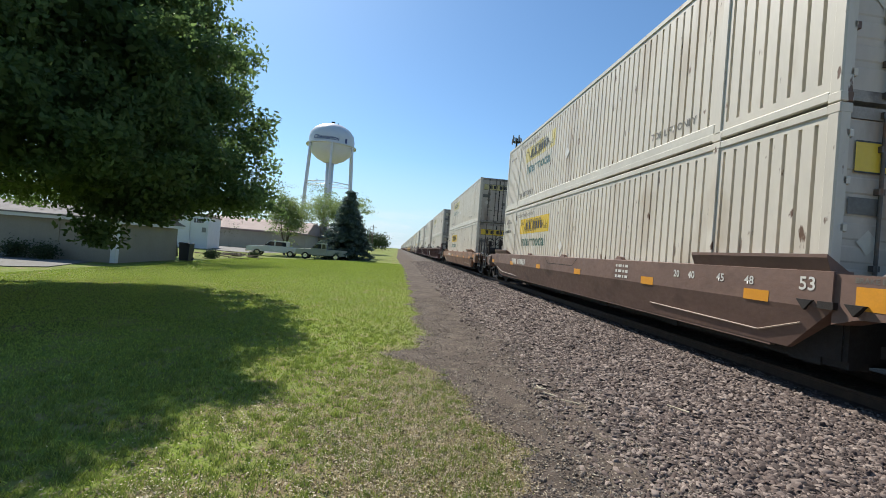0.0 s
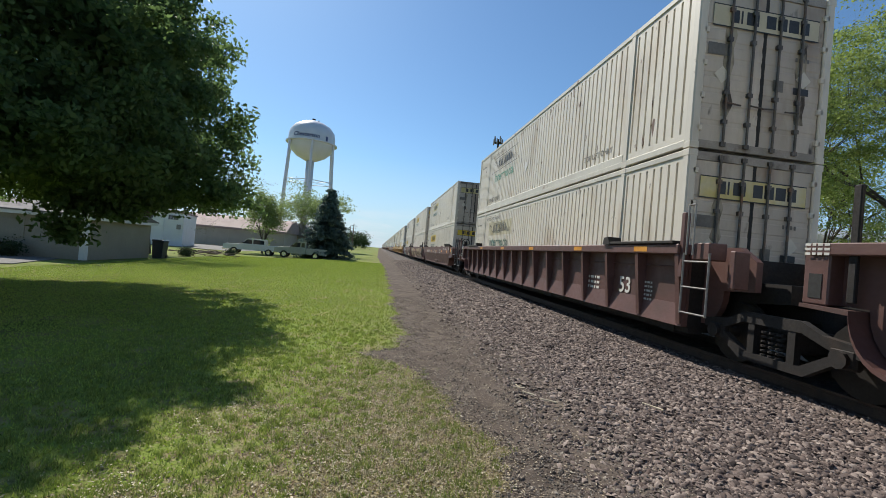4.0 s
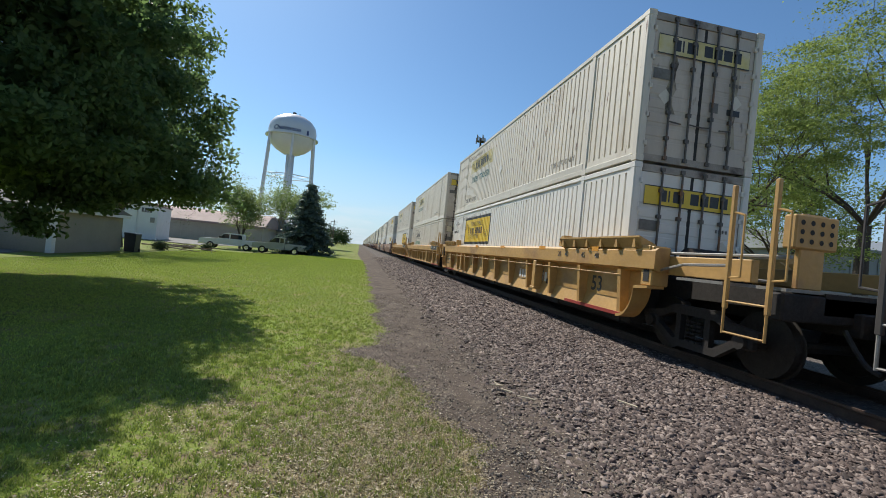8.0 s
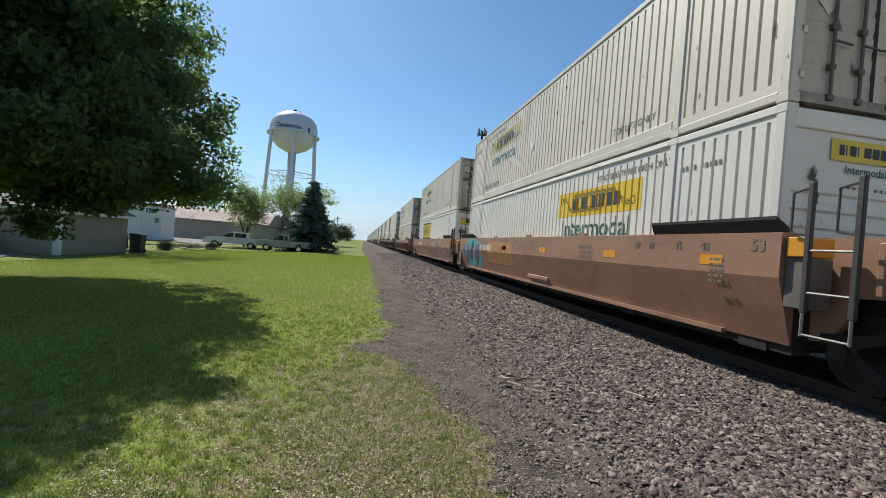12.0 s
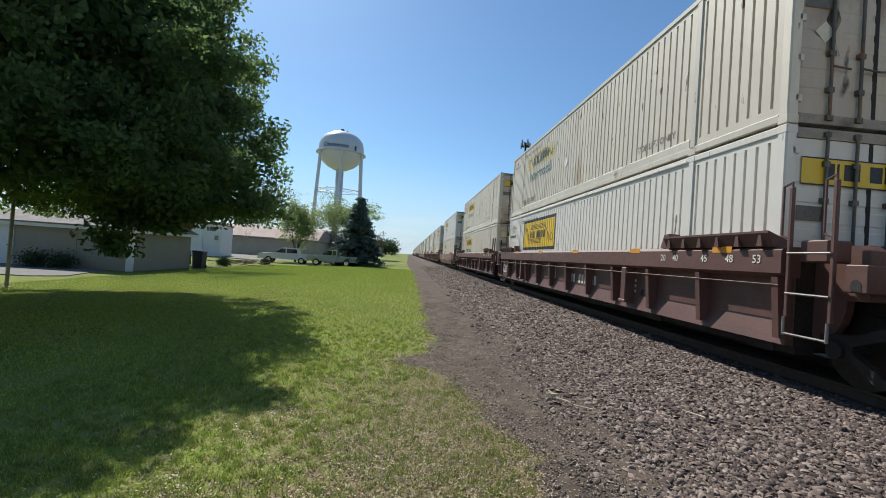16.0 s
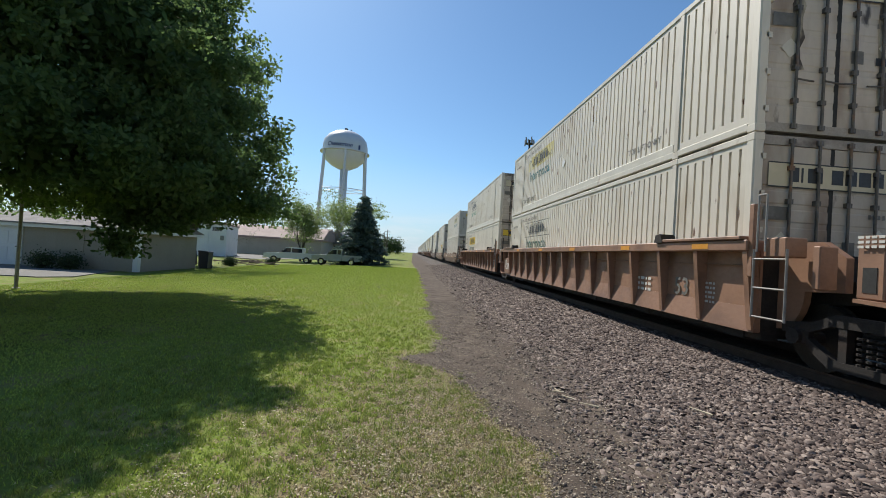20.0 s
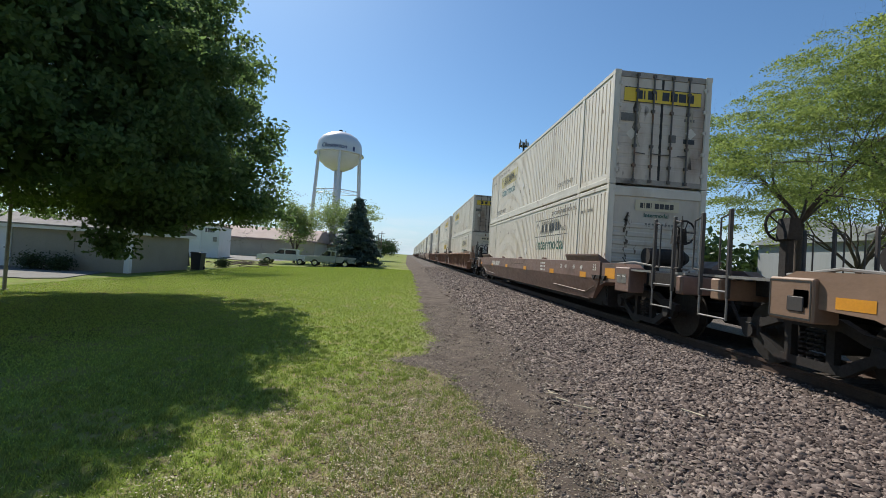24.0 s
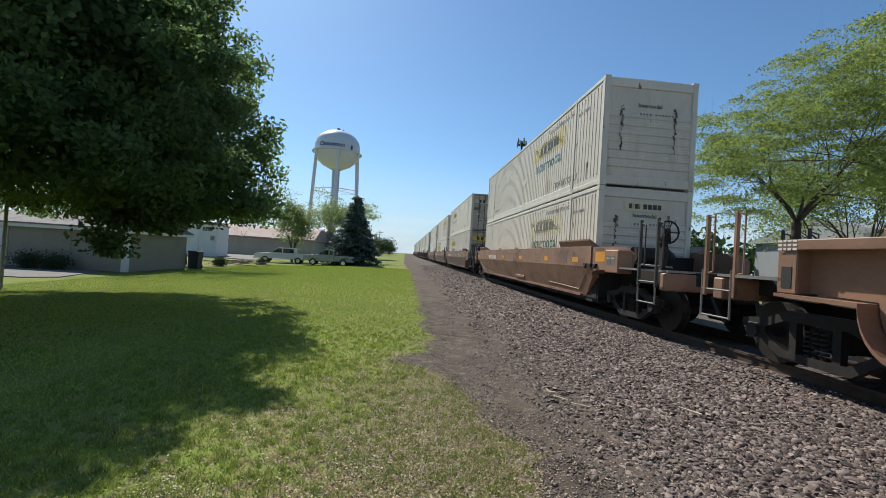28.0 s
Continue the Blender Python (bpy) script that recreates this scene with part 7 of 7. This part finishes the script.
part("window", box(bm_new(), -0.5, 0.5, -0.04, 0.0, 1.2, 2.4), GLASS, grey)

beyond = thing("warehouse", "large pale grey metal building beyond the track, behind the trees", "building", at=pose(36, 24, 0) @ Matrix.Rotation(radians(-8), 4, "Z"))
METAL_WALL = mat("pale_metal_wall", (0.27, 0.285, 0.29), 0.6, vary=0.06, scale=1, fine=10, stretch=(4, 4, 0.3))
part("wall", box(bm_new(), -5, 16, 0, 14, 0, 4.6), METAL_WALL, beyond)
part("roof", prism(bm_new(), [(-0.5, 4.6), (14.5, 4.6), (14.5, 4.8), (7, 6.4), (-0.5, 4.8)], "x", -5.4, 16.4), METAL_WALL, beyond)
for k in range(10):
    part("wall_rib", box(bm_new(), -4.6 + 2 * k, -4.5 + 2 * k, -0.05, 0.0, 0.0, 4.6), METAL_WALL, beyond)
fence = thing("white_fence", "low white picket fence beyond the track", "fence", at=pose(19.5, 27.5, 0))
for k in range(34):
    part("picket", box(bm_new(), 0.22 * k, 0.22 * k + 0.12, 0, 0.025, 0.05, 1.15), WHITE_PAINT, fence)
for z in (0.3, 0.85):
    part("fence_rail", box(bm_new(), -0.1, 7.5, 0.025, 0.06, z, z + 0.09), WHITE_PAINT, fence)


# ---- pickups and yard things ----
TYRE = mat("tyre_rubber", (0.02, 0.02, 0.02), 0.85, vary=0.2)
CHROME = mat("chrome", (0.55, 0.55, 0.56), 0.2, 0.9, vary=0.05)
LAMP_GLASS = glass_mat("lamp_glass", (0.5, 0.45, 0.4), 0.1)


def pickup(label, at, skin, length=5.5, extended=True):
    """A pickup with its nose towards -x."""
    t = thing("pickup", label, "pickup truck", "parked pickups", at=at)
    h, w = length / 2, 0.93
    cab = h * 0.45 if extended else h * 0.20
    body = [(-h, 0.55), (-h, 0.98), (-h + 0.25, 1.06), (-h * 0.42, 1.13), (-h * 0.40, 1.16), (cab, 1.16), (cab, 0.5), (-h, 0.5)]
    part("body", prism(bm_new(), body, "y", -w, w), skin, t)
    roof = [(-h * 0.42, 1.14), (-h * 0.20, 1.74), (-h * 0.15, 1.78), (cab - 0.12, 1.78), (cab, 1.70), (cab, 1.14)]
    part("cab", prism(bm_new(), roof, "y", -w * 0.86, w * 0.86), skin, t)
    bed = bm_new()
    box(bed, cab + 0.03, h, -w, -w + 0.07, 0.5, 1.14, 0.015)
    box(bed, cab + 0.03, h, w - 0.07, w, 0.5, 1.14, 0.015)
    box(bed, h - 0.06, h, -w + 0.07, w - 0.07, 0.55, 1.12, 0.012)
    box(bed, cab + 0.03, h, -w + 0.07, w - 0.07, 0.5, 0.62)
    part("cargo_bed", bed, skin, t)
    for y in (-w * 0.86 - 0.004, w * 0.86 + 0.004):
        a, b = min(y, y * 0.99), max(y, y * 0.99)
        part("side_window", prism(bm_new(), [(-h * 0.36, 1.2), (-h * 0.19, 1.68), (-0.02 * h, 1.68), (-0.02 * h, 1.2)], "y", a, b), GLASS, t)
        part("side_window", prism(bm_new(), [(0.02 * h, 1.2), (0.02 * h, 1.68), (cab - 0.16, 1.66), (cab - 0.12, 1.2)], "y", a, b), GLASS, t)
    part("windscreen", prism(bm_new(), [(-h * 0.425, 1.18), (-h * 0.225, 1.70), (-h * 0.215, 1.70), (-h * 0.415, 1.18)], "y", -w * 0.8, w * 0.8), GLASS, t)
    part("bumper", box(bm_new(), -h - 0.1, -h + 0.05, -w, w, 0.42, 0.62, 0.03), CHROME, t)
    part("bumper", box(bm_new(), h - 0.02, h + 0.1, -w, w, 0.45, 0.62, 0.03), CHROME, t)
    for y in (-0.68, 0.68):
        part("headlight", box(bm_new(), -h - 0.012, -h + 0.05, y - 0.16, y + 0.16, 0.72, 0.90, 0.01), LAMP_GLASS, t)
    part("grille", box(bm_new(), -h - 0.014, -h + 0.02, -0.48, 0.48, 0.68, 0.92, 0.006), STEEL_DARK, t)
    for x in (-h * 0.62, h * 0.58):
        for y in (-w + 0.10, w - 0.10):
            bm = lathe(bm_new(), [(0.22, -0.11), (0.36, -0.11), (0.38, -0.06), (0.38, 0.06), (0.36, 0.11), (0.22, 0.11)], 20)
            bmesh.ops.transform(bm, matrix=pose(x, y, 0.38, 90), verts=bm.verts)
            wh = part("wheel", bm, TYRE, t)
            part("rim", rod(bm_new(), (x, y - 0.115, 0.38), (x, y + 0.115, 0.38), 0.22, seg=16), CHROME, wh)
            part("wheel_arch", prism(bm_new(), [(x + 0.46 * math.cos(a), 0.42 + 0.42 * math.sin(a)) for a in np.linspace(0, math.pi, 11)], "y", y * 1.115 - 0.004, y * 1.115 + 0.004), STEEL_DARK, t)
    part("mirror", box(bm_new(), -h * 0.34, -h * 0.30, -w - 0.16, -w + 0.05, 1.2, 1.38, 0.01), STEEL_DARK, t)
    return t


CAR_WHITE = mat("pickup_white", (0.66, 0.66, 0.63), 0.3, vary=0.04, scale=2)
CAR_GREY = mat("pickup_grey_green", (0.33, 0.35, 0.31), 0.45, vary=0.10, scale=2, second=(0.2, 0.13, 0.08), second_at=(0.66, 0.8))
pickup("white extended-cab pickup parked on the lawn edge", pose(-14.0, 52.0, GZ, 0, 0, 4), CAR_WHITE, 6.0)
pickup("old grey-green pickup parked beside the spruce", pose(-8.2, 48.6, -0.26, 0, 0, 3), CAR_GREY, 5.3, False)
BIN_PLASTIC = mat("bin_plastic", (0.03, 0.035, 0.045), 0.5, vary=0.15)
b = thing("wheeled_bin", "dark plastic wheeled bin beside the garage wall", "bin", at=pose(-14.9, 32.6, GZ))
part("body", prism(bm_new(), [(-0.30, 0), (0.30, 0), (0.36, 1.15), (-0.36, 1.15)], "y", -0.36, 0.36), BIN_PLASTIC, b)
part("lid", prism(bm_new(), [(-0.39, 1.15), (0.39, 1.15), (0.36, 1.22), (-0.34, 1.26)], "y", -0.40, 0.40), BIN_PLASTIC, b)
for x in (-0.34, 0.30):
    part("wheel", rod(bm_new(), (x, 0.3, 0.12), (x + 0.05, 0.3, 0.12), 0.12, seg=12), TYRE, b)
JUNK = mat("scrap_wood", (0.16, 0.12, 0.09), 0.9, vary=0.3, scale=3)
pile = thing("scrap_pile", "low heap of branches and boards beside the bin", "wood pile", at=pose(-14.6, 40.5, GZ))
rng = random.Random(5)
for k in range(26):
    a, ln = rng.uniform(0, 3.14), rng.uniform(0.5, 1.4)
    x, y, z = rng.gauss(0, 1.1), rng.gauss(0, 0.7), rng.uniform(0.03, 0.45)
    part("branch", rod(bm_new(), (x - ln * math.cos(a), y - ln * math.sin(a), max(0.03, z + rng.uniform(-0.2, 0.2))), (x + ln * math.cos(a), y + ln * math.sin(a), z), 0.035, 0.02, 6), JUNK, pile)
SHRUB = leaf_mat("shrub_leaf", (0.06, 0.09, 0.03), (0.03, 0.05, 0.02), 0.2)
for x, y, s in ((-19.6, 24.6, 0.75), (-18.3, 24.7, 0.7), (-15.2, 37.5, 0.6), (-13.9, 44.0, 0.5)):
    nr = np.random.default_rng(int(-x * 10))
    pts = nr.normal(size=(1800, 3)) * np.array([0.42, 0.34, 0.3]) * s + np.array([0, 0, 0.55 * s])
    pts = pts[pts[:, 2] > 0.0]
    sh = thing("shrub", "low dark round shrub by the wall", "shrub", at=pose(x, y, GZ))
    part("crown", leaf_cloud("crown", pts, (0.07, 0.14), SHRUB, 3), SHRUB, sh)
    part("stem", rod(bm_new(), (0, 0, -0.02), (0, 0, 0.5 * s), 0.03), BARK, sh)

# bleached splinters of wood on the path
SPLINTER = mat("bleached_wood", (0.62, 0.52, 0.36), 0.8, vary=0.15)
for k, (x, y, a, ln) in enumerate(((1.80, 5.10, 0.4, 0.12), (1.82, 5.12, 1.9, 0.10), (1.86, 4.86, 2.5, 0.14), (1.84, 5.06, -0.5, 0.09), (3.05, 4.3, 2.2, 0.22), (2.0, 4.6, 2.7, 0.2))):
    bm = rod(bm_new(), (-ln / 2 * math.cos(a), -ln / 2 * math.sin(a), 0.0), (ln / 2 * math.cos(a), ln / 2 * math.sin(a), 0.012), 0.011, 0.007, 5)
    ob = new("wood_splinter", mesh_of("wood_splinter", bm, SPLINTER))
    ob.location = (x, y, float(bed_z(x)) + 0.06)
    tagged(ob, "pale bleached splinter of wood lying on the gravel", "wood splinter", "splinters on the path")


# wood chips and straw strewn over the path
nr = np.random.default_rng(91)
n = 7000
y = 2.0 + 12 * nr.random(n) ** 1.4
x = border_x(y) + nr.exponential(0.55, n) - 0.1
pts = np.stack([x, y, np.interp(x, [0.4, 1.35, 1.9, 2.7, 3.6, 4.5], [0.012, 0.032, 0.075, 0.15, 0.22, 0.27]) + 0.004], -1)
chips = new("wood_chips", leaf_cloud("wood_chips", pts, (0.006, 0.024), leaf_mat("chip_wood", (0.42, 0.35, 0.24), (0.17, 0.13, 0.09), 0.0), 92, 0.85, 1.3))
tagged(chips, "straw and pale wood chips strewn over the path", "debris", kind="stuff")

motions()
